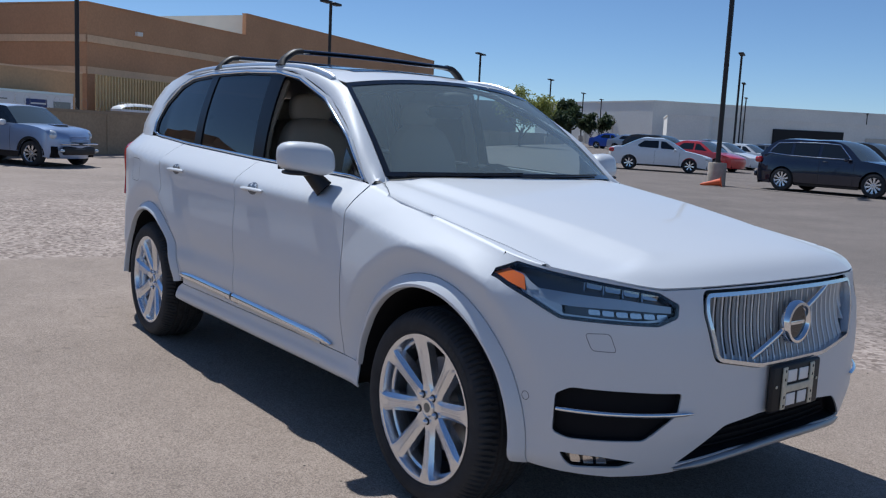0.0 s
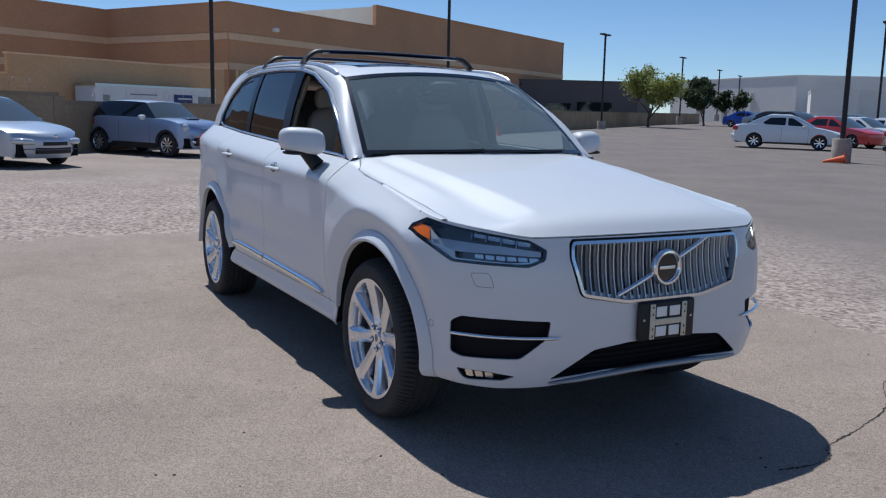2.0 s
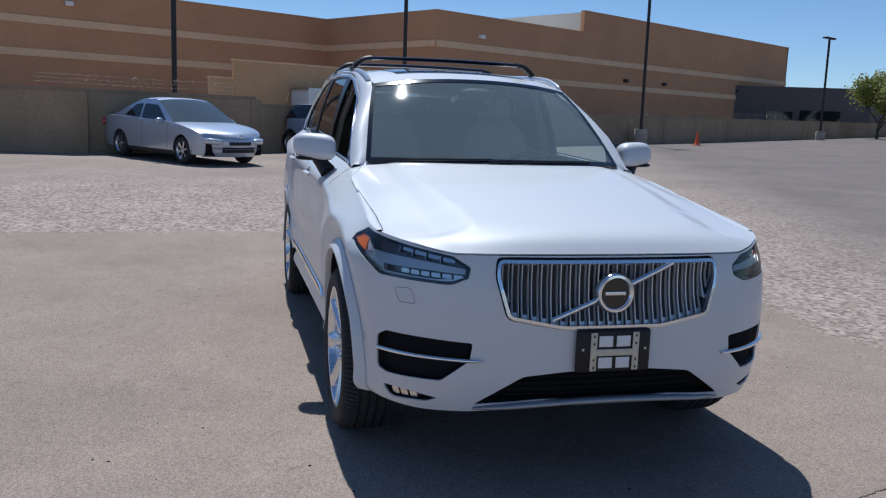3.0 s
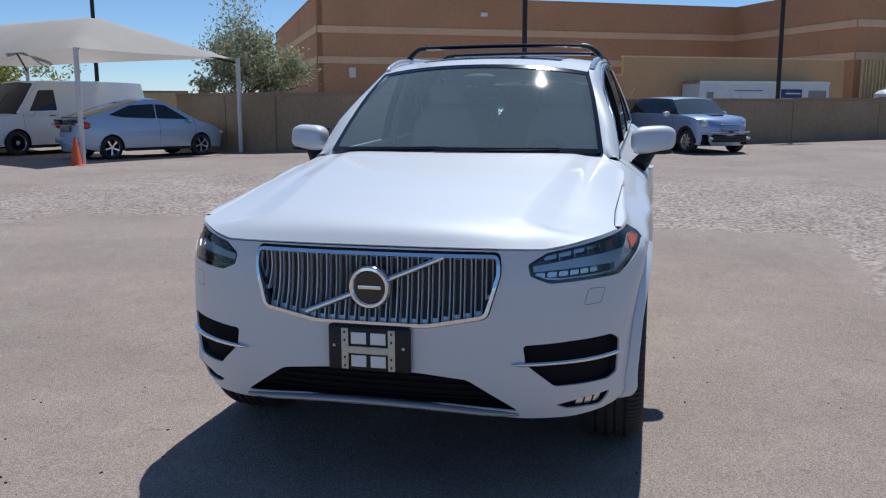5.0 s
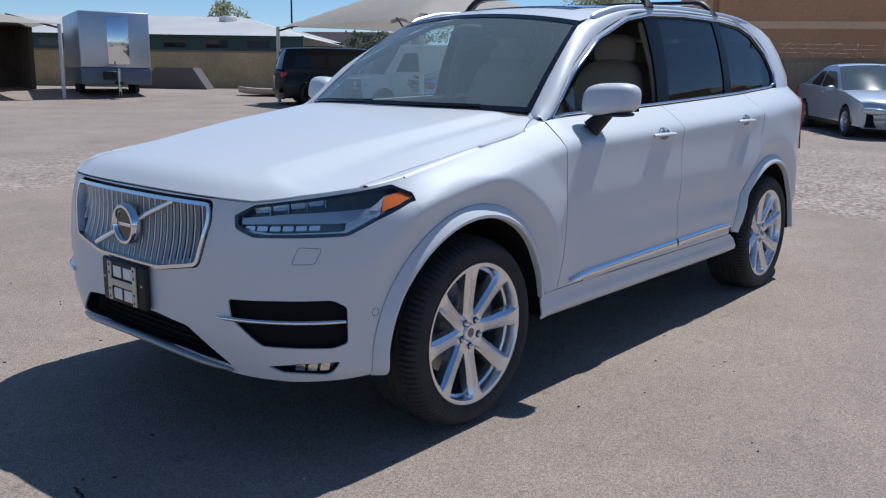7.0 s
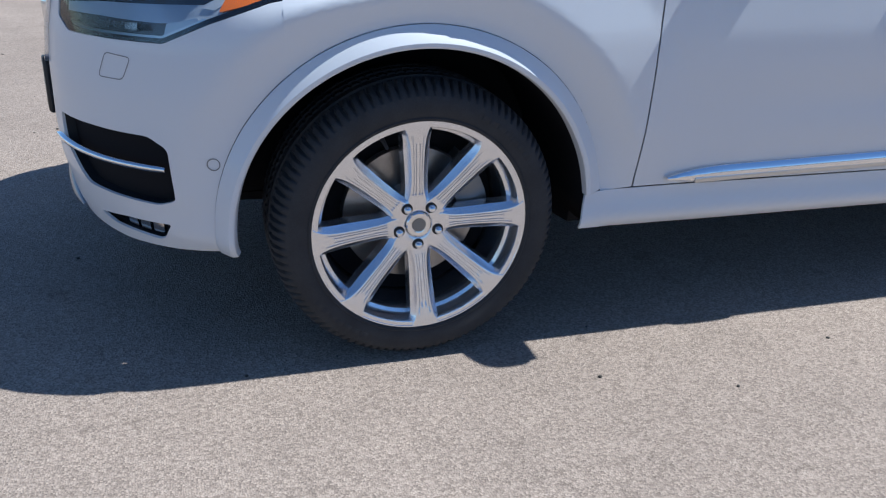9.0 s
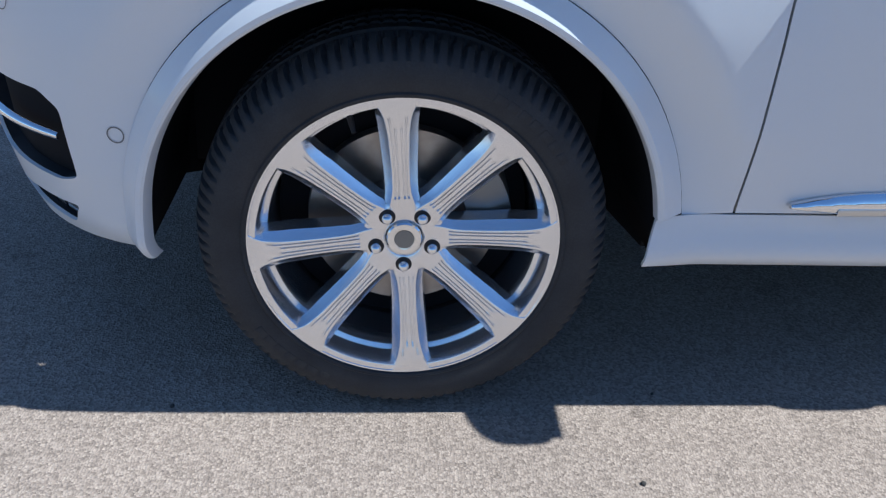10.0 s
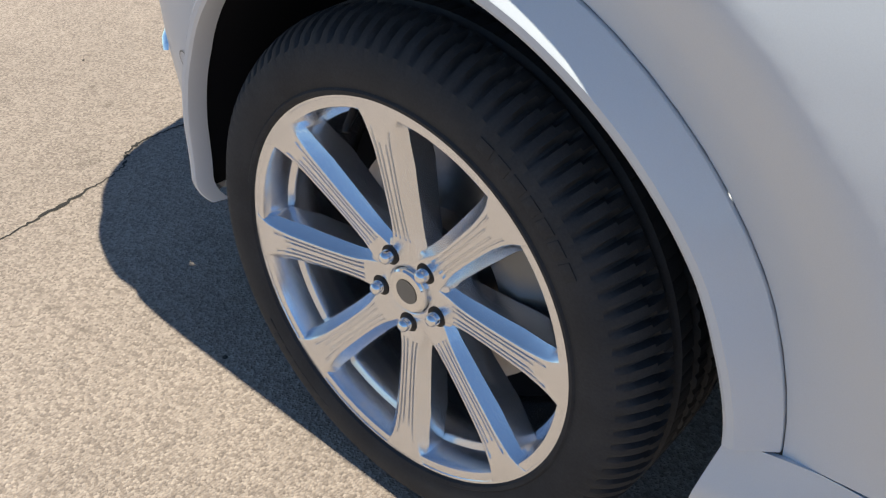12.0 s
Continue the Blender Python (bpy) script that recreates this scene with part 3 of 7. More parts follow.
for s in (1, -1):
    flip = s < 0
    part("window_frame", region(BAND, [TRIM], 0.03, cabin(s), 0.015, not flip), M_PEARL, SUV)
    part("window_surround", region(TRIM, [WIN_F, WIN_R, WIN_Q], 0.035, cabin(s, -0.004), 0.012, not flip), M_PILLAR, SUV, "black window pillars")
    # front side window is wound down; a small fixed sail pane stays
    for name, poly, mat in (("rear_door_window", WIN_R, M_PRIVACY), ("quarter_window", WIN_Q, M_PRIVACY)):
        part(name, region(poly, [], 0.022, cabin(s, -0.010), 0, not flip), mat, SUV, "dark tinted privacy glass")
    part("corner_pane", region([(-0.73, 1.176), (-0.90, 1.182), (-0.90, 1.30)], [], 0.06, cabin(s, -0.006), 0.004, not flip), M_GLOSSBLACK, SUV)
    line = [cabin(s, 0.003)(x, z) for x, z in TRIM + TRIM[:1]]
    bm = ribbon(line, 0.014, 0.006, [Vector((0, s * 0.95, 0.3))] * len(line))
    part("window_trim", bm, M_CHROME, SUV, "chrome window trim")
    # A pillar and roof side: between windscreen and roof on one hand and window frame on the other
    inner = [Vector((-0.616, s * 0.737, hood_z(-0.616, 0.737) - 0.001))] + [Vector((q[0], s * q[1], q[2])) for q in WS_EDGE[::2]] + [Vector((q.x, s * q.y, q.z)) for q in (roof(1, v) for v in np.linspace(0.03, 0.97, 22))]
    outer2 = curve([(-0.60, 1.148), (-0.655, 1.160)] + BAND_TOP[::-1] + [(-3.34, 1.52), (-3.40, 1.39), (-3.46, 1.315)], len(inner))
    outer = [skin(s * p_of_x(-0.616), top_z(-0.616) - 0.001)] + [cabin(s)(x, z) for x, z in outer2[1:]]
    rows = []
    for a, b in zip(inner, outer):
        mid = (a + b) / 2 + Vector((0, s * 0.012, 0.014))
        rows.append([a, a * 0.6 + mid * 0.4 + Vector((0, 0, 0.005)), mid, b * 0.6 + mid * 0.4 + Vector((0, s * 0.004, 0)), b])
    bm = bmesh.new()
    grid_into(bm, rows, flip=flip)
    foot = [Vector((x, s * y, hood_z(x, y) + 0.001)) for x, y in ((-0.594, 0.746), (-0.626, 0.698))] + [Vector((-0.642, s * 0.708, 1.189)), inner[1], Vector((-0.618, s * 0.742, hood_z(-0.618, 0.742) + 0.001))]
    bm.faces.new([bm.verts.new(q) for q in (foot if s < 0 else foot[::-1])])
    part("roof_side", bm, M_PEARL, SUV)
    # roof rail
    rail = [(-1.30, 0.600), (-1.36, 0.602), (-1.6, 0.606), (-2.2, 0.606), (-2.8, 0.604), (-3.2, 0.596), (-3.40, 0.586)]
    pts = [Vector((x, s * y, roof_z(x) + h)) for (x, y), h in zip(rail, (-0.006, 0.004, 0.012, 0.014, 0.014, 0.008, -0.012))]
    part("roof_rail", tube([tuple(q) for q in curve([tuple(p) for p in pts], 40)], 0.016, 8, 1.2), M_RAIL, SUV, "satin silver roof rail")

# rear window and tailgate
bm = bmesh.new()
rows = []
for t in np.linspace(0, 1, 10):
    x = -3.83 - 0.17 * t
    rows.append([Vector((x + 0.16 * abs(u) ** 2.5 - 0.02, u * (0.53 + 0.22 * t), 1.60 - 0.38 * t)) for u in np.linspace(-1, 1, 17)])
grid_into(bm, rows, flip=True)
part("rear_window", bm, M_PRIVACY, SUV)
pe = PLAN_P[-1]
part("tailgate", region([(-0.70, 0.42), (0.70, 0.42), (0.62, 1.24), (-0.62, 1.24)], [], 0.08, lambda u, v: Vector((-4.02 + 0.25 * abs(u) ** 3 - (0.03 if v < 0.7 else 0), u * 1.0, v)), 0.02, True), M_PEARL, SUV)
for s in (1, -1):
    # D pillar closing panel and tall tail lamp
    rows = [[cabin(s)(x, z) for x, z in ((-3.0, 1.685), (-3.20, 1.64), (-3.34, 1.52), (-3.40, 1.39), (-3.395, 1.315))],
            [Vector((-3.22, s * 0.632, 1.695)), Vector((-3.40, s * 0.640, 1.640)), Vector((-3.49, s * 0.700, 1.52)), Vector((-3.55, s * 0.757, 1.385)), Vector((-3.60, s * 0.825, 1.285))],
            [Vector((-3.50, s * 0.60, 1.665)), Vector((-3.65, s * 0.605, 1.620)), Vector((-3.72, s * 0.655, 1.51)), Vector((-3.77, s * 0.705, 1.38)), Vector((-3.80, s * 0.765, 1.28))],
            [Vector((-3.80, s * 0.545, 1.615)), Vector((-3.84, s * 0.56, 1.58)), Vector((-3.86, s * 0.60, 1.48)), Vector((-3.90, s * 0.65, 1.38)), Vector((-3.94, s * 0.70, 1.27))]]
    for row, x in zip(rows, (-3.36, -3.58, -3.80, -3.95)):
        row[-1] = skin(s * p_of_x(x), top_z(x) - 0.006)
        row[-2] = row[-2].lerp(row[-1], 0.15)
    bm = bmesh.new()
    grid_into(bm, rows, flip=s > 0)
    part("rear_pillar", bm, M_PEARL, SUV)
    lamp = [(p_of_x(-3.62), 1.20), (p_of_x(-3.86), 1.24), (p_of_x(-3.90), 0.92), (p_of_x(-3.70), 0.86), (p_of_x(-3.76), 1.0)]
    part("tail_lamp", region(rounded(lamp, 0.03), [], 0.04, lambda u, v, s=s: skin(s * u, v, 0.012), 0.02, s < 0), M_REDLENS, SUV, "red tail lamp")

# underside: one dark tub between the wheel wells
bm = bmesh.new()
rows = []
for x, w, z0, z1 in ((0.70, 0.50, 0.36, 0.80), (0.46, 0.60, 0.30, 0.86), (0.42, 0.53, 0.28, 0.88), (-0.42, 0.53, 0.26, 0.90), (-0.48, 0.84, 0.26, 0.80), (-2.44, 0.84, 0.26, 0.80), (-2.50, 0.53, 0.28, 0.85), (-3.42, 0.53, 0.32, 0.85), (-3.46, 0.80, 0.36, 0.85), (-3.85, 0.60, 0.42, 0.85)):
    rows.append([(x, -w * 0.93, z0 + 0.03), (x, w * 0.93, z0 + 0.03), (x, w, z1), (x, -w, z1)])
grid_into(bm, rows, closed=True, cap=True)
bmesh.ops.recalc_face_normals(bm, faces=bm.faces)
part("underbody", bm, M_WELL, SUV, smooth=False)


# ---- the white estate car: wheels ----
TYRE_PROFILE = [(0.255, -0.10), (0.270, -0.122), (0.30, -0.134), (0.33, -0.134), (0.350, -0.124), (0.362, -0.108), (0.368, -0.09), (0.370, -0.075), (0.370, -0.066), (0.362, -0.062),
                (0.362, -0.054), (0.371, -0.050), (0.372, -0.026), (0.363, -0.022), (0.363, -0.014), (0.372, -0.010), (0.372, 0.010), (0.363, 0.014), (0.363, 0.022), (0.372, 0.026), (0.371, 0.050),
                (0.362, 0.054), (0.362, 0.062), (0.370, 0.066), (0.370, 0.075), (0.3685, 0.083), (0.366, 0.092), (0.3625, 0.101), (0.3575, 0.110), (0.350, 0.1205), (0.338, 0.130), (0.322, 0.1345), (0.300, 0.134), (0.287, 0.130), (0.284, 0.1325), (0.279, 0.131), (0.273, 0.120), (0.262, 0.105)]


def tyre_mesh(pitches=100, per=6):
    """A road tyre: ribs, round grooves and slanted shoulder cuts."""
    n = pitches * per
    bm = bmesh.new()
    rows = []
    for r, h in TYRE_PROFILE:
        row = []
        for k in range(n):
            shift = abs(h) * 2
            phase = (k / per + shift) % 1.0
            cut = 0.0085 * float(np.interp(abs(h), [0.105, 0.122], [1.1, 0.7])) if 0.066 < abs(h) < 0.122 and phase < 0.34 and r > 0.347 else (0.003 if abs(h) < 0.05 and r > 0.369 and phase < 0.2 else 0.0)
            a = 2 * math.pi * k / n
            row.append(((r - cut) * math.cos(a), h, (r - cut) * math.sin(a)))
        rows.append(row)
    grid_into(bm, rows, closed=True)
    bmesh.ops.recalc_face_normals(bm, faces=bm.faces)
    return sharp(bm, 38)


def spoke_mesh():
    """One tapered spoke along +x, its face to +y: two looped grooves in the face, soft shoulders, deep sloping flanks."""
    cols = [(-1.0, 4), (-1.0, 3), (-1.0, 1), (-0.97, 5), (-0.90, 0), (-0.72, 0), (-0.67, 2), (-0.58, 2), (-0.53, 0), (-0.36, 0), (-0.31, 2), (-0.22, 2), (-0.17, 0)]
    cols = cols + [(-u, k) for u, k in cols[::-1]]
    bm = bmesh.new()
    rows = []
    for r in (0.050, 0.062, 0.072, 0.080, 0.084, 0.089, 0.11, 0.14, 0.17, 0.195, 0.210, 0.216, 0.222, 0.232, 0.242, 0.250, 0.257, 0.263, 0.268, 0.2745):
        half = float(np.interp(r, [0.05, 0.072, 0.09, 0.12, 0.18, 0.21, 0.235, 0.25, 0.262, 0.2745], [0.026, 0.0215, 0.0175, 0.0155, 0.0170, 0.0187, 0.0222, 0.0265, 0.0330, 0.0430]))
        face = float(np.interp(r, [0.05, 0.072, 0.12, 0.2, 0.255, 0.2745], [0.0935, 0.0955, 0.103, 0.115, 0.1245, 0.1262]))
        deep = float(np.interp(r, [0.05, 0.09, 0.2, 0.25, 0.2745], [0.020, 0.042, 0.048, 0.040, 0.010]))
        wide = float(np.interp(r, [0.05, 0.08, 0.12, 0.2, 0.245, 0.2745], [0.004, 0.010, 0.0125, 0.0140, 0.011, 0.002]))
        row = []
        for u, k in cols:
            w, dn = half * abs(u), 0.0
            if k == 2:
                dn = 0.0036 if 0.083 < r < (0.236 if abs(u) > 0.5 else 0.220) else 0.0
            elif k == 5:
                dn = 0.0008
            elif k == 1:
                w, dn = half + 0.0008, 0.0032
            elif k == 3:
                w, dn = half + 0.0008 + wide, 0.0032 + wide * 0.85
            elif k == 4:
                w, dn = half + wide + 0.004, max(deep, 0.006 + wide)
            row.append((r, face - dn, -math.copysign(w, u)))
        rows.append(row)
    grid_into(bm, rows, flip=False)
    bmesh.ops.recalc_face_normals(bm, faces=bm.faces)
    return sharp(bm, 40)


def mesh_of(bm, name, mat):
    me = bpy.data.meshes.new(name)
    bm.to_mesh(me)
    bm.free()
    me.materials.append(mat)
    me.shade_smooth()
    return me


def put(name, me, parent, m=None, label=""):
    ob = new(name, me)
    ob.parent = parent
    if m is not None:
        ob.matrix_local = m
    return tagged(ob, label)


TYRE_ME, SPOKE_ME = mesh_of(tyre_mesh(), "tyre", M_TYRE), mesh_of(spoke_mesh(), "spoke", M_ALLOY)
RIM_ME = mesh_of(sharp(lathe([(0.262, 0.100), (0.274, 0.112), (0.2790, 0.1205), (0.2783, 0.1250), (0.2765, 0.1265), (0.2735, 0.1260), (0.2725, 0.1248), (0.264, 0.1246), (0.2615, 0.1235), (0.2595, 0.119), (0.2555, 0.096), (0.2540, 0.084), (0.2490, 0.0815), (0.2455, 0.0795), (0.2440, 0.076), (0.2425, 0.040), (0.2400, -0.09), (0.255, -0.105)], 120), 35), "rim", M_ALLOY)
HUB_ME = mesh_of(lathe([(0.0, 0.086), (0.033, 0.087), (0.0345, 0.091), (0.038, 0.0935), (0.056, 0.0940), (0.068, 0.0930), (0.0745, 0.0895), (0.078, 0.080), (0.079, 0.045)], 64), "hub", M_ALLOY)
CAP_ME = mesh_of(lathe([(0.0, 0.0975), (0.018, 0.0975), (0.020, 0.0985), (0.024, 0.099), (0.030, 0.0985), (0.0325, 0.096), (0.033, 0.088)], 40), "centre_cap", M_CHROME)
BADGE_ME = mesh_of(lathe([(0.0, 0.0985), (0.018, 0.0985)], 32), "cap_badge", M_ALLOYDARK)
LUG_ME = mesh_of(lathe([(0.0, 0.020), (0.005, 0.0195), (0.0088, 0.016), (0.0098, 0.010), (0.0098, 0.0)], 12), "wheel_bolt", M_CHROME)
# flat black disc on the hub face, painting the shade of a bolt hole
RECESS_SHADE_ME = mesh_of(lathe([(0.0, 0.0006), (0.0135, 0.0006), (0.0150, 0.0002)], 24), "bolt_recess", M_BLACK)
DISC_ME = mesh_of(lathe([(0.0, 0.045), (0.085, 0.045), (0.087, 0.012), (0.178, 0.012), (0.180, -0.012), (0.05, -0.02)], 64), "brake_disc", M_DISC)
# added dark plate that stands in for the shade behind the spokes
SHADE_PLATE_ME = mesh_of(lathe([(0.0, -0.03), (0.236, -0.03), (0.240, -0.10)], 48), "inner_wheel_shadow_plate", M_WELL)


def caliper_mesh():
    bm = bmesh.new()
    rows = []
    for a in np.linspace(-32, 32, 9):
        c, s = math.cos(radians(a)), math.sin(radians(a))
        rows.append([(r * c, h, r * s) for r, h in ((0.115, 0.02), (0.12, 0.05), (0.16, 0.058), (0.20, 0.05), (0.205, -0.03), (0.12, -0.03))])
    grid_into(bm, rows, closed=True, cap=True)
    bmesh.ops.recalc_face_normals(bm, faces=bm.faces)
    return sharp(bm, 40)


CALIPER_ME = mesh_of(caliper_mesh(), "brake_caliper", M_ALLOYDARK)


def suv_wheel(x, s, turn, steer=0.0):
    hub = new("wheel")
    hub.parent = SUV
    hub.matrix_local = pose(x, s * 0.817, 0.3715, 0, 0, (0 if s > 0 else 180) + steer)
    put("tyre", TYRE_ME, hub)
    put("rim", RIM_ME, hub)
    for k in range(8):
        put("spoke", SPOKE_ME, hub, pose(0, 0, 0, 0, turn + 45 * k, 0))
    put("hub", HUB_ME, hub), put("centre_cap", CAP_ME, hub), put("cap_badge", BADGE_ME, hub)
    for k in range(5):
        a = radians(-90 + 72 * k)
        c = (0.0535 * math.cos(a), 0.0945, 0.0535 * math.sin(a))
        put("bolt_recess", RECESS_SHADE_ME, hub, pose(*c)), put("wheel_bolt", LUG_ME, hub, pose(c[0], c[1] - 0.003, c[2]))
    put("brake_disc", DISC_ME, hub), put("inner_wheel_plate", SHADE_PLATE_ME, hub)
    put("brake_caliper", CALIPER_ME, hub, pose(0, 0, 0, 0, -160 if s > 0 else -20, 0))
    part("valve_stem", tube([(0.0965, 0.086, 0.226), (0.0905, 0.106, 0.212), (0.0885, 0.110, 0.207)], [0.006, 0.0045, 0.0045], 8), M_BLACK, hub)


    # raised marks on the sidewall
    for a0 in (-62, 118):
        for k in range(7):
            a = radians(a0 + 4.6 * k)
            m = pose(0.316 * math.cos(a), 0.1345, 0.316 * math.sin(a)) @ pose(0, 0, 0, 0, -math.degrees(a), 0)
            put("sidewall_mark", MARK_ME, hub, m)


MARK_ME = mesh_of(box(0, 0, 0, 0.016, 0.0012, 0.020, 0.0004), "sidewall_mark", M_TYRE)
suv_wheel(0, 1, 4), suv_wheel(WB, 1, 17), suv_wheel(0, -1, 9), suv_wheel(WB, -1, 30)

for s in (1, -1):
    f0 = flank(s)
    for x0, a0, a1 in ((0.0, -6.3, 172.5), (WB, 8, 182)):
        # flare round the wheel opening
        rows = []
        for a in np.linspace(a0, a1, 150):
            c, sn = math.cos(radians(a)), math.sin(radians(a))
            row = []
            fade = min(1.0, 0.6 + (a - a0) / 24 if x0 < -1 else 1.0, 0.72 + (a1 - a) / 50 if x0 > -1 else 1.0)
            for r, o in ((0.450, 0.004), (0.4505, 0.026), (0.4520, 0.0325), (0.4560, 0.0350), (0.4640, 0.0352), (0.4660, 0.0340), (0.483, 0.0200), (0.4985, 0.0075), (0.5012, 0.0050), (0.5020, -0.012)):
                row.append(skin(s * p_of_x(x0 + r * c), AXLE_Z + r * sn, o * fade if o > 0 else o))
            rows.append(row)
        bm = bmesh.new()
        grid_into(bm, rows, flip=s < 0)
        bmesh.ops.recalc_face_normals(bm, faces=bm.faces)
        part("wheel_arch_flare", sharp(bm, 24), M_PEARL, SUV)
        # liner of the wheel well
        bm = bmesh.new()
        ring = [(x0 + 0.454 * math.cos(radians(a)), AXLE_Z + 0.454 * math.sin(radians(a))) for a in np.linspace(-3, 183, 30)]
        ring = [(x0 + 0.462, 0.350)] + ring + [(x0 - 0.454, 0.350)]
        edge = [abs(f0(x, max(z, 0.36)).y) + 0.003 for x, z in ring]
        grid_into(bm, [[(x, s * (y or e), z) for (x, z), e in zip(ring, edge)] for y in (0, 0.75, 0.53)])
        bm.faces.new([bm.verts.new((x, s * 0.53, z)) for x, z in ring])
        part("wheel_well_liner", bm, M_WELL, SUV)


def egg(cx, cy, cz, sx, sy, sz, p=2.6, n=20, m=20, shape=None):
    """A rounded block, half sizes sx, sy, sz."""
    def sg(v, e):
        return math.copysign(abs(v) ** e, v)
    bm = bmesh.new()
    rows = []
    for i in range(m + 1):
        t = -math.pi / 2 + math.pi * i / m
        row = []
        for j in range(n):
            a = 2 * math.pi * j / n
            q = Vector((sx * sg(math.cos(t), 2 / p) * sg(math.cos(a), 2 / p), sy * sg(math.cos(t), 2 / p) * sg(math.sin(a), 2 / p), sz * sg(math.sin(t), 2 / p)))
            if shape:
                q = shape(q)
            row.append(Vector((cx, cy, cz)) + q)
        rows.append(row)
    grid_into(bm, rows, closed=True)
    bmesh.ops.remove_doubles(bm, verts=bm.verts, dist=1e-4)
    bmesh.ops.recalc_face_normals(bm, faces=bm.faces)
    return bm


# ---- the white estate car: front ----
def inset(poly, d):
    """The polygon drawn in by d."""
    p = np.array(poly, float)
    area = 0.5 * np.sum(p[:, 0] * np.roll(p[:, 1], -1) - np.roll(p[:, 0], -1) * p[:, 1])
    t = np.roll(p, -1, 0) - np.roll(p, 1, 0)
    nrm = np.stack([-t[:, 1], t[:, 0]], 1) / np.maximum(np.hypot(*t.T), 1e-9)[:, None]
    return [tuple(q) for q in p + nrm * (d if area > 0 else -d)]


def collar(poly, depth):
    """Dark inner wall round an opening in the bumper."""
    part("opening_wall", region(inset(poly, -0.009), [inset(poly, -0.0015)], 0.03, front(-0.0075), depth), M_BLACK, SUV)


FRAME = rounded([(-P(0.453), 0.9125), (P(0.453), 0.9125), (P(0.459), 0.85), (P(0.412), 0.694), (P(0.2), 0.654), (-P(0.2), 0.654), (-P(0.412), 0.694), (-P(0.459), 0.85)], 0.024)
grille = part("grille", region(inset(GRILLE, -0.004), [], 0.06, front(-0.055)), M_GRILLE, SUV)
collar(GRILLE, 0.06)
part("grille_frame", region(FRAME, [inset(FRAME, 0.013)], 0.0065, front(0.010), 0.05), M_FRAME, grille, "chrome grille frame")
NSLAT = 23
for k in range(NSLAT):
    p = P(0.440) * (2 * (k + 0.5) / NSLAT - 1)
    y = abs(2 * (k + 0.5) / NSLAT - 1)
    z0 = float(np.interp(y, [0, 0.45, 0.88, 1.0], [0.674, 0.676, 0.712, 0.80]))
    z0 -= 0.012
    zs = np.linspace(z0, 0.902, 9)
    rows = []
    for z in zs:
        bow = -0.012 - 0.018 * math.sin(math.pi * (z - z0) / (0.902 - z0))
        rows.append([skin(p + du, z, bow + o) for du, o in ((-0.0142, -0.025), (-0.0142, 0.0), (-0.0110, 0.003), (-0.0078, -0.008), (0.0078, -0.008), (0.0110, 0.003), (0.0142, 0.0), (0.0142, -0.025))])
    bm = bmesh.new()
    grid_into(bm, rows)
    bmesh.ops.recalc_face_normals(bm, faces=bm.faces)
    part("grille_slat", sharp(bm, 30), M_SLAT, grille)
    bm = bmesh.new()
    grid_into(bm, [[skin(p + du, z, -0.0180 - 0.018 * math.sin(math.pi * (z - z0) / (0.902 - z0))) for du in (-0.0076, 0.0076)] for z in [zs[0] + 0.014] + list(zs[1:-1]) + [zs[-1] - 0.012]])
    part("slat_groove", bm, M_BLACK, grille)
diag = [skin(P(-0.245 + 0.505 * t), 0.688 + 0.212 * t, 0.0) for t in np.linspace(0, 1, 12)]
part("diagonal_bar", ribbon(diag, 0.020, 0.008, [Vector((1, 0, 0))] * 12), M_CHROME, grille)
c = Vector((skin(0, 0.79).x + 0.012, 0, 0.79))
bm = lathe([(0.054, 0.000), (0.056, 0.010), (0.062, 0.016), (0.071, 0.015), (0.077, 0.006), (0.078, -0.012)], 48)
bmesh.ops.transform(bm, matrix=Matrix.Translation(c) @ pose(0, 0, 0, 0, 0, -90), verts=bm.verts)
badge = part("badge_ring", bm, M_CHROME, grille)
bm = lathe([(0.0, 0.004), (0.056, 0.004)], 40)
bmesh.ops.transform(bm, matrix=Matrix.Translation(c) @ pose(0, 0, 0, 0, 0, -90), verts=bm.verts)
part("badge_disc", bm, M_GLOSSBLACK, badge)
part("badge_bar", box(c.x + 0.006, 0, 0.79, 0.003, 0.084, 0.013, 0.001), M_CHROME, badge)

part("air_intake", region(inset(INTAKE, -0.012), [], 0.06, front(-0.055)), M_WELL, SUV)
collar(INTAKE, 0.06)
for z in (0.385, 0.41, 0.435, 0.46):
    w = float(np.interp(z, [0.35, 0.47], [0.50, 0.34])) - 0.03
    bar = [skin(P(y), z, -0.045) for y in np.linspace(-w, w, 16)]
    part("intake_bar", ribbon(bar, 0.008, 0.006, [Vector((1, 0, 0.2)).normalized()] * 16), M_WELL, SUV)
lip = [skin(P(y), 0.366 - 0.034 * (abs(y) / 0.55) ** 2, 0.004) for y in np.linspace(-0.53, 0.53, 26)]
part("skid_plate", ribbon(lip, [0.008, 0.018, 0.026] + [0.030] * 20 + [0.026, 0.018, 0.008], 0.008, [Vector((1, 0, 0.75)).normalized()] * 26), M_SKID, SUV, "satin silver skid plate edge")

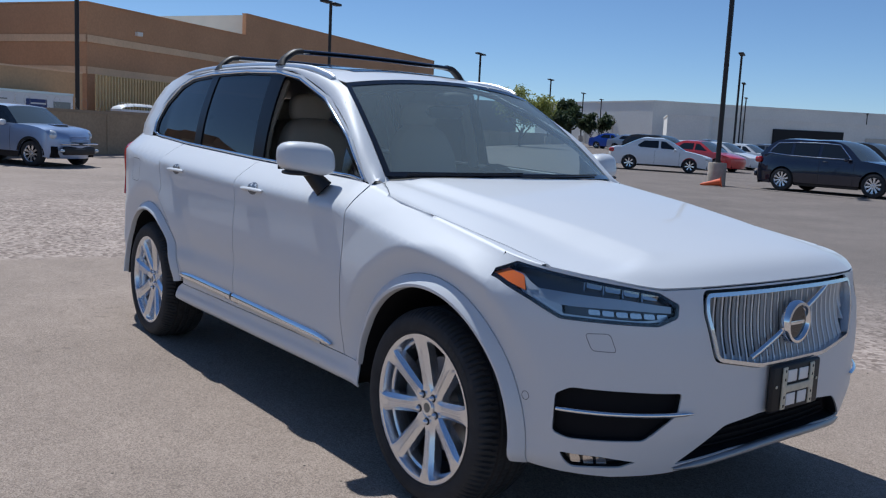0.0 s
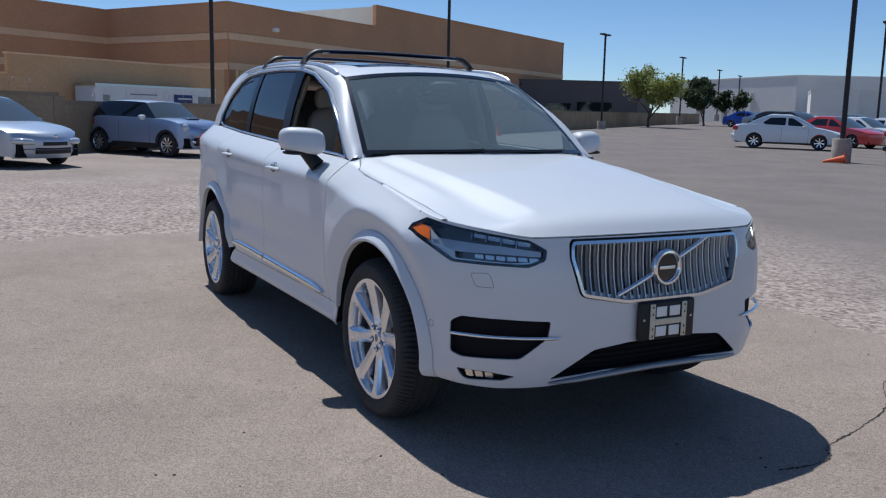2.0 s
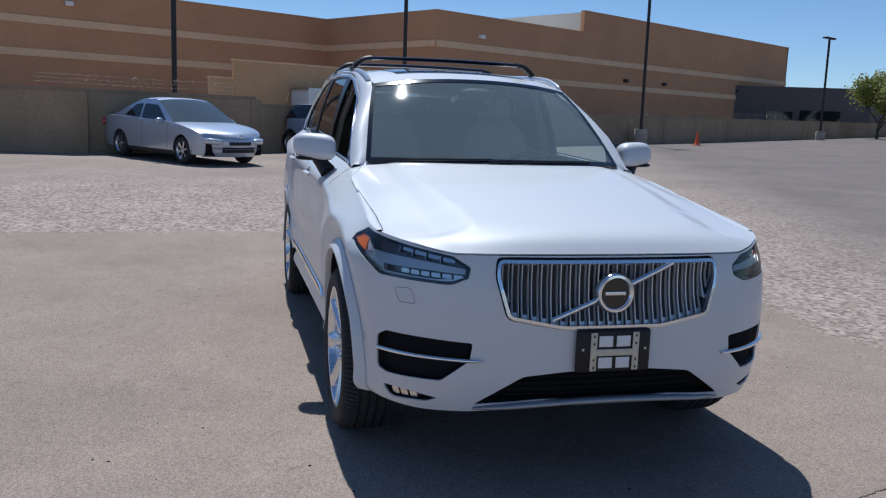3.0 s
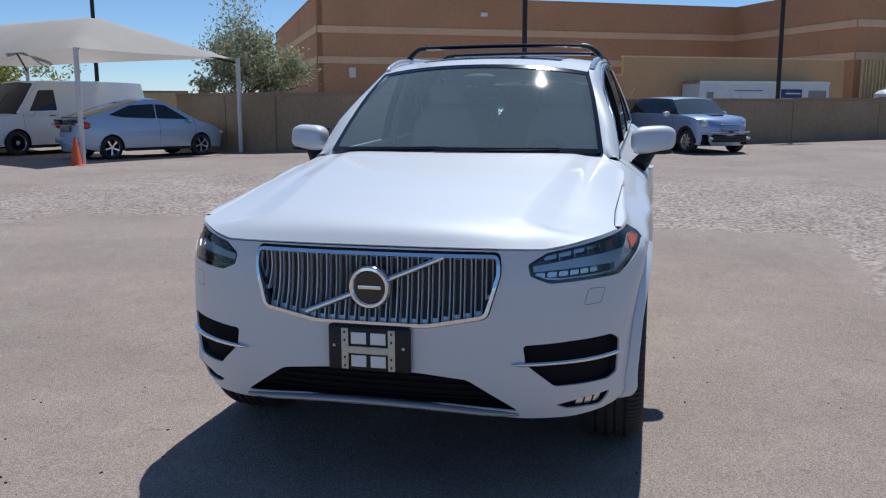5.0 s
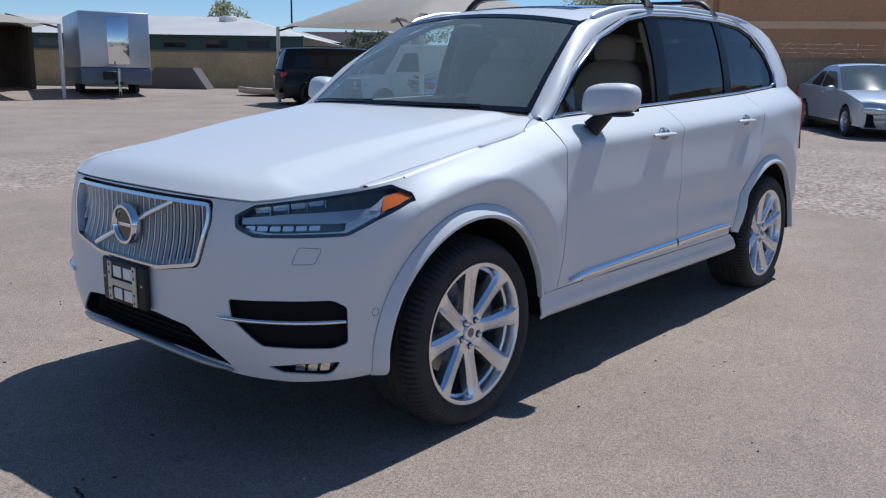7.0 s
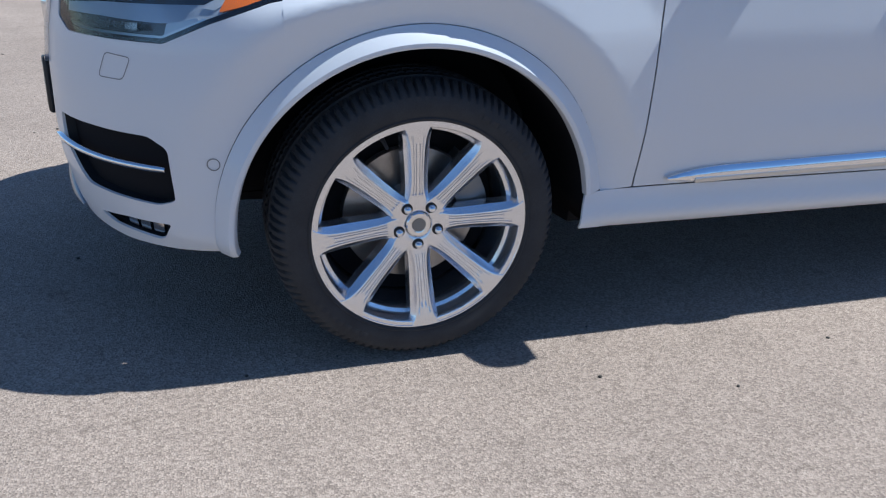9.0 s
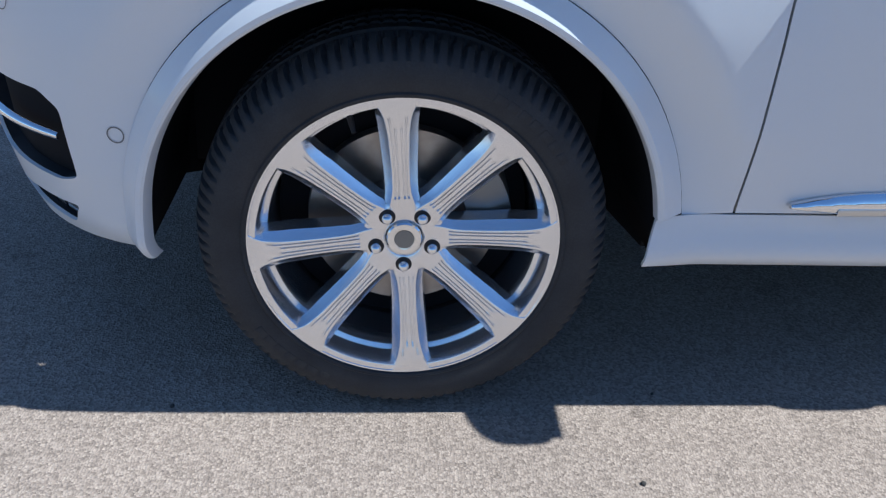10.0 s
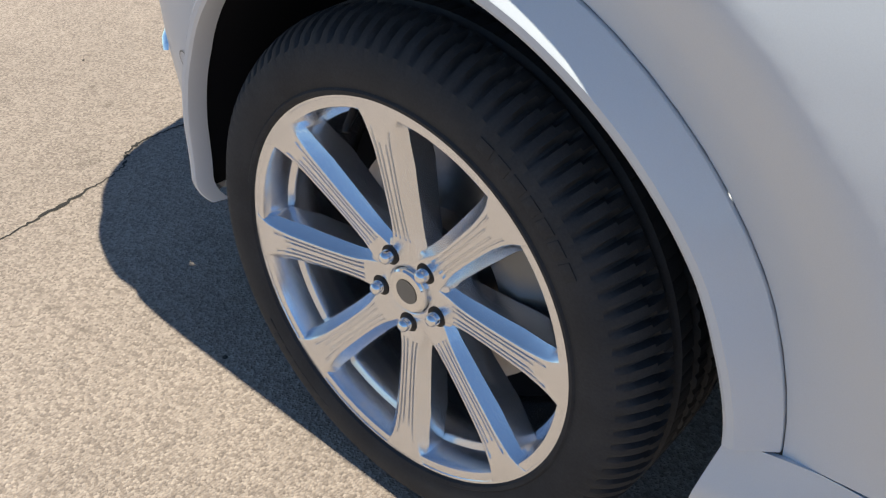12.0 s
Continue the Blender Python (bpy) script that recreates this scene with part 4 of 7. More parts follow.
for s in (1, -1):
    fl = (lambda q: q) if s > 0 else mirror_poly
    lampbox = part("headlamp", region(fl(inset(LAMP, -0.004)), [], 0.04, front(-0.055)), M_LAMPBOX, SUV, "clear LED headlamp")
    part("lamp_rim", region(fl(inset(LAMP, 0.001)), [fl(inset(LAMP, 0.011))], 0.02, front(-0.003), 0.05), M_GLOSSBLACK, lampbox)
    guide = [(P(0.575), 0.868), (P(0.72), 0.887), (p_of_x(0.50), 0.902), (p_of_x(0.42), 0.940), (p_of_x(0.395), 0.925), (p_of_x(0.475), 0.868), (0.93, 0.857), (P(0.72), 0.856), (P(0.575), 0.848)]
    part("light_guide", region(fl(guide), [], 0.03, front(-0.018), 0.02), M_LED, lampbox)
    fork = [(0.955, 0.858), (1.035, 0.876), (1.040, 0.868), (0.965, 0.823), (0.925, 0.821), (0.950, 0.836)]
    part("light_guide_fork", region(fl(fork), [], 0.03, front(-0.017), 0.02), M_LED, lampbox)
    fork = [(1.075, 0.893), (1.160, 0.945), (1.115, 0.938), (1.045, 0.896)]
    part("light_guide_tip", region(fl(fork), [], 0.03, front(-0.016), 0.02), M_LED, lampbox)
    for k in range(4):
        u, v = P(0.640) + 0.066 * k, 0.893 + 0.0085 * k
        part("upper_projector", region(fl(rounded([(u - 0.028, v - 0.008), (u + 0.027, v - 0.003), (u + 0.027, v + 0.025), (u - 0.026, v + 0.016)], 0.008)), [], 0.02, front(-0.026), 0.02), M_REFLECTOR, lampbox)
        part("projector_divider", region(fl([(u + 0.031, v - 0.010), (u + 0.035, v - 0.009), (u + 0.035, v + 0.030), (u + 0.031, v + 0.029)]), [], 0.02, front(-0.016), 0.03), M_SATIN, lampbox)
    for k in range(6):
        u, v = P(0.600) + 0.047 * k, 0.836 + 0.0015 * k
        part("lower_projector", region(fl(rounded([(u - 0.020, v - 0.010), (u + 0.019, v - 0.009), (u + 0.022, v + 0.007), (u - 0.017, v + 0.006)], 0.005)), [], 0.02, front(-0.026), 0.02), M_REFLECTOR, lampbox)
    shelf = [(P(0.572), 0.826), (0.70, 0.818), (0.95, 0.826), (1.06, 0.874), (1.052, 0.876), (0.945, 0.832), (0.70, 0.824), (P(0.572), 0.832)]
    part("bright_shelf", region(fl(shelf), [], 0.02, front(-0.014), 0.02), M_SATIN, lampbox)
    amber = rounded([(1.262, 0.929), (1.19, 0.951), (1.11, 0.935), (1.085, 0.890), (1.20, 0.920)], 0.008)
    part("amber_reflector", region(fl(amber), [], 0.02, front(-0.010), 0.01), M_AMBER, lampbox)
    lens = part("lens", region(fl(LAMP), [], 0.025, front(-0.002)), M_LENS, lampbox)
    lens.visible_shadow = False
    # bumper vents with a chrome blade
    part("side_vent", region(fl(inset(VENT, -0.005)), [], 0.04, front(-0.030)), M_WELL, SUV)
    collar(fl(VENT), 0.04)
    blade = [skin(s * u, 0.530 + 0.002 * k / 13, 0.002) for k, u in enumerate(np.linspace(0.500, 0.940, 14))]
    part("chrome_blade", ribbon(blade, [0.006] + [0.016] * 12 + [0.012], 0.012, [(b - skin(s * P(0.6), 0.524, -0.3)).normalized() for b in blade]), M_CHROME, SUV)
    fog = part("fog_lamp", region(fl(inset(FOG, -0.003)), [], 0.03, front(-0.024)), M_GLOSSBLACK, SUV)
    collar(fl(FOG), 0.03)
    for k in range(3):
        u = 0.765 + 0.045 * k
        part("fog_reflector", region(fl(rounded([(u, 0.338 + 0.005 * k), (u + 0.034, 0.338 + 0.005 * k), (u + 0.040, 0.374 + 0.002 * k), (u + 0.006, 0.372 + 0.002 * k)], 0.006)), [], 0.02, front(-0.016), 0.01), M_REFLECTOR, fog)
    # washer cover and parking sensor
    cover = rounded([(0.766, 0.726), (0.845, 0.727), (0.871, 0.781), (0.791, 0.785)], 0.014)
    part("washer_cover", region(fl(cover), [fl(inset(cover, 0.0022))], 0.02, front(0.0008)), M_GREYCAR, SUV)
    us = 1.055
    ringo = [(us + 0.0155 * math.cos(a), 0.550 + 0.0155 * math.sin(a)) for a in np.linspace(0, 2 * math.pi, 21)[:-1]]
    part("parking_sensor", region(fl(ringo), [fl(inset(ringo, 0.0025))], 0.01, front(0.0012)), M_GREYCAR, SUV)

# plate holder
holder = part("plate_holder", box(0.904, 0, 0.571, 0.022, 0.305, 0.168, 0.012), M_BLACK, SUV, "black plate holder with a bare bracket")
for y in (-0.086, 0.086):
    part("bracket_upright", box(0.919, y, 0.571, 0.006, 0.026, 0.148, 0.002), M_CREAM, holder)
    for z in (0.510, 0.540, 0.602, 0.632):
        part("bracket_slot", box(0.9225, y, z, 0.002, 0.006, 0.009, 0), M_BLACK, holder)
part("bracket_bar", box(0.920, 0, 0.568, 0.006, 0.150, 0.026, 0.002), M_CREAM, holder)
for y in (-0.036, 0.036):
    for z in (0.610, 0.527):
        part("bare_panel", box(0.9165, y, z, 0.004, 0.056, 0.042, 0.001), M_WHITE, holder)
for y in (-0.128, 0.128):
    part("holder_screw", box(0.9165, y, 0.58, 0.004, 0.010, 0.010, 0.002), M_CREAM, holder)


# ---- the white estate car: flank fittings, roof bars, cabin ----
for s in (1, -1):
    f = flank(s)
    # door mirror
    def lean(q, s=s):
        k = q.y * s / 0.12
        return Vector((q.x * (1 - 0.10 * k) - 0.030 * k - 0.018 * (q.z / 0.075) * (q.x > 0), q.y, q.z * (1.0 - 0.05 * k) + 0.008 * k))
    mirror = part("door_mirror", egg(-0.915, s * 0.953, 1.247, 0.078, 0.113, 0.070, 3.2, 28, 24, lean), M_PEARL, SUV)
    part("mirror_foot", egg(-0.915, s * 0.955, 1.183, 0.066, 0.100, 0.013, 3.0, 20, 10), M_BLACK, mirror)
    part("mirror_stalk", tube([(-0.90, s * 0.93, 1.19), (-0.885, s * 0.915, 1.155), (-0.86, s * 0.885, 1.115)], [0.044, 0.038, 0.046], 12, 0.95), M_BLACK, mirror)
    part("mirror_glass", box(-0.993, s * 0.953, 1.245, 0.004, 0.185, 0.105, 0.02), M_GLOSSBLACK, mirror)
    # door handles over a finger recess, its shade painted as a flat grey oval
    for x0, z0 in ((-1.370, 1.064), (-2.392, 1.100)):
        xs = np.linspace(x0, x0 - 0.225, 11)
        grip = [f(x, z0 + 0.004 * math.sin(math.pi * k / 10)) + Vector((0, s * (0.002 + 0.014 * math.sin(math.pi * min(1, max(0, k / 10))) ** 0.5), 0)) for k, x in enumerate(xs)]
        part("door_handle", tube([tuple(q) for q in grip], [0.010] + [0.0145] * 9 + [0.010], 10, 0.62), M_PEARL, SUV)
        cup = [(x0 - 0.11 + 0.055 * math.cos(a), z0 + 0.006 + 0.030 * math.sin(a)) for a in np.linspace(0, 2 * math.pi, 25)[:-1]]
        part("handle_recess", region(cup, [], 0.02, flank(s, 0.0012), 0, s > 0), M_GREYCAR, SUV)
    # moulding low on the doors
    for x0, x1 in ((-0.690, -1.708), (-1.728, -2.412)):
        n = 24
        xs = np.linspace(x0, x1, n)
        zc = [0.456 + 0.024 * (-(x + 0.69)) for x in xs]
        line = [f(x, z) + Vector((0, s * 0.004, 0)) for x, z in zip(xs, zc)]
        wid = [0.048] * n
        for i in range(4):
            if x0 > -1:
                wid[i] = (0.008, 0.026, 0.038, 0.045)[i]
            else:
                wid[n - 1 - i] = (0.012, 0.030, 0.040, 0.045)[i]
        part("door_moulding", ribbon(line, wid, 0.014, [Vector((0, s, 0))] * n), M_CHROME, SUV, "chrome door moulding")
        line = [f(x, z - 0.010) + Vector((0, s * 0.0155, 0)) for x, z in zip(xs[2:-2], zc[2:-2])]
        part("moulding_inlay", ribbon(line, 0.020, 0.003, [Vector((0, s, 0))] * len(line)), M_SATIN, SUV)
    # fuel flap line, on the right only
    if s < 0:
        flap = rounded([(-3.13, 0.99), (-3.30, 0.995), (-3.31, 1.14), (-3.14, 1.135)], 0.04)
        part("fuel_flap", region(flap, [inset(flap, 0.003)], 0.03, flank(s, 0.0008), 0, False), M_GREYCAR, SUV)

# roof bars
for x0, w in ((-1.83, 0.585), (-2.66, 0.575)):
    z0 = 1.672
    bar = new("roof_bar")
    bar.parent = SUV
    tagged(bar, "black aluminium roof bar")
    part("crossbar", tube([(x0, y, z0 + 0.118 + 0.008 * (1 - (y / 0.5) ** 2)) for y in np.linspace(-0.50, 0.50, 13)], 0.036, 12, 0.36), M_GLOSSBLACK, bar)
    for s in (1, -1):
        foot = [(x0, s * 0.50, z0 + 0.120), (x0, s * 0.545, z0 + 0.112), (x0, s * 0.585, z0 + 0.085), (x0, s * 0.610, z0 + 0.058), (x0, s * 0.618, z0 + 0.034)]
        part("bar_foot", tube([tuple(q) for q in curve(foot, 12)], [0.034] * 9 + [0.040, 0.046, 0.052], 12, 0.5), M_BLACK, bar)

# cabin
dash = part("dashboard", egg(-0.90, 0, 1.06, 0.34, 0.70, 0.115, 3.0, 28, 14), M_DASH, SUV)
part("instrument_hood", egg(-1.02, 0.37, 1.150, 0.14, 0.20, 0.045, 2.6, 18, 10), M_DASH, dash)
bm = bmesh.new()
ring = [(-1.20 + 0.045 * math.sin(a) * 1.0, 0.37 + 0.185 * math.cos(a), 1.04 + 0.180 * math.sin(a)) for a in np.linspace(0, 2 * math.pi, 33)]
wheel = part("steering_wheel", tube(ring, 0.016, 8), M_DASH, SUV)
part("wheel_boss", egg(-1.185, 0.37, 1.03, 0.03, 0.075, 0.06, 2.5, 14, 10), M_DASH, wheel)
for x, ys in ((-1.62, (0.38, -0.38)), (-2.55, (0.45, 0.0, -0.45))):
    for y in ys:
        seat = new("seat")
        seat.parent = SUV
        tagged(seat, "beige leather car seat")
        part("cushion", egg(x + 0.10, y, 0.83, 0.27, 0.24, 0.09, 3.5, 20, 12), M_BEIGE, seat)
        part("seat_back", egg(x - 0.22, y, 1.13, 0.09, 0.235, 0.31, 3.2, 20, 16, lambda q: Vector((q.x - 0.22 * q.z, q.y * (1 - 0.12 * max(0, q.z / 0.31)), q.z))), M_BEIGE, seat)
        part("headrest", egg(x - 0.31, y, 1.49, 0.05, 0.13, 0.085, 3.0, 16, 12), M_BEIGE, seat)
part("sensor_pod", egg(-1.10, 0, 1.565, 0.07, 0.10, 0.035, 2.6, 18, 10), M_DASH, SUV)
part("inner_mirror", egg(-1.17, 0, 1.495, 0.018, 0.12, 0.034, 2.6, 18, 10), M_DASH, SUV)
bm = bmesh.new()
grid_into(bm, [[roof(u, v) - Vector((0, 0, 0.035)) for u in np.linspace(-0.97, 0.97, 9)] for v in np.linspace(0.01, 0.98, 12)], flip=True)
part("headlining", bm, M_BEIGE, SUV)
part("cabin_floor", box(-2.0, 0, 0.70, 2.9, 1.5, 0.06), M_DASH, SUV)
part("boot_cover", box(-3.35, 0, 1.16, 0.75, 1.3, 0.04), M_DASH, SUV)
for s in (1, -1):
    bm = bmesh.new()
    grid_into(bm, [[(x, s * (belt_y(x) - 0.06 - 0.03 * k), top_z(x) - 0.01 - 0.36 * k) for x in np.linspace(-0.75, -3.4, 14)] for k in (0, 1)])
    part("door_lining", bm, M_DASH, SUV)
    for x in (-1.80, -2.70):
        part("belt_pillar", tube([tuple(cabin(s, -0.05)(x, z)) for z in (1.20, 1.4, 1.64)], 0.045, 8, 0.5), M_BEIGE, SUV)
# cowl below the windscreen, with wipers
bm = bmesh.new()
grid_into(bm, [[Vector((float(np.interp(abs(y), [0, 0.25, 0.45, 0.6, 0.7], [-0.445, -0.455, -0.49, -0.535, -0.57])) - d, y, 1.163 - 0.02 * (abs(y) / 0.7) ** 2 + (0.0 if d == 0 else 0.012))) for y in np.linspace(-0.70, 0.70, 15)] for d in (0.0, 0.06)], flip=True)
part("cowl_panel", bm, M_BLACK, SUV)
for y0, y1 in ((0.50, -0.10), (-0.08, -0.62)):
    pts = [screen(t / 0.70, 0.012 + 0.022 * (1 - k / 8)) + Vector((0.008, 0, 0.008)) for k, t in enumerate(np.linspace(y0, y1, 9))]
    part("wiper", tube([tuple(q) for q in pts], 0.0045, 6), M_BLACK, SUV)


# ---- the lot: ground, block wall, far buildings ----
U, N = Vector((-0.490, 0.872, 0)), Vector((0.872, 0.490, 0))


def lot(s, d, z=0.0):
    """A place s metres along the block wall, d metres towards it (negative) from the white car."""
    return U * s + N * d + Vector((0, 0, z))


def ground_material():
    """Asphalt of crushed stone: a smooth patch round the white car, coarse chip seal past it, grey driving lane further off."""
    m = bpy.data.materials.new("asphalt")
    m.use_nodes = True
    nt = m.node_tree
    b = nt.nodes["Principled BSDF"]
    b.inputs["Roughness"].default_value, b.inputs["Specular IOR Level"].default_value = 0.9, 0.25
    co = nt.nodes.new("ShaderNodeTexCoord").outputs["Object"]

    def noise(scale, detail=4.0, rough=0.55):
        n = nt.nodes.new("ShaderNodeTexNoise")
        n.inputs["Scale"].default_value, n.inputs["Detail"].default_value, n.inputs["Roughness"].default_value = scale, detail, rough
        nt.links.new(co, n.inputs["Vector"])
        return n.outputs["Fac"]

    def span(v, a, b_, c, d):
        r = nt.nodes.new("ShaderNodeMapRange")
        for key, val in zip(("From Min", "From Max", "To Min", "To Max"), (a, b_, c, d)):
            r.inputs[key].default_value = val
        nt.links.new(v, r.inputs["Value"])
        return r.outputs[0]

    def calc(op, x, y):
        n = nt.nodes.new("ShaderNodeMath")
        n.operation = op
        for k, v in enumerate((x, y)):
            if isinstance(v, (int, float)):
                n.inputs[k].default_value = v
            else:
                nt.links.new(v, n.inputs[k])
        return n.outputs[0]

    def mix(f, x, y):
        n = nt.nodes.new("ShaderNodeMix")
        n.data_type = "RGBA"
        nt.links.new(f, n.inputs["Factor"])
        for k, v in ((6, x), (7, y)):
            if isinstance(v, tuple):
                n.inputs[k].default_value = (*v, 1)
            else:
                nt.links.new(v, n.inputs[k])
        return n.outputs[2]

    def chips(scale):
        v = nt.nodes.new("ShaderNodeTexVoronoi")
        v.inputs["Scale"].default_value = scale
        nt.links.new(co, v.inputs["Vector"])
        sep = nt.nodes.new("ShaderNodeSeparateColor")
        nt.links.new(v.outputs["Color"], sep.inputs[0])
        return sep.outputs[0], v.outputs["Distance"]

    xyz = nt.nodes.new("ShaderNodeSeparateXYZ")
    nt.links.new(co, xyz.inputs[0])
    wob = calc("MULTIPLY", calc("SUBTRACT", noise(1.3, 5.0), 0.5), 0.9)
    x, y = calc("ADD", xyz.outputs[0], wob), calc("ADD", xyz.outputs[1], wob)
    patch_in = calc("MULTIPLY", span(x, -6.25, -6.1, 0, 1), calc("MULTIPLY", span(y, -6.75, -6.55, 0, 1), span(y, 2.72, 2.86, 1, 0)))
    lane = span(calc("ADD", y, calc("MULTIPLY", x, 0.35)), 3.0, 6.0, 0, 1)
    fine, fine_d = chips(190)
    coarse, coarse_d = chips(26)
    smooth = mix(span(fine, 0, 1, 0, 1), (0.233, 0.185, 0.152), (0.460, 0.371, 0.305))
    rough = mix(span(coarse, 0, 1, 0, 1), (0.20, 0.154, 0.127), (0.51, 0.418, 0.358))
    grey = mix(span(fine, 0, 1, 0, 1), (0.14, 0.118, 0.105), (0.27, 0.23, 0.205))
    worn = mix(span(fine, 0, 1, 0, 1), (0.235, 0.188, 0.158), (0.42, 0.345, 0.292))
    drift = calc("MULTIPLY", calc("SUBTRACT", noise(0.35, 4.0), 0.5), 7.0)
    past = calc("MAXIMUM", span(calc("ADD", x, drift), -10.5, -14.0, 0, 1), span(calc("ADD", y, drift), -8.3, -10.3, 0, 1))
    past = calc("MULTIPLY", past, 0.85)
    col = mix(patch_in, mix(lane, mix(past, rough, worn), grey), smooth)
    stain = calc("MULTIPLY", span(noise(0.55, 5.0), 0.3, 0.72, 0.86, 1.12), span(noise(4.0, 6.0, 0.7), 0.25, 0.75, 0.90, 1.10))
    spots = span(noise(9.0, 2.0), 0.66, 0.72, 1.0, 0.80)
    sc = nt.nodes.new("ShaderNodeVectorMath")
    sc.operation = "SCALE"
    nt.links.new(col, sc.inputs[0]), nt.links.new(calc("MULTIPLY", stain, spots), sc.inputs["Scale"])
    nt.links.new(sc.outputs[0], b.inputs["Base Color"])
    hgt = calc("ADD", calc("MULTIPLY", calc("ADD", fine_d, noise(300, 2.0)), calc("ADD", calc("MULTIPLY", patch_in, 0.6), 0.4)), calc("MULTIPLY", calc("MULTIPLY", coarse_d, 3.0), calc("SUBTRACT", 1.0, patch_in)))
    bp = nt.nodes.new("ShaderNodeBump")
    bp.inputs["Strength"].default_value, bp.inputs["Distance"].default_value = 0.55, 0.006
    nt.links.new(hgt, bp.inputs["Height"]), nt.links.new(bp.outputs[0], b.inputs["Normal"])
    return m


def ground_z(s, d):
    """The lot climbs gently towards the block wall and along it."""
    k = min(1.0, max(0.0, (s + 1.5) / 5.5))
    q = U * s + N * d
    w = min(1.0, max(0.0, (-0.62 * q.x - 0.78 * q.y - 25.0) / 10.0))
    return 0.0137 * (min(max(0.0, -d - 1.0), 20.0)) * (0.25 + 0.75 * k * k * (3 - 2 * k)) + 0.40 * w * w * (3 - 2 * w) + float(np.interp(s, [10, 36, 56, 75, 110], [0, 0.26, 0.38, 0.75, 1.5]))


def up(x, y):
    """The ground's height at a place of the plan."""
    q = Vector((x, y, 0))
    return ground_z(q.dot(U), q.dot(N))


bm = bmesh.new()
reach = [-1500, -700, -300, -120, -60, -50, -45, -40, -36, -33, -30, -28, -26] + list(np.arange(-24, 12, 2.0)) + [14, 20, 30, 50, 90, 160, 320, 700, 1500]
grid_into(bm, [[lot(s, d, ground_z(s, d)) for d in reach] for s in [-1500, -600, -250, -100, -60, -50, -45, -40, -36, -33, -30, -28, -26, -24, -22, -20, -18, -16, -14, -12, -10.5, -9, -7, -5, -4, -3, -2, -1, 0, 1, 2, 3, 4, 5, 10, 20, 40, 80, 160, 400, 900, 1500]])
bmesh.ops.recalc_face_normals(bm, faces=bm.faces)
if sum(f.normal.z for f in bm.faces) < 0:
    bmesh.ops.reverse_faces(bm, faces=bm.faces)
tagged(part("ground", bm, ground_material()), "worn grey-brown asphalt of a parking lot", "ground", kind="structure")

# one long crack in the asphalt ahead of the white car
M_CRACK = material("crack_dirt", (0.03, 0.026, 0.022), 0.95)
path = curve([(1.29, 0.30), (1.31, 0.45), (1.30, 0.59), (1.213, 0.69), (1.158, 0.88), (1.11, 1.06), (0.97, 1.457), (0.72, 1.80), (0.55, 2.3), (0.15, 2.75)], 150)
rng = random.Random(4)
jag = [(x + rng.uniform(-0.0045, 0.0045), y + rng.uniform(-0.006, 0.006)) for x, y in path]
bm = bmesh.new()
rows = []
for k, (x, y) in enumerate(jag):
    w = 0.002 + 0.003 * rng.random() * (1 + math.sin(k * 0.21))
    rows.append([(x - w, y, 0.002), (x + w, y, 0.002)])
grid_into(bm, rows)
tagged(part("pavement_crack", bm, M_CRACK, None, smooth=False), "dark jagged crack in the asphalt", "crack", kind="structure")

# loose dark stones
M_STONE = material("dark_gravel", (0.05, 0.045, 0.04), 0.9, vary=0.3, scale=40)
bm = bmesh.new()
rng = random.Random(11)
for _ in range(520):
    x, y = rng.uniform(-6, 3.4), rng.uniform(-5.5, 5.0)
    if abs(y) < 0.7 and -3.9 < x < 0.8:
        continue
    r = rng.uniform(0.003, 0.0075)
    m = Matrix.Translation((x, y, r * 0.35)) @ Euler((0, 0, rng.uniform(0, 6))).to_matrix().to_4x4() @ Matrix.Diagonal((r * rng.uniform(0.8, 1.6), r, r * 0.6, 1))
    bmesh.ops.create_icosphere(bm, subdivisions=1, radius=1, matrix=m)
tagged(part("loose_gravel", bm, M_STONE, None), "scattered small dark stones on the asphalt", "gravel", kind="stuff")


def slab_into(bm, a, b, z0, z1, thick):
    """An upright wall slab between two plan points; thickness goes to its right hand."""
    a, b = Vector((a[0], a[1], 0)), Vector((b[0], b[1], 0))
    d = (b - a).normalized()
    n = Vector((d.y, -d.x, 0)) * thick
    q = [a, b, b + n, a + n]
    lo = [bm.verts.new((p.x, p.y, z0)) for p in q]
    hi = [bm.verts.new((p.x, p.y, z1)) for p in q]
    bm.faces.new(lo[::-1]), bm.faces.new(hi)
    for i in range(4):
        bm.faces.new((lo[i], lo[(i + 1) % 4], hi[(i + 1) % 4], hi[i]))
    return bm


def slab(a, b, z0, z1, thick):
    return sharp(slab_into(bmesh.new(), a, b, z0, z1, thick), 30)


M_BLOCK = material("tan_block_wall", (0.33, 0.25, 0.167), 0.9, vary=0.12, scale=0.8, fine=0.10, fine_scale=12, bump=0.4, bump_scale=9, bump_dist=0.01, spec=0.2, piece=0.05)
M_CAP = material("wall_cap", (0.30, 0.23, 0.16), 0.9, vary=0.1, scale=2, spec=0.2)
WALL_D = -18.75


M_OCHRE = material("ochre_block_wall", (0.52, 0.40, 0.225), 0.9, vary=0.16, scale=0.7, fine=0.10, fine_scale=10, bump=0.4, bump_scale=9, bump_dist=0.01, spec=0.2, piece=0.06)


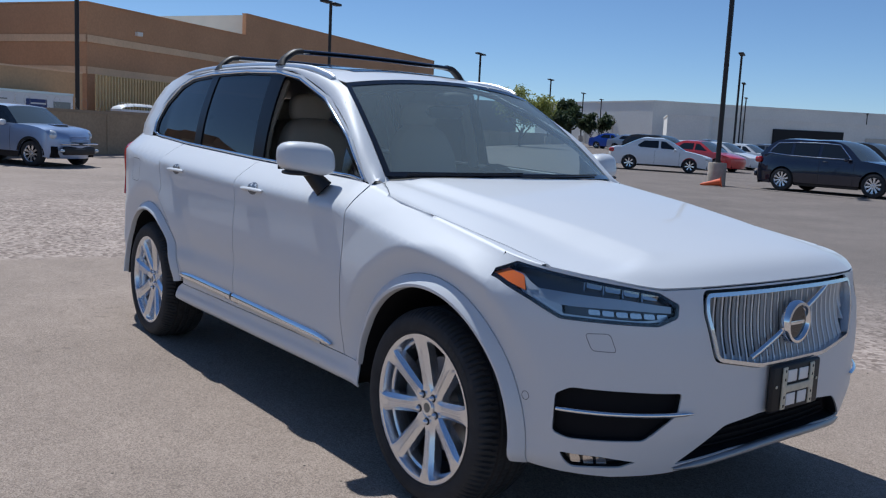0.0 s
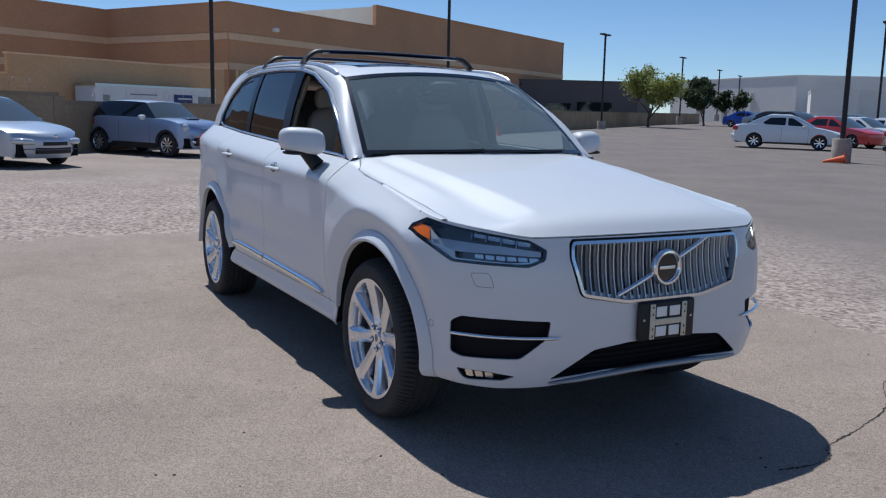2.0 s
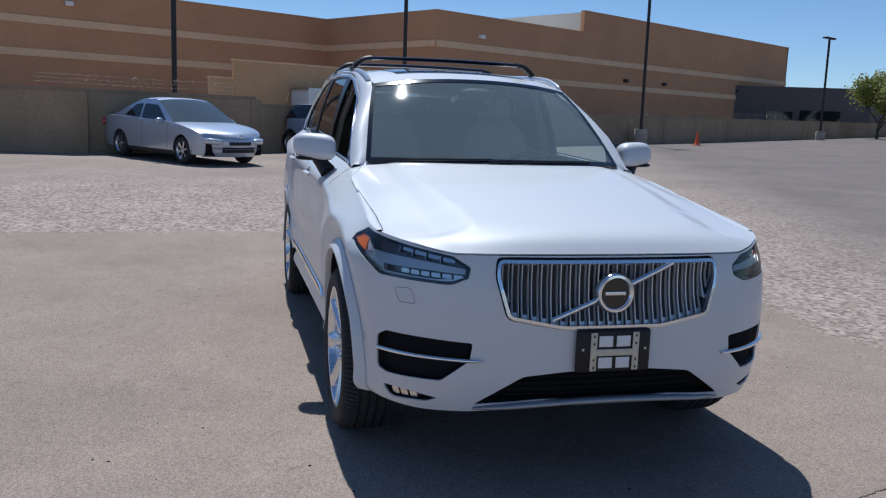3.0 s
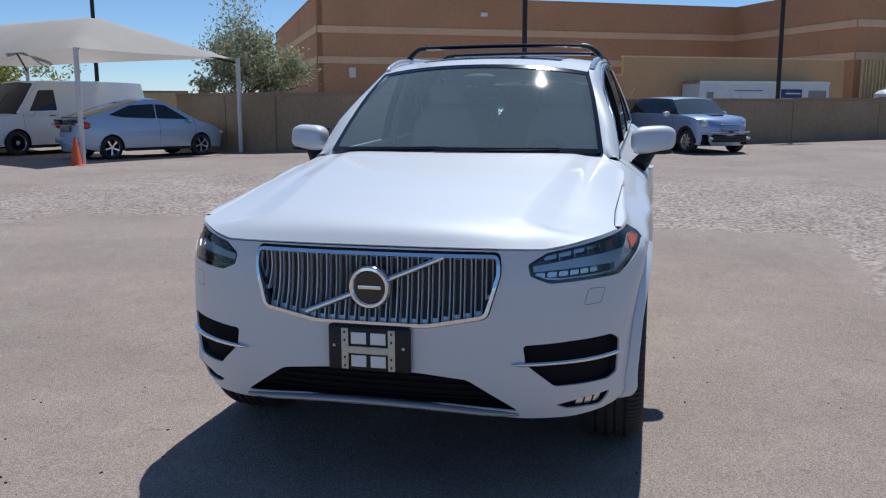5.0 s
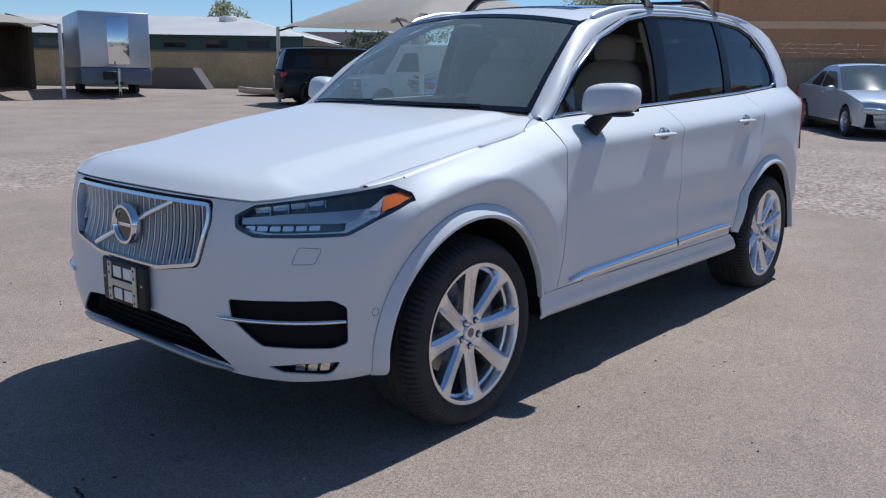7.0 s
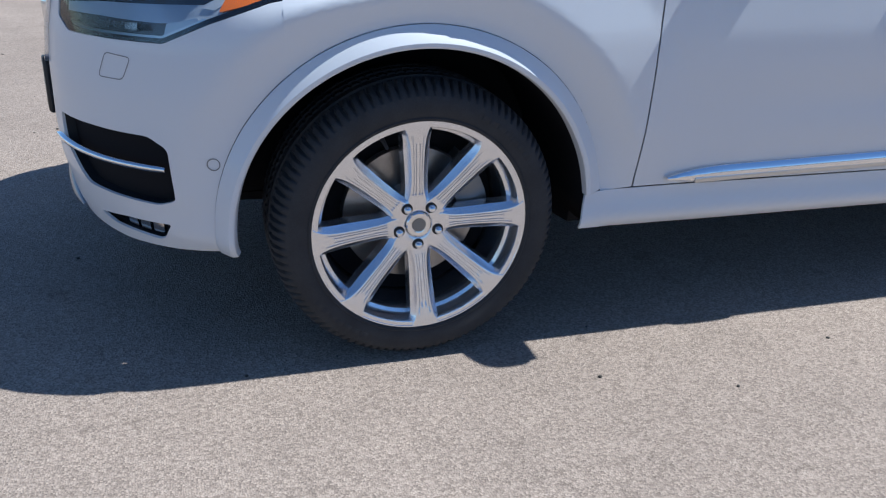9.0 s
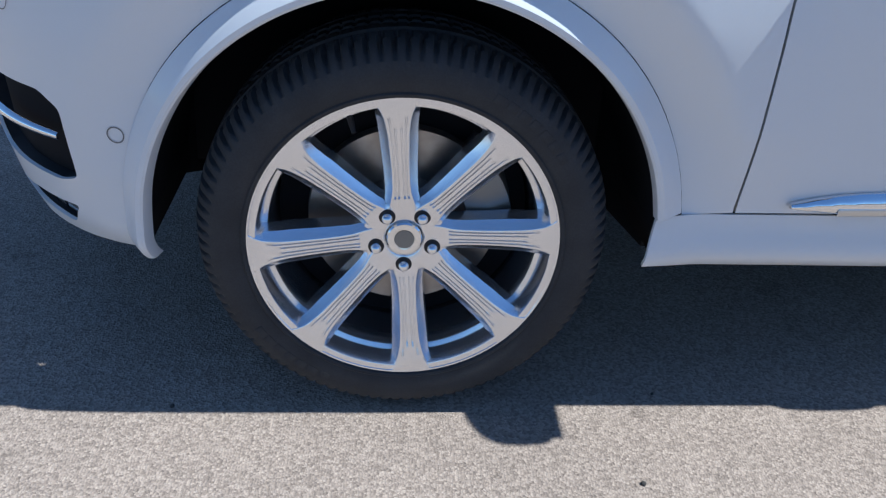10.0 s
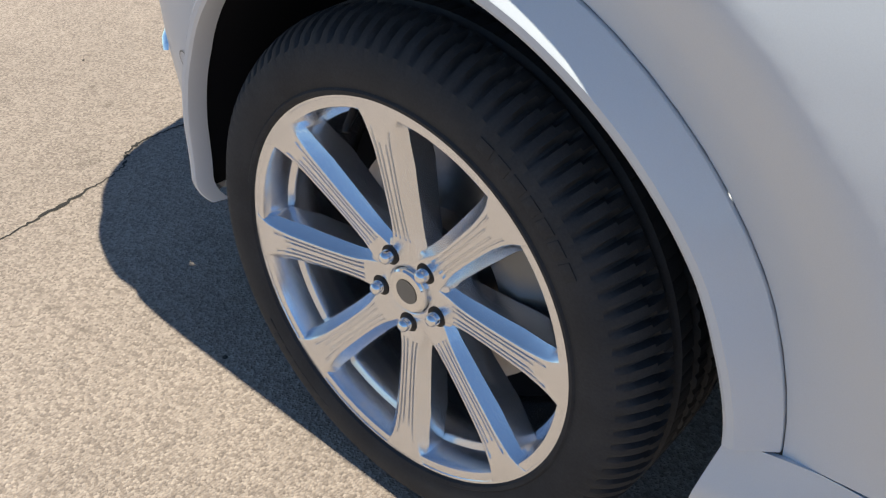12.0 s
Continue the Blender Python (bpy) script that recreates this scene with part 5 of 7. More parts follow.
def block_wall(name, a, b, heights, panel, label, mat=M_BLOCK):
    wall = thing(name, label, "wall", kind="structure")
    a, b = Vector((*a[:2], 0)), Vector((*b[:2], 0))
    n = max(1, round((b - a).length / panel))
    for k in range(n):
        p, q = a.lerp(b, k / n), a.lerp(b, (k + 1) / n)
        h = heights(k * panel)
        gap = (q - p).normalized() * 0.012
        part("wall_panel", slab(p + gap, q - gap, 0, h - 0.09, 0.19), mat, wall, smooth=False)
        nn = Vector(((q - p).normalized().y, -(q - p).normalized().x, 0))
        part("wall_cap", slab(p - nn * 0.02, q - nn * 0.02, h - 0.088, h, 0.23), M_CAP, wall, smooth=False)
        part("wall_pilaster", slab(p - nn * 0.02 - gap * 14, p - nn * 0.02 + gap * 14, 0, h - 0.0885, 0.23), mat, wall, smooth=False)
    return wall


block_wall("wall_north", lot(100, -27.3), lot(10, -18.9), lambda k: 1.60 + 0.0095 * (90 - k), 3.6, "tan concrete block boundary wall with a cap course")
block_wall("wall_corner", lot(9.99, -18.9), lot(5, WALL_D), lambda k: 1.83, 2.5, "taller tan concrete block wall behind parked cars")
block_wall("wall_bend", lot(5, WALL_D), lot(1.0, -21.7), lambda k: 1.84, 2.4, "tan concrete block wall")
block_wall("wall_south", lot(0.99, -21.7), lot(-1.7, -25.0), lambda k: 1.86, 2.1, "tan concrete block wall behind parked cars")
block_wall("wall_west", (-31.0, -19.1), (-4.0, -51.5), lambda k: 2.16, 5.0, "weathered ochre concrete block wall", M_OCHRE)

# coils of razor wire on the wall
M_WIRE = material("galvanised_wire", (0.36, 0.34, 0.32), 0.55, 0.5)
def wall_line(s):
    """The wall's plan line and top, by the way along it."""
    return (WALL_D, 1.83) if s < 10 else (-18.9 - (s - 10) * 0.0933, 1.60 + 0.0095 * (s - 10))


bm = bmesh.new()
for s0, s1 in ((5.1, 9.6), (11.0, 17.0), (30.0, 52.0)):
    n = int((s1 - s0) * (30 if s0 < 20 else 22))
    pts = []
    for k in range(n):
        s = s0 + (s1 - s0) * k / n
        a = 2 * math.pi * k / 17
        d0, z = wall_line(s)
        pts.append(lot(s + 0.12 * math.sin(a * 0.5), d0 - 0.1 + 0.19 * math.cos(a), z + 0.16 + 0.19 * math.sin(a)))
    tube_into(bm, pts, 0.0035, 3)
for z in (0.12, 0.22, 0.32):
    tube_into(bm, [lot(s, WALL_D - 0.1, 1.83 + z - 0.02 * (s == 7)) for s in (4.0, 5.2, 7, 9.6)], 0.0022, 3)
tagged(part("razor_wire", bm, M_WIRE, None), "coiled razor wire along the top of the wall", "razor wire", kind="stuff")

# the large brown store behind the wall
M_STUCCO = material("brown_stucco", (0.57, 0.315, 0.172), 0.92, vary=0.07, scale=0.25, fine=0.06, fine_scale=6, bump=0.3, bump_scale=14, bump_dist=0.01, spec=0.15)
M_STUCCO2 = material("tan_stucco", (0.80, 0.55, 0.34), 0.92, vary=0.06, scale=0.4, fine=0.05, fine_scale=6, spec=0.15)
M_LOWWALL = material("ochre_stucco", (0.62, 0.385, 0.205), 0.92, vary=0.06, scale=0.4, fine=0.05, fine_scale=6, spec=0.15)
M_PALE = material("pale_parapet", (0.60, 0.56, 0.49), 0.9, vary=0.05, scale=0.5)
M_OFFWHITE = material("off_white_wall", (0.86, 0.82, 0.75), 0.9, vary=0.05, scale=0.2, fine=0.03, fine_scale=5)
M_GREYWALL = material("dark_grey_stucco", (0.13, 0.115, 0.115), 0.9, vary=0.08, scale=0.3)
M_DISTANT = material("grey_brown_stucco", (0.34, 0.30, 0.28), 0.9, vary=0.08, scale=0.3)
M_ROOFGREY = material("pale_metal_roof", (0.55, 0.54, 0.52), 0.6, 0.2, vary=0.08, scale=0.4)
M_TEAL = material("dark_teal_siding", (0.03, 0.075, 0.075), 0.6, vary=0.15, scale=0.6)
M_DARK = material("dark_opening", (0.02, 0.02, 0.022), 0.8)
M_STEEL = material("dark_bronze_steel", (0.035, 0.030, 0.028), 0.5, 0.4)
M_CONC = material("planter_concrete", (0.40, 0.34, 0.28), 0.9, vary=0.15, scale=4, fine=0.1, fine_scale=60)
M_ORANGE = material("orange_cone_plastic", (0.75, 0.12, 0.03), 0.5, vary=0.1, scale=20)
M_FABRIC = material("taupe_shade_cloth", (0.56, 0.51, 0.45), 0.85, vary=0.05, scale=1.0, fine=0.04, fine_scale=150)
nt = M_FABRIC.node_tree
tr, mx = nt.nodes.new("ShaderNodeBsdfTranslucent"), nt.nodes.new("ShaderNodeMixShader")
tr.inputs[0].default_value, mx.inputs[0].default_value = (0.56, 0.51, 0.45, 1), 0.32
nt.links.new(nt.nodes["Principled BSDF"].outputs[0], mx.inputs[1]), nt.links.new(tr.outputs[0], mx.inputs[2])
nt.links.new(mx.outputs[0], nt.nodes["Material Output"].inputs[0])
M_POST = material("white_steel_post", (0.62, 0.62, 0.60), 0.5, vary=0.06, scale=3)

store = thing("store_building", "large brown stucco store with two tan bands and a stepped parapet", "building")
faces = (((7.7, -98), (7.7, -62.0), 9.74), ((7.7, -62.0), (43.6, -62.0), 9.74), ((43.6, -62.0), (43.9, -47.9), 9.74), ((43.9, -47.9), (62.8, -47.9), 9.74), ((62.8, -47.9), (105.6, -47.9), 11.7), ((105.6, -47.9), (105.6, -98), 11.7))
for k, ((s0, d0), (s1, d1), h) in enumerate(faces):
    a, b = lot(s0, d0), lot(s1, d1)
    part("wall", slab(b, a, 0, h, 0.4), M_STUCCO, store, smooth=False)
    along = (b - a).normalized()
    out = Vector((along.y, -along.x, 0)) * 0.03
    for z in (6.98, 4.72):
        part("band", slab(b + out - along * 0.01, a + out + along * 0.01, z, z + 0.52, -0.06), M_STUCCO2, store, smooth=False)
    part("coping", slab(b + out * 2, a + out * 2, h + 0.002, h + 0.10, 0.5), M_STUCCO, store, smooth=False)
bm = bmesh.new()
top = [lot(s, d, 9.0) for s, d in ((7.9, -97), (7.9, -62.2), (43.8, -62.2), (44.1, -48.1), (105.4, -48.1), (105.4, -97))]
bm.faces.new([bm.verts.new(v) for v in top][::-1])
part("roof", bm, M_OFFWHITE, store, smooth=False)
part("raised_side", slab(lot(63.2, -48.0), lot(63.2, -97), 9.0, 11.7, 0.4), M_PALE, store, smooth=False)
for s, d, z in ((20.8, -61.93, 8.6), (49.0, -47.83, 8.15), (36.3, -61.93, 4.4), (49.5, -47.83, 4.4), (57.5, -47.83, 4.4), (70, -47.83, 5.7), (77, -47.83, 5.7), (93, -47.83, 5.7), (99, -47.83, 5.7)):
    p = lot(s, d, z)
    part("wall_lamp", box(p.x, p.y, p.z, 0.55, 0.5, 0.32, 0.05, pose(0, 0, 0, 0, 0, 119)), M_OFFWHITE if z > 8 else M_STEEL, store)
p = lot(10.3, -61.93, 4.05)
part("meter_cabinet", box(p.x, p.y, p.z, 0.5, 0.3, 0.75, 0.03, pose(0, 0, 0, 0, 0, 119)), M_OFFWHITE, store)
# loading-dock walls, fence and trailer between wall and store
dock = thing("dock_wall", "ochre stucco screen wall of a loading dock", "wall", kind="structure")
part("high_wall", slab(lot(39.9, -44.2), lot(23.9, -44.2), 0, 4.40, 0.3), M_LOWWALL, dock, smooth=False)
part("low_wall", slab(lot(23.89, -44.2), lot(22.3, -44.2), 0, 3.30, 0.3), M_LOWWALL, dock, smooth=False)
part("wall_coping", slab(lot(39.9, -44.15), lot(23.85, -44.15), 4.403, 4.50, 0.4), M_STUCCO2, dock, smooth=False)
part("low_coping", slab(lot(23.84, -44.15), lot(22.25, -44.15), 3.303, 3.39, 0.4), M_STUCCO2, dock, smooth=False)
M_FENCE = material("tan_steel_fence", (0.62, 0.46, 0.23), 0.6, 0.1, vary=0.06, scale=2)
fence = thing("steel_fence", "tan vertical-bar steel fence behind the wall", "fence")
for k in range(26):
    p = lot(43.1 + k * 0.295, -46.2)
    part("fence_bar", box(p.x, p.y, 2.31, 0.13, 0.13, 4.62, 0, pose(0, 0, 0, 0, 0, 119)), M_FENCE, fence, smooth=False)
for z in (0.5, 2.4, 4.40):
    a, b = lot(43.1, -46.32), lot(50.5, -46.32)
    part("fence_rail", slab(b, a, z, z + 0.10, -0.05), M_FENCE, fence, smooth=False)
M_TRAILER = material("white_trailer_skin", (0.66, 0.68, 0.70), 0.45, 0.0, 0.2, vary=0.05, scale=1.2)
M_DECAL = material("blue_decal", (0.02, 0.04, 0.16), 0.5)
trailer = thing("freight_trailer", "white box trailer parked behind the block wall", "trailer")
part("box", slab(lot(37.0, -42.0), lot(27.8, -42.0), 0.9, 2.86, 1.9), M_TRAILER, trailer, smooth=False)
part("roof_rail", slab(lot(37.02, -41.96), lot(27.78, -41.96), 2.80, 2.96, 1.98), M_SATIN, trailer, smooth=False)
for s0, s1, z0, z1, mat in ((33.5, 35.0, 1.95, 2.48, M_DECAL), (35.5, 36.8, 1.85, 2.40, M_GREYCAR), (28.3, 28.75, 1.95, 2.3, M_GREYCAR), (30.2, 32.2, 2.36, 2.43, M_GREYCAR)):
    part("decal", slab(lot(s1, -41.975), lot(s0, -41.975), z0, z1, 0.02), mat, trailer, smooth=False)
part("decal_stripe", slab(lot(34.9, -41.95), lot(33.8, -41.95), 2.18, 2.27, 0.02), M_TRAILER, trailer, smooth=False)
for s in (29.2, 30.4, 35.6):
    bm = lathe([(0.0, -0.13), (0.40, -0.13), (0.48, -0.10), (0.48, 0.10), (0.40, 0.13), (0.0, 0.13)], 20)
    bmesh.ops.transform(bm, matrix=Matrix.Translation(lot(s, -42.3, 0.48 + ground_z(s, -42.3))) @ pose(0, 0, 0, 0, 0, 29.3 + 90), verts=bm.verts)
    part("wheel", bm, M_TYRE, trailer)
part("underframe", slab(lot(36.6, -42.4), lot(28.2, -42.4), 0.45, 0.898, 1.2), M_BLACK, trailer, smooth=False)

# white truck with an arched roof, just showing over the wall
truck = thing("box_truck", "white delivery truck with an arched roof behind the wall", "truck")
part("cargo_body", slab(lot(46.8, -43.2), lot(42.4, -43.2), 0.95, 2.25, 1.0), M_TRAILER, truck, smooth=False)
bm = bmesh.new()
grid_into(bm, [[lot(42.4 + 4.4 * u, -43.18 - 1.02 * v, 2.25 + 0.45 * math.sin(math.pi * min(1, max(0, u))) ** 0.35 * (0.55 + 0.45 * math.sin(math.pi * v) ** 0.5)) for v in np.linspace(0, 1, 9)] for u in np.linspace(0, 1, 24)])
part("arched_roof", bm, M_TRAILER, truck)
for k in range(6):
    p = [lot(43.0 + 0.62 * k, -43.18 - 1.02 * v, 2.255 + 0.45 * (0.55 + 0.45 * math.sin(math.pi * v) ** 0.5) * 0.985) for v in np.linspace(0, 1, 9)]
    part("roof_bow", tube([tuple(q) for q in p], 0.016, 5), M_SATIN, truck)
part("underframe", slab(lot(46.6, -43.4), lot(42.6, -43.4), 0.60, 0.948, 0.7), M_BLACK, truck, smooth=False)
for s in (43.2, 46.0):
    for dd in (-43.32, -44.05):
        bm = lathe([(0.0, -0.10), (0.30, -0.10), (0.38, -0.08), (0.38, 0.08), (0.30, 0.10), (0.0, 0.10)], 20)
        bmesh.ops.transform(bm, matrix=Matrix.Translation(lot(s, dd, 0.38 + ground_z(s, dd))) @ pose(0, 0, 0, 0, 0, 29.3 + 90), verts=bm.verts)
        part("wheel", bm, M_TYRE, truck)


# lamp posts
def lamp_post(at, height, base, label, heads=1, r=0.075):
    post = thing("lamp_post", label, "lamp post", "lamp posts of the lot", Matrix.Translation(at))
    part("pole", tube([(0, 0, base * 0.8), (0, 0, height)], r, 8), M_STEEL, post)
    if base > 0.1:
        part("pedestal", lathe([(0.0, 0.0), (0.31, 0.0), (0.31, base - 0.03), (0.29, base), (0.0, base)], 24, "z"), M_CONC, post)
    part("arm", box(0, 0, height - 0.02, 0.9, 0.06, 0.06, 0.01, pose(0, 0, 0, 0, 0, 119)), M_STEEL, post)
    for k in (-1, 1):
        part("lamp_head", box(k * 0.42 * U.x, k * 0.42 * U.y, height + 0.0, 0.62, 0.34, 0.11, 0.03, pose(0, 0, 0, 0, 0, 119)), M_STEEL, post)
    return post


for s, d, h, base in ((8.32, -20.5, 7.6, 0.0), (18.5, -22.3, 8.2, 0.0), (31.6, -20.3, 6.85, 0.75), (56.0, -22.1, 6.95, 0.75)):
    lamp_post(lot(s, d, ground_z(s, d) - 0.02), h, base, "dark steel parking lot lamp post by the block wall")
lamp_post(Vector((-15.28, 22.84, up(-15.28, 22.84) - 0.02)), 9.2, 0.80, "dark steel lamp post on a round concrete pedestal", r=0.085)
for x, y, z in ((-62.6, 60.9, 7.9), (-75.0, 79.0, 7.9), (-82.3, 90.5, 7.9), (-31.9, 48.5, 7.9), (-46.0, 70.3, 7.9), (-58.6, 90.1, 7.9), (-60.8, 124.7, 7.9)):
    lamp_post(Vector((x, y, up(x, y))), z - up(x, y), 0.8, "distant dark lamp post with twin heads")
lamp_post(Vector((-24.72, -19.21, 0)), 9.0, 0.0, "dark steel lamp post beyond the shade canopy")


def by_az(az, dist, z=0.0):
    """A far place by its bearing from the car's right front corner."""
    return Vector((2.9 + dist * math.cos(radians(az)), -2.7 + dist * math.sin(radians(az)), z))


# far buildings beyond the lot
def block_building(name, label, corners, h, wall_mat, openings=(), cap=None):
    ob = thing(name, label, "building")
    for a, b in zip(corners, corners[1:]):
        part("wall", slab(b, a, 0, h, 0.5), wall_mat, ob, smooth=False)
        along = (b - a).normalized()
        out = Vector((along.y, -along.x, 0)) * 0.08
        part("coping", slab(b + out, a + out, h + 0.003, h + 0.18, 0.7), cap or wall_mat, ob, smooth=False)
    for a, b, t0, t1, z0, z1, mat in openings:
        along = (b - a).normalized()
        out = Vector((along.y, -along.x, 0)) * 0.06
        p, q = a.lerp(b, t0) + out, a.lerp(b, t1) + out
        part("opening", slab(q, p, z0, z1, -0.1), mat, ob, smooth=False)
    bm = bmesh.new()
    bm.faces.new([bm.verts.new((c.x, c.y, h - 0.3)) for c in corners])
    part("roof", bm, cap or wall_mat, ob, smooth=False)
    return ob


A, B, C = by_az(136.6, 150), by_az(129.1, 128), by_az(114.5, 150)
block_building("warehouse", "long off-white warehouse at the far end of the lot", [A + Vector((-30, 40, 0)), A, B, C, C + Vector((-20, 60, 0))], 8.0, M_OFFWHITE,
               [(A, B, 0.25 + 0.22 * k, 0.27 + 0.22 * k, 1.2, 5.9, M_PALE) for k in range(3)])
A, B, C, D = by_az(128.4, 120), by_az(128.2, 108), by_az(117.2, 118), by_az(113.0, 122)
block_building("warehouse_annex", "lower white flat-roofed warehouse wing with a dark loading bay", [A, B, by_az(125.6, 108), by_az(125.4, 110), C, D], 5.3, M_OFFWHITE,
               [(by_az(125.4, 110), C, 0.42, 0.92, 2.2, 4.4, M_DARK), (C, D, 0.15, 0.75, 1.3, 3.8, M_PALE)])
A, B = by_az(147.0, 108), by_az(138.6, 112)
block_building("office_building", "dark grey flat-roofed building with dark windows", [A + Vector((-20, 10, 0)), A, B, B + Vector((-20, 20, 0))], 6.2, M_GREYWALL,
               [(A, B, 0.30, 0.48, 2.2, 3.5, M_CARGLASS), (A, B, 0.53, 0.80, 2.2, 3.7, M_CARGLASS)], M_GREYWALL)
def by_west(az, dist):
    return Vector((3.45 + dist * math.cos(radians(az)), 1.4 + dist * math.sin(radians(az)), 0))


# long low building with a pale roof to the west
A, B = Vector((-28.4, -33.7, 0)), Vector((-9.0, -57.0, 0))
bk = Vector((-0.77, -0.64, 0))
shed = thing("low_building", "long low building with a pale metal roof and teal siding", "building")
part("wall", slab(A, B, 0, 3.15, 0.3), M_TEAL, shed, smooth=False)
bm = bmesh.new()
pts = [A - bk * 0.6 + Vector((0, 0, 3.10)), B - bk * 0.6 + Vector((0, 0, 3.10)), B + bk * 9 + Vector((0, 0, 4.6)), A + bk * 9 + (B - A).normalized() * 5.5 + Vector((0, 0, 4.6)), A + bk * 18 + Vector((0, 0, 3.1)), B + bk * 18 + Vector((0, 0, 3.1))]
v = [bm.verts.new(p) for p in pts]
bm.faces.new((v[0], v[1], v[2], v[3])), bm.faces.new((v[0], v[3], v[4])), bm.faces.new((v[3], v[2], v[5], v[4]))
part("roof", bm, M_ROOFGREY, shed, smooth=False)
p = A.lerp(B, 0.19) + bk * 6.5 + Vector((0, 0, 4.25))
part("roof_vent", box(p.x, p.y, p.z, 0.8, 0.8, 0.5, 0.05), M_OFFWHITE, shed)
for k in range(12):
    p, q = A.lerp(B, 0.06 + k * 0.075), A.lerp(B, 0.10 + k * 0.075)
    off = -bk * 0.012
    part("siding_window", slab(p + off, q + off, 2.45, 2.85, 0.02), M_CARGLASS, shed, smooth=False)
# a second pale roof, a flat block and a mast behind it
hip = thing("hipped_building", "low building with a pale hipped metal roof, behind a longer one", "building")
q = [by_west(-125.5, 69), by_west(-133.9, 67), by_west(-133.5, 86), by_west(-125.5, 88)]
bm = bmesh.new()
for a, b in zip(q, q[1:] + q[:1]):
    slab_into(bm, a, b, 0, 3.45, 0.25)
part("wall", bm, M_TEAL, hip, smooth=False)
eave = [p + (p - (q[0] + q[2]) / 2).normalized() * 0.6 + Vector((0, 0, 3.4)) for p in q]
top = [by_west(-127.6, 77) + Vector((0, 0, 4.9)), by_west(-130.4, 76.5) + Vector((0, 0, 4.9))]
bm = bmesh.new()
e, r = [bm.verts.new(p) for p in eave], [bm.verts.new(p) for p in top]
for f in ((e[0], e[1], r[1], r[0]), (e[1], e[2], r[1]), (e[2], e[3], r[0], r[1]), (e[3], e[0], r[0])):
    bm.faces.new(f)
part("roof", bm, M_ROOFGREY, hip, smooth=False)
A, B = by_west(-131.0, 100), by_west(-136.7, 97)
block_building("flat_building", "low brown-grey flat-roofed building in the distance", [A + Vector((-12, -6, 0)), A, B, B + Vector((-12, -6, 0))], 5.4, M_DISTANT)
mast = thing("antenna_mast", "thin dark antenna mast behind low roofs", "mast")
p = by_west(-130.5, 92)
part("mast", tube([(p.x, p.y, 0), (p.x, p.y, 5), (p.x, p.y, 8.5)], 0.09, 8), M_BLACK, mast)
part("antenna", tube([(p.x, p.y, 8.4), (p.x, p.y, 9.0)], 0.03, 6), M_BLACK, mast)


# ---- shade canopies, cones, cargo trailer ----
def canopy(at, turn, lx, ly, zc, zp, label, mat=None, posts=((0, 0), (1, 0), (0, 1), (1, 1))):
    """A four-post fabric shade: hipped, its edges drawn in between the corners."""
    ob = thing("shade_canopy", label, "canopy", "shade canopies", at @ pose(0, 0, 0, 0, 0, turn))
    bm = bmesh.new()
    n = 24
    rows = []
    for i in range(n + 1):
        row = []
        for j in range(n + 1):
            u, v = i / n, j / n
            sag_u, sag_v = 0.45 * 4 * u * (1 - u), 0.55 * 4 * v * (1 - v)
            x = lx * (u + (0.5 - u) * 2 * 0.0) + (0.5 - u) * 2 * sag_v * abs(2 * u - 1)
            y = ly * v + (0.5 - v) * 2 * sag_u * abs(2 * v - 1)
            hx = min(1.0, (1 - abs(2 * u - 1)))
            hy = min(1.0, (1 - abs(2 * v - 1)) * ly / lx)
            h = min(hx, hy)
            soft = 1 - (1 - h) ** 1.15
            row.append((x, y, zc + (zp - zc) * soft))
        rows.append(row)
    grid_into(bm, rows)
    part("shade_cloth", bm, mat or M_FABRIC, ob)
    for u, v in posts:
        part("post", tube([(lx * u, ly * v, 0), (lx * u, ly * v, zc)], 0.065, 10), M_POST, ob)
        part("post_arm", tube([(lx * u, ly * v, zc - 0.14), (lx * (0.5 + (u - 0.5) * 0.35), ly * (0.5 + (v - 0.5) * 0.6), zc + (zp - zc) * 0.46)], 0.035, 6), M_STEEL, ob)
    return ob


canopy(Matrix.Translation((-14.45, -12.45, 0.04)), 163, 5.4, 10.0, 2.80, 3.88, "taupe fabric shade canopy on white posts over parked cars")
canopy(Matrix.Translation((-12.1, -27.5, up(-12.1, -27.5))), -107, 8.0, 7.0, 2.6, 3.45, "taupe fabric shade canopy beside a cargo trailer")


def cone(at, tilt, label, rz=30):
    ob = thing("traffic_cone", label, "traffic cone", "traffic cones", at @ pose(0, 0, 0, tilt, 0, rz))
    part("cone_body", lathe([(0.14, 0.03), (0.125, 0.05), (0.035, 0.68), (0.025, 0.70), (0.0, 0.70)], 20, "z"), M_ORANGE, ob)
    part("cone_base", box(0, 0, 0.016, 0.36, 0.36, 0.032, 0.01), M_ORANGE, ob)
    return ob


cone(Matrix.Translation((-14.15, -12.42, 0.04)), 0, "orange traffic cone beside a canopy post")
cone(Matrix.Translation((-14.68, 22.29, up(-14.68, 22.29) + 0.16)), 100, "orange traffic cone lying against a lamp pedestal", -57)
cone(Matrix.Translation(lot(35.4, -19.5, ground_z(35.4, -19.5))), 0, "orange traffic cone by the block wall")

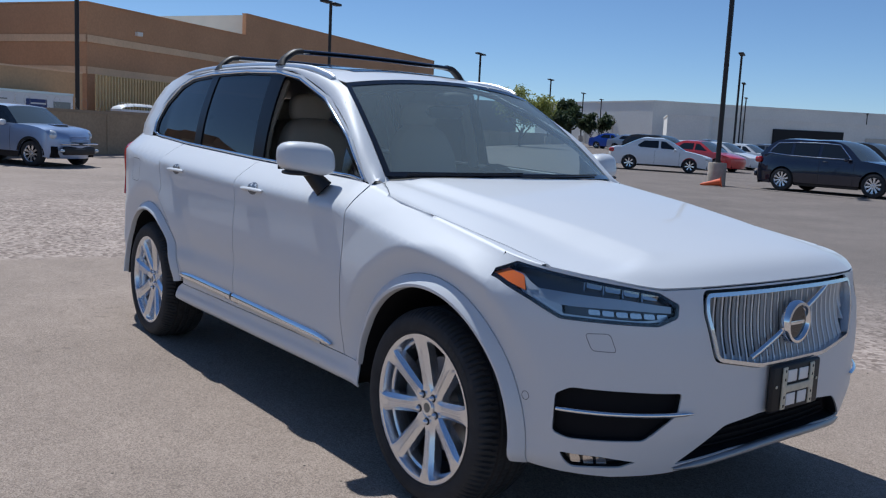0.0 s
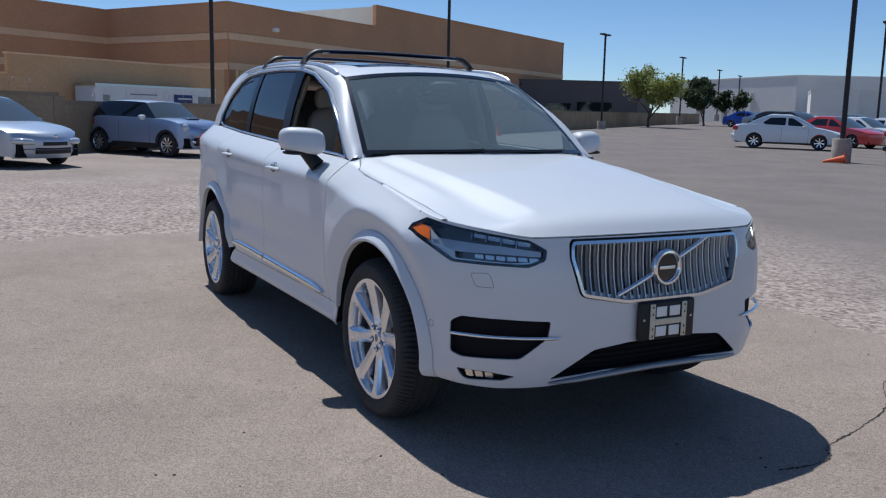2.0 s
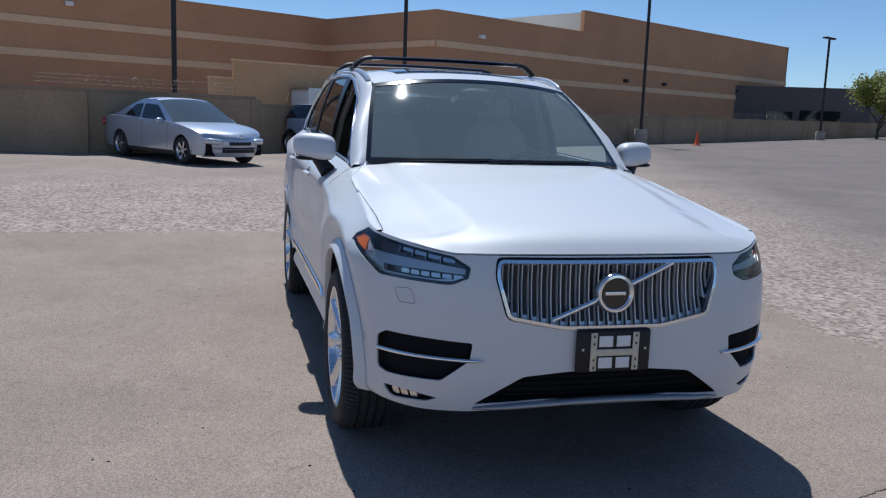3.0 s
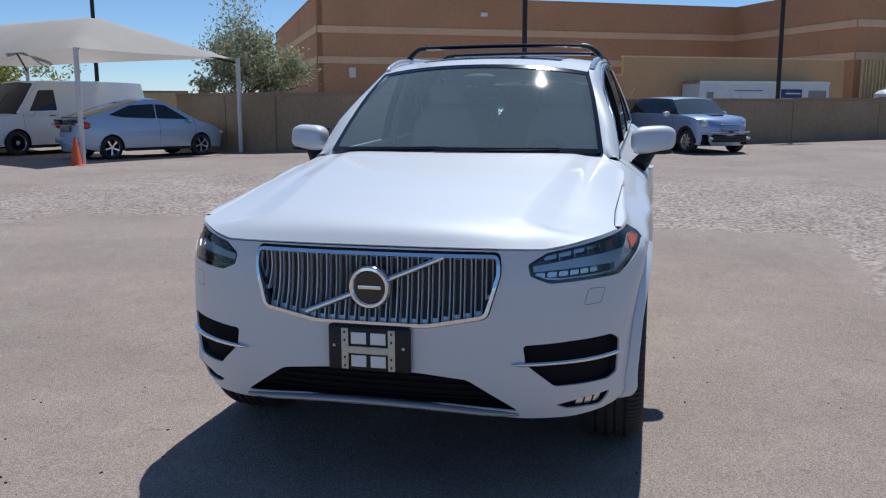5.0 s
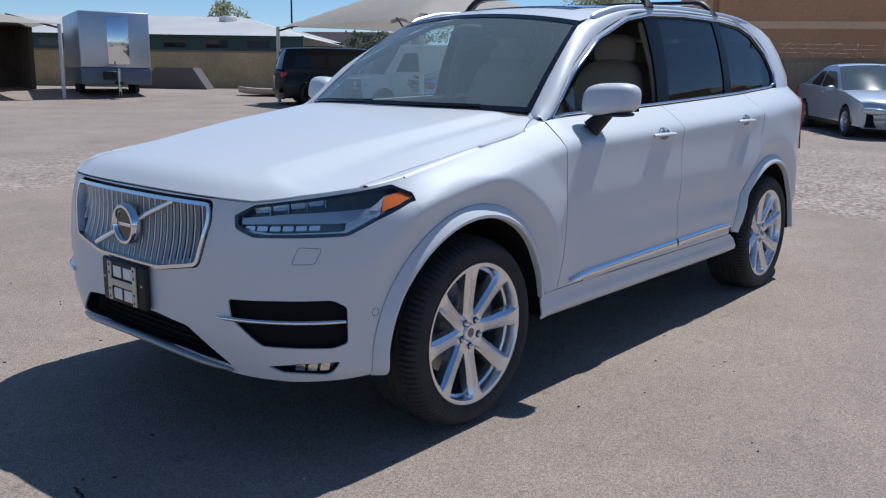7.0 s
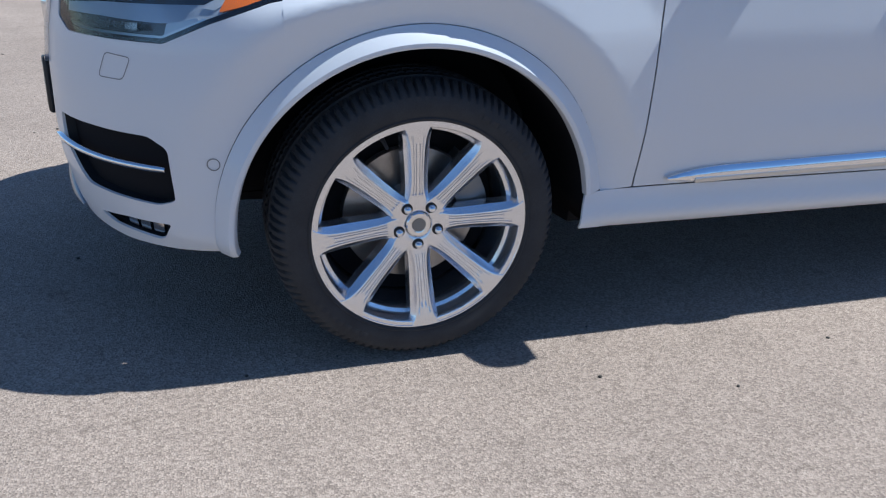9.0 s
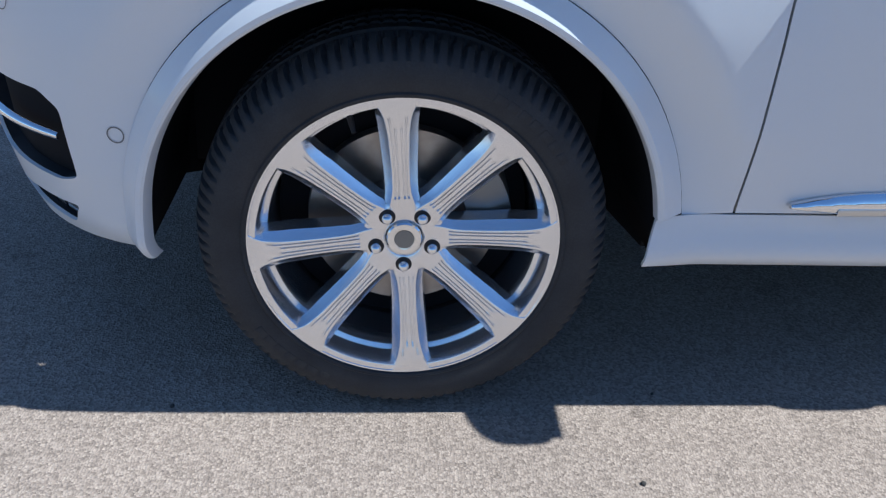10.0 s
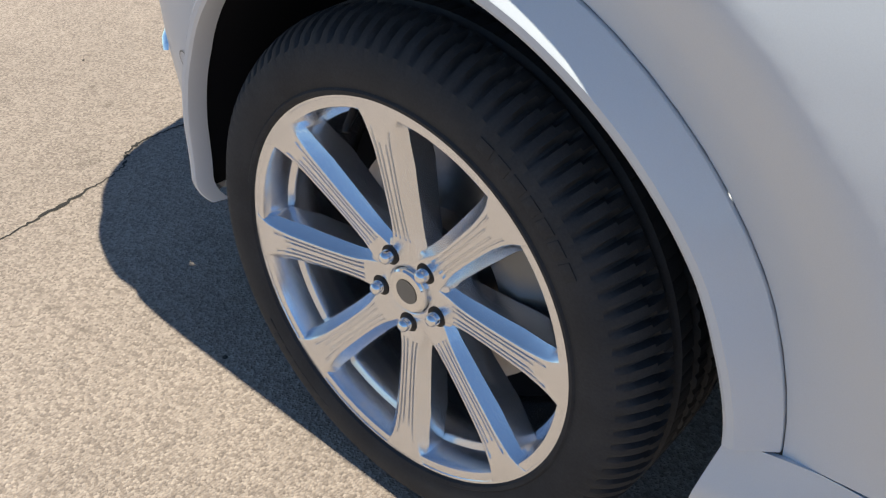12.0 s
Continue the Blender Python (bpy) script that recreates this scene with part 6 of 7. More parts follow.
# cargo trailer
M_ALU = material("brushed_aluminium_sheet", (0.50, 0.54, 0.60), 0.35, 0.6, vary=0.06, scale=1.5)
M_SLATE = material("slate_blue_sheet", (0.13, 0.16, 0.21), 0.45, 0.3, vary=0.08, scale=2)
cargo = thing("cargo_trailer", "enclosed grey cargo trailer with a polished nose and tongue jack", "trailer", at=pose(-13.9, -27.0, up(-13.9, -27.0) + 0.05, 0, 0, -20))
part("upper_body", box(0, -2.6, 2.02, 2.45, 5.0, 2.00, 0.05), M_ALU, cargo)
part("lower_body", box(0, -2.598, 0.72, 2.47, 5.02, 0.60, 0.03), M_SLATE, cargo)
part("nose_panel", box(-0.10, -0.075, 2.00, 0.75, 0.05, 1.70, 0.01), M_CHROME, cargo)
part("tongue", tube([(0, -0.1, 0.48), (0, 0.9, 0.48)], 0.07, 8), M_STEEL, cargo)
part("jack", tube([(0.05, 0.75, 0.02), (0.05, 0.75, 1.0)], 0.06, 8), M_SATIN, cargo)
part("jack_wheel", box(0.05, 0.75, 0.10, 0.08, 0.20, 0.20, 0.05), M_BLACK, cargo)
part("tool_box", box(0.30, 0.30, 0.75, 0.45, 0.30, 0.30, 0.03), M_BLACK, cargo)
for sx in (-1, 1):
    for y in (-2.2, -3.1):
        bm = lathe([(0.0, -0.1), (0.26, -0.1), (0.33, -0.07), (0.33, 0.07), (0.26, 0.1), (0.0, 0.1)], 20, "y")
        bmesh.ops.transform(bm, matrix=Matrix.Translation((sx * 1.0, y, 0.33)) @ pose(0, 0, 0, 0, 0, 90), verts=bm.verts)
        part("wheel", bm, M_TYRE, cargo)
# dark lean-to beside the trailer
M_SHED = material("brown_shed_boards", (0.09, 0.06, 0.045), 0.85, vary=0.2, scale=2)
lean = thing("storage_shed", "dark brown open-fronted storage shed", "shed", at=pose(-9.5, -36.0, up(-9.5, -36.0), 0, 0, -15))
part("rear_wall", box(0, 0, 1.2, 9.0, 0.15, 2.4, 0), M_SHED, lean)
part("side_wall", box(-4.4, 1.8, 1.2, 0.15, 3.4, 2.4, 0), M_SHED, lean)
part("flat_roof", box(0, 1.7, 2.47, 9.4, 4.0, 0.12, 0.02), M_SHED, lean)
for x in (-2.2, 0.2, 2.6):
    part("shed_door", box(x, 0.12, 1.05, 1.5, 0.06, 2.0, 0.01), M_GREYWALL, lean)
# low boat-like skiff, boxes and a ramp by the west wall
skiff = thing("skiff", "pale flat-bottomed skiff lying on the ground", "boat", at=pose(-19.5, -24.4, up(-19.5, -24.4) + 0.02, 0, 0, 140))
bm = bmesh.new()
rows = []
for t in np.linspace(0, 1, 12):
    w = 0.42 * (1 - (2 * t - 1) ** 4) + 0.12
    x = -1.75 + 3.5 * t
    lift = 0.09 * (2 * t - 1) ** 4
    rows.append([(x, -w, 0.25 + lift), (x, -w * 0.8, 0.02 + lift), (x, w * 0.8, 0.02 + lift), (x, w, 0.25 + lift), (x, w * 0.9, 0.25 + lift), (x, w * 0.7, 0.10 + lift), (x, -w * 0.7, 0.10 + lift), (x, -w * 0.9, 0.25 + lift)])
grid_into(bm, rows, closed=True, cap=True)
bmesh.ops.recalc_face_normals(bm, faces=bm.faces)
part("red_cover", egg(0.75, 0, 0.30, 0.75, 0.40, 0.13, 2.4, 16, 8), M_RED, skiff)
part("hull", bm, material("skiff_hull", (0.50, 0.40, 0.32), 0.6, vary=0.1, scale=4), skiff)
crate = thing("storage_bin", "white plastic storage bin beside a skiff", "bin", at=pose(-20.4, -25.3, up(-20.4, -25.3), 0, 0, 140))
part("bin_body", box(0, 0, 0.33, 1.05, 0.55, 0.66, 0.05), M_WHITE, crate)
part("bin_lid", box(0, 0, 0.68, 1.1, 0.60, 0.06, 0.02), M_WHITE, crate)
ramp = thing("concrete_ramp", "dark grey wedge-shaped ramp by the wall", "ramp", at=pose(-19.2, -31.2, up(-19.2, -31.2), 0, 0, -50))
bm = bmesh.new()
prof = [(-1.5, 0.0), (-0.9, 0.9), (0.7, 0.9), (1.5, 0.0)]
grid_into(bm, [[(x, y, z) for x, z in prof] for y in (0.0, 1.2)], cap=True, flip=True)
part("ramp_body", bm, M_GREYWALL, ramp, smooth=False)


# ---- other vehicles ----
CAR_TYRE = mesh_of(lathe([(0.66, -0.5), (0.80, -0.56), (0.94, -0.50), (1.0, -0.34), (1.0, 0.34), (0.94, 0.50), (0.80, 0.56), (0.66, 0.5), (0.64, 0.3)], 32), "tyre", M_TYRE)
CAR_RIM = mesh_of(lathe([(0.60, 0.20), (0.64, 0.46), (0.66, 0.50), (0.69, 0.50), (0.68, 0.40)], 32), "rim", M_ALLOY)
CAR_DISH = mesh_of(lathe([(0.0, 0.02), (0.60, 0.02), (0.64, 0.20)], 24), "wheel_dish", M_WELL)
CAR_CAP = mesh_of(lathe([(0.0, 0.42), (0.13, 0.41), (0.17, 0.34)], 16), "hub_cap", M_ALLOY)


def thin_spoke():
    bm = bmesh.new()
    grid_into(bm, [[(r, 0.20, -w), (r, y, -w), (r, y, w), (r, 0.20, w)] for r, y, w in ((0.06, 0.38, 0.07), (0.30, 0.38, 0.065), (0.64, 0.44, 0.10))])
    bmesh.ops.recalc_face_normals(bm, faces=bm.faces)
    return sharp(bm, 30)


CAR_SPOKE = mesh_of(thin_spoke(), "spoke", M_ALLOY)


def small_wheel(parent, x, y, r, width, n=7):
    """A car wheel with its tyre, rim and spokes."""
    hub = new("wheel")
    hub.parent = parent
    hub.matrix_local = pose(x, y, r, 0, 0, 0 if y > 0 else 180) @ Matrix.Diagonal((r, width, r, 1))
    put("tyre", CAR_TYRE, hub), put("rim", CAR_RIM, hub), put("wheel_dish", CAR_DISH, hub), put("hub_cap", CAR_CAP, hub)
    for k in range(n):
        put("spoke", CAR_SPOKE, hub, pose(0, 0, 0, 0, 360 * k / n + 13, 0))


def parked_car(name, label, at, heading, paint, length, width, wb, front, wheel, lower, cab, windows, group="parked cars", roof_paint=None, bumper=None, detail=True, lamps="wedge", tail=None, spokes=7, rear_pane=True, trim=None, cab_paint=None, cladding=False, sweep=0.20, screen=None):
    """A car: lower is its outline from front bumper over hood and belt to rear bumper, as (x from nose, z); cab the cabin's outline
    (foot of windscreen, roof front, roof rear, foot of rear window); windows the side panes. Built nose to +x, origin under its middle."""
    at = Vector(at)
    nose = at + Vector((math.cos(radians(heading)), math.sin(radians(heading)), 0)) * wb / 2
    back = at * 2 - nose
    zn, zb = (ground_z(q.dot(U), q.dot(N)) for q in (nose, back))
    car = thing(name, label, "car", group, Matrix.Translation((at.x, at.y, (zn + zb) / 2)) @ pose(0, 0, 0, 0, 0, heading) @ pose(0, 0, 0, 0, math.degrees(math.atan2(zb - zn, wb)), 0))
    half, hl = width / 2, length / 2
    fx, rx = hl - front, hl - front - wb
    low = [(hl - x, z) for x, z in lower]
    line = [tuple(q) for q in curve(low, 46)]
    z_low = 0.20

    def wide(x, z, k=0.0):
        e = abs(x) / hl
        plan = 1 - 0.16 * max(0.0, (e - 0.62) / 0.38) ** 2.2
        side = np.interp(z, [0.2, 0.35, 0.62, 0.85, 1.1], [0.955, 0.985, 1.0, 0.985, 0.93])
        return half * plan * float(side) + k

    def bent(x, u):
        """Ends swept back towards the corners."""
        return x - (sweep if x > 0 else 0.6 * sweep) * u * u * math.copysign((abs(x) / hl) ** 6, x)

    belt = max(z for _, z in low)
    bottom = [(rx - wheel * 1.14, z_low + 0.02)] + [(rx + q, z) for q, z in arc(0, wheel, wheel * 1.14, 190, -10, 14)] + [(fx + q, z) for q, z in arc(0, wheel, wheel * 1.14, 190, -10, 14)]
    outline = line + [(-hl + 0.03, z_low + 0.1)] + bottom + [(hl - 0.06, z_low + 0.02)]
    body = part("body", region(outline, [], 0.10, lambda x, z: Vector((bent(x, 1), wide(x, z), z)), 0.03, True), paint, car)
    part("body", region(outline, [], 0.10, lambda x, z: Vector((bent(x, 1), -wide(x, z), z)), 0.03, False), paint, car)
    bm = bmesh.new()
    rows = [[Vector((bent(x, u), wide(x, z) * u, z + 0.03 * (1 - u**4) * (1 if z > 0.6 else 0.2))) + Vector((0.05 * (1 - u * u) * (x / hl) ** 5, 0, 0)) for u in np.linspace(-1, 1, 13)] for x, z in line]
    rows = [[rows[0][k] + Vector((-0.05, 0, -(line[0][1] - z_low))) for k in range(13)]] + rows + [[rows[-1][k] + Vector((0.05, 0, -(line[-1][1] - z_low))) for k in range(13)]]
    grid_into(bm, rows)
    bmesh.ops.recalc_face_normals(bm, faces=bm.faces)
    part("hood_and_deck", sharp(bm, 40), paint, car)
    bm = bmesh.new()
    box_into(bm, 0, 0, 0.36, length * 0.92, width * 0.80, 0.26)
    part("underbody", bm, M_WELL, car, smooth=False)
    for x0 in (fx, rx):
        ring = arc(x0, wheel, wheel * 1.13, -5, 185, 16)
        for s in (1, -1):
            bm = bmesh.new()
            grid_into(bm, [[(x, s * y, z) for x, z in ring] for y in (half * 0.97, half * 0.55)])
            part("wheel_well", bm, M_WELL, car)
    # cabin
    c = [(hl - x, z) for x, z in cab]
    cf, cr, seg = c[1][0], c[-2][0], len(c) - 1
    roofline = [tuple(q) for q in curve([c[0], c[1], ((cf + cr) / 2, max(c[1][1], c[2][1]) + 0.035), c[2], c[3]] if seg == 3 else c, 40)]
    ztop = max(z for _, z in roofline)

    def upper(x, z, k=0.0):
        h = max(0.0, (z - belt + 0.06) / (ztop - belt + 0.06))
        return wide(x, min(z, 1.0)) * (0.975 - 0.20 * h**1.2) + k

    for s in (1, -1):
        part("cabin_side", region(roofline, [], 0.09, lambda x, z, s=s: Vector((x, s * upper(x, z), z)), 0.03, s > 0), cab_paint or paint, car)
        for w in windows:
            poly = rounded([(hl - x, z) for x, z in w], 0.04)
            part("side_window", region(poly, [], 0.10, lambda x, z, s=s: Vector((x, s * upper(x, z, 0.006), z)), 0.004, s > 0), M_CARGLASS, car)
    bm = bmesh.new()
    rows = [[Vector((x, upper(x, z) * u, z + 0.045 * (1 - u * u) * np.interp(z, [belt, ztop], [0.3, 1]))) + Vector(((0.12 if x > (cf + cr) / 2 else -0.10) * (1 - u * u) * float(np.interp(z, [belt, ztop - 0.03], [1, 0.1])), 0, 0)) for u in np.linspace(-1, 1, 11)] for x, z in roofline]
    i0, i1 = (11, 29) if seg == 3 else (round(39 * 1.3 / seg), round(39 * (seg - 1.3) / seg))
    grid_into(bm, rows[i0 : i1 + 1])
    bmesh.ops.recalc_face_normals(bm, faces=bm.faces)
    part("roof", bm, roof_paint or paint, car)
    for nm, rr, mat in (("windscreen", rows[: i0 + 1], screen or M_SCREEN), ("rear_window", rows[i1:], M_CARGLASS if rear_pane else paint)):
        bm = bmesh.new()
        grid_into(bm, rr)
        bmesh.ops.recalc_face_normals(bm, faces=bm.faces)
        part(nm, bm, mat, car)
    for s in (1, -1):
        small_wheel(car, fx, s * (half - 0.11), wheel, 0.20, spokes), small_wheel(car, rx, s * (half - 0.11), wheel, 0.20, spokes)
        if cladding:
            for x0 in (fx, rx):
                outer, inner = arc(x0, wheel, wheel * 1.34, 172, 8, 18), arc(x0, wheel, wheel * 1.12, 8, 172, 18)
                part("arch_cladding", region(outer + inner, [], 0.08, lambda x, z, s=s: Vector((bent(x, 1), s * wide(x, z, 0.012), z)), 0.012, s > 0), M_BLACK, car)
        if detail:
            zl = low[1][1]
            if lamps == "round":
                part("headlamp", egg(hl - 0.30, s * (half - 0.25), zl + 0.19, 0.15, 0.115, 0.125, 2.0, 18, 12), M_LENSWHITE, car)
            else:
                part("headlamp", egg(hl - 0.19, s * (half - 0.31), zl + 0.045, 0.17, 0.215, 0.070, 3.0, 18, 10, lambda q, s=s: Vector((q.x - 0.55 * max(0.0, s * q.y), q.y, q.z + 0.05 * s * q.y))), M_LENSWHITE, car)
            part("tail_lamp", egg(-hl + (0.26 if cladding else 0.16), s * (half - (0.20 if cladding else 0.16)), tail or belt - 0.16, 0.12, 0.12, 0.10, 3.0, 14, 10), M_REDLENS, car)
            part("door_mirror", egg(c[0][0] - 0.42, s * (half + 0.07), c[0][1] + 0.04, 0.06, 0.10, 0.065, 2.6, 14, 10), paint, car)
            for hx in (c[0][0] - 1.15,):
                part("door_handle", box(hx, s * (wide(hx, belt - 0.12) + 0.01), belt - 0.13, 0.18, 0.03, 0.03, 0.01), bumper or paint, car)
            for sx in (c[0][0] - 0.22, c[0][0] - 1.32):
                part("door_gap", region([(sx - 0.004, 0.32), (sx + 0.004, 0.32), (sx + 0.004, belt - 0.07), (sx - 0.004, belt - 0.07)], [], 0.08, lambda x, z, s=s: Vector((x, s * wide(x, z, 0.002), z)), 0, s > 0), M_BLACK, car)
            strip = [(rx + wheel * 1.16, 0.205), (fx - wheel * 1.16, 0.205), (fx - wheel * 1.18, 0.285), (rx + wheel * 1.18, 0.285)]
            part("sill", region(strip, [], 0.12, lambda x, z, s=s: Vector((x, s * wide(x, z, 0.006), z)), 0.01, s > 0), M_BLACK, car)
            if trim:
                edge = [(hl - x, z) for x, z in trim]
                pts = [Vector((x, s * upper(x, z, 0.010), z)) for x, z in edge]
                part("window_trim", ribbon(pts, 0.022, 0.008, [Vector((0, s, 0.25)).normalized()] * len(pts)), M_CHROME, car)
    if detail:
        zl = low[1][1]

        def bowed(x, z, k, high):
            """A bar across the nose that follows its bow; k: its share of the width."""
            bm = bmesh.new()
            rows = [[Vector((bent(x + o, u) + 0.05 * (1 - u * u), half * u, z + h)) for o, h in ((-0.08, -high / 2), (-0.01, -high / 2), (0, -high * 0.3), (0, high * 0.3), (-0.01, high / 2), (-0.08, high / 2))] for u in np.linspace(-k, k, 13)]
            grid_into(bm, rows, cap=True)
            bmesh.ops.recalc_face_normals(bm, faces=bm.faces)
            return sharp(bm, 40)

        part("grille", bowed(hl + 0.006, zl + 0.005, 0.32, 0.075), M_BLACK, car)
        part("lower_intake", bowed(hl - 0.008, 0.36, 0.46, 0.12), M_BLACK, car)
        part("bumper_line", bowed(hl + 0.004, zl - 0.115, 0.70, 0.012), M_GREYCAR, car)
        part("rear_bumper_step", box(-hl + 0.02, 0, 0.50, 0.10, width * 0.80, 0.16, 0.04), bumper or paint, car)
        if bumper:
            part("front_bumper", box(hl + 0.0, 0, 0.46, 0.18, width * 0.96, 0.30, 0.05), bumper, car)
    return car


M_SCREEN = material("clear_car_screen", (0.075, 0.095, 0.105), 0.06, 0.0, spec=0.9)
M_LENSWHITE = material("clear_lamp", (0.60, 0.63, 0.66), 0.10, 0.3, 0.6)
SEDAN = [(0.02, 0.34), (0.0, 0.60), (0.14, 0.74), (1.15, 0.95), (2.2, 0.98), (3.7, 1.02), (4.45, 0.98), (4.60, 0.72), (4.62, 0.36)]
SEDAN_CAB = [(1.20, 0.94), (2.05, 1.42), (3.15, 1.43), (4.05, 1.00)]
SEDAN_WIN = [[(1.55, 1.00), (2.28, 1.03), (2.28, 1.36), (2.08, 1.34)], [(2.38, 1.03), (3.20, 1.05), (3.32, 1.12), (3.02, 1.35), (2.38, 1.37)]]


def near(contact, heading, wb, front, length, half, side):
    """The middle of a car whose near front wheel stands at contact; side 1 when its left wheel is meant, -1 its right."""
    h = Vector((math.cos(radians(heading)), math.sin(radians(heading)), 0))
    l = Vector((-h.y, h.x, 0))
    axle = Vector((*contact, 0)) - l * side * (half - 0.11)
    return axle + h * (front - length / 2)


# silver hatchback by the wall
HATCH_LOW = [(0.03, 0.34), (0.0, 0.56), (0.04, 0.72), (0.20, 0.86), (0.55, 0.935), (1.1, 0.975), (2.4, 0.99), (3.35, 0.98), (3.58, 0.80), (3.62, 0.38)]
HATCH_CAB = [(1.06, 0.95), (1.50, 1.32), (1.66, 1.385), (2.4, 1.405), (3.02, 1.385), (3.22, 1.32), (3.50, 0.97)]
HATCH_WIN = [[(1.30, 0.99), (2.30, 1.005), (2.30, 1.325), (1.70, 1.32)], [(2.36, 1.005), (3.34, 1.02), (3.12, 1.315), (2.36, 1.325)]]
hatch = parked_car("compact_hatchback", "silver-blue compact three-door hatchback with a pale roof", near((-19.55, 1.9), 35, 2.467, 0.68, 3.63, 0.845, -1), 35, M_LIGHTBLUE, 3.63, 1.69, 2.467, 0.68, 0.30, HATCH_LOW, HATCH_CAB, HATCH_WIN, roof_paint=M_SILVER, lamps="round", spokes=9, cab_paint=M_GLOSSBLACK, cladding=True, sweep=0.26)
part("hood_scoop", box(1.815 - 0.56, 0, 0.970, 0.16, 0.36, 0.05, 0.02), M_BLACK, hatch)
part("scoop_rim", box(1.815 - 0.63, 0, 0.995, 0.24, 0.40, 0.03, 0.012), M_LIGHTBLUE, hatch)
part("lower_grille", box(1.815 - 0.01, 0, 0.40, 0.10, 1.05, 0.20, 0.04), M_BLACK, hatch)
for k in range(4):
    part("grille_slat", box(1.815 + 0.035 - 0.012 * k, 0, 0.625 + 0.038 * k, 0.05, 0.66 - 0.03 * k, 0.020, 0.008), M_LIGHTBLUE, hatch)
for s in (1, -1):
    part("door_sill", region([(-0.82, 0.20), (0.80, 0.20), (0.80, 0.34), (-0.82, 0.34)], [], 0.12, lambda x, z, s=s: Vector((x, s * 0.848, z)), 0.01, s > 0), M_BLACK, hatch)
    part("mirror_cap", egg(0.40, s * 0.925, 0.995, 0.065, 0.09, 0.07, 2.4, 14, 10), M_WHITE, hatch)
for s in (1, -1):
    part("lower_bumper_lamp", egg(1.815 + 0.01, s * 0.58, 0.40, 0.05, 0.07, 0.04, 2.4, 12, 8), M_LENSWHITE, hatch)
    part("bumper_bar", box(1.815 + 0.02, s * 0.33, 0.565, 0.07, 0.56, 0.035, 0.015), M_CHROME, hatch)
# silver coupe by the wall
COUPE_LOW = [(0.04, 0.32), (0.0, 0.50), (0.05, 0.63), (0.30, 0.745), (1.25, 0.90), (2.3, 0.93), (3.6, 0.97), (4.55, 0.95), (4.73, 0.72), (4.75, 0.36)]
COUPE_CAB = [(1.30, 0.89), (2.15, 1.36), (3.0, 1.37), (4.05, 0.97)]
COUPE_WIN = [[(1.66, 0.94), (2.72, 0.96), (2.72, 1.30), (2.16, 1.28)], [(2.80, 0.97), (3.50, 1.00), (3.10, 1.27), (2.80, 1.30)]]
coupe = parked_car("coupe", "silver two-door coupe parked nose out by the wall", near((-16.2, -2.27), 35, 2.67, 0.95, 4.75, 0.89, -1), 35, M_SILVER, 4.75, 1.785, 2.67, 0.95, 0.31, COUPE_LOW, COUPE_CAB, COUPE_WIN, spokes=6, sweep=0.30)
part("front_badge", egg(2.375 + 0.03, 0, 0.66, 0.03, 0.05, 0.04, 2.2, 12, 8), M_CHROME, coupe)
# white sedan and dark SUV across the lot
parked_car("white_sedan", "white four-door sedan parked in the open lot", near((-21.5, 29.7), 37, 2.70, 0.95, 4.63, 0.888, -1), 37, M_WHITE, 4.63, 1.776, 2.70, 0.95, 0.32, SEDAN, SEDAN_CAB, SEDAN_WIN)
SUV_LOW = [(0.02, 0.36), (0.0, 0.70), (0.12, 0.92), (1.25, 1.10), (2.2, 1.12), (3.8, 1.15), (4.75, 1.14), (4.90, 0.80), (4.92, 0.40)]
SUV_CAB = [(1.30, 1.08), (2.05, 1.63), (4.15, 1.645), (4.78, 1.14)]
SUV_WIN = [[(1.70, 1.15), (2.62, 1.17), (2.62, 1.58), (2.10, 1.55)], [(2.72, 1.17), (3.55, 1.19), (3.55, 1.57), (2.72, 1.58)], [(3.65, 1.20), (4.35, 1.25), (4.10, 1.54), (3.65, 1.56)]]
parked_car("dark_suv", "dark navy SUV with silver wheels, parked in the lot", near((-10.2, 23.6), 3, 2.975, 0.88, 4.92, 1.0, -1), 3, M_NAVY, 4.92, 2.0, 2.975, 0.88, 0.375, SUV_LOW, SUV_CAB, SUV_WIN, spokes=10, trim=[(1.62, 1.13), (2.7, 1.145), (3.6, 1.165), (4.42, 1.225), (4.36, 1.31), (4.14, 1.565), (3.4, 1.605), (2.6, 1.605), (2.08, 1.575), (1.62, 1.13)])
parked_car("black_suv", "black SUV parked behind a navy SUV", Vector((-13.4, 29.6, 0)), 3, M_BLACKCAR, 4.92, 2.0, 2.975, 0.88, 0.375, SUV_LOW, SUV_CAB, SUV_WIN)
# under and near the canopy
LIFT_LOW = [(0.02, 0.36), (0.0, 0.58), (0.16, 0.72), (1.0, 0.98), (2.2, 1.02), (3.5, 1.06), (4.32, 1.08), (4.42, 0.74), (4.45, 0.38)]
LIFT_CAB = [(0.92, 0.95), (2.05, 1.52), (2.75, 1.53), (4.30, 1.10)]
LIFT_WIN = [[(1.32, 1.03), (2.28, 1.06), (2.28, 1.45), (1.98, 1.42)], [(2.32, 1.06), (3.30, 1.10), (3.66, 1.17), (3.05, 1.41), (2.32, 1.455)]]
liftback = parked_car("silver_liftback", "pale silver-blue five-door liftback seen from behind, under a canopy", near((-18.7, -11.7), 152, 2.70, 0.95, 4.45, 0.8625, -1), 152, M_ICE, 4.45, 1.725, 2.70, 0.95, 0.31, LIFT_LOW, LIFT_CAB, LIFT_WIN, tail=0.90, spokes=5)
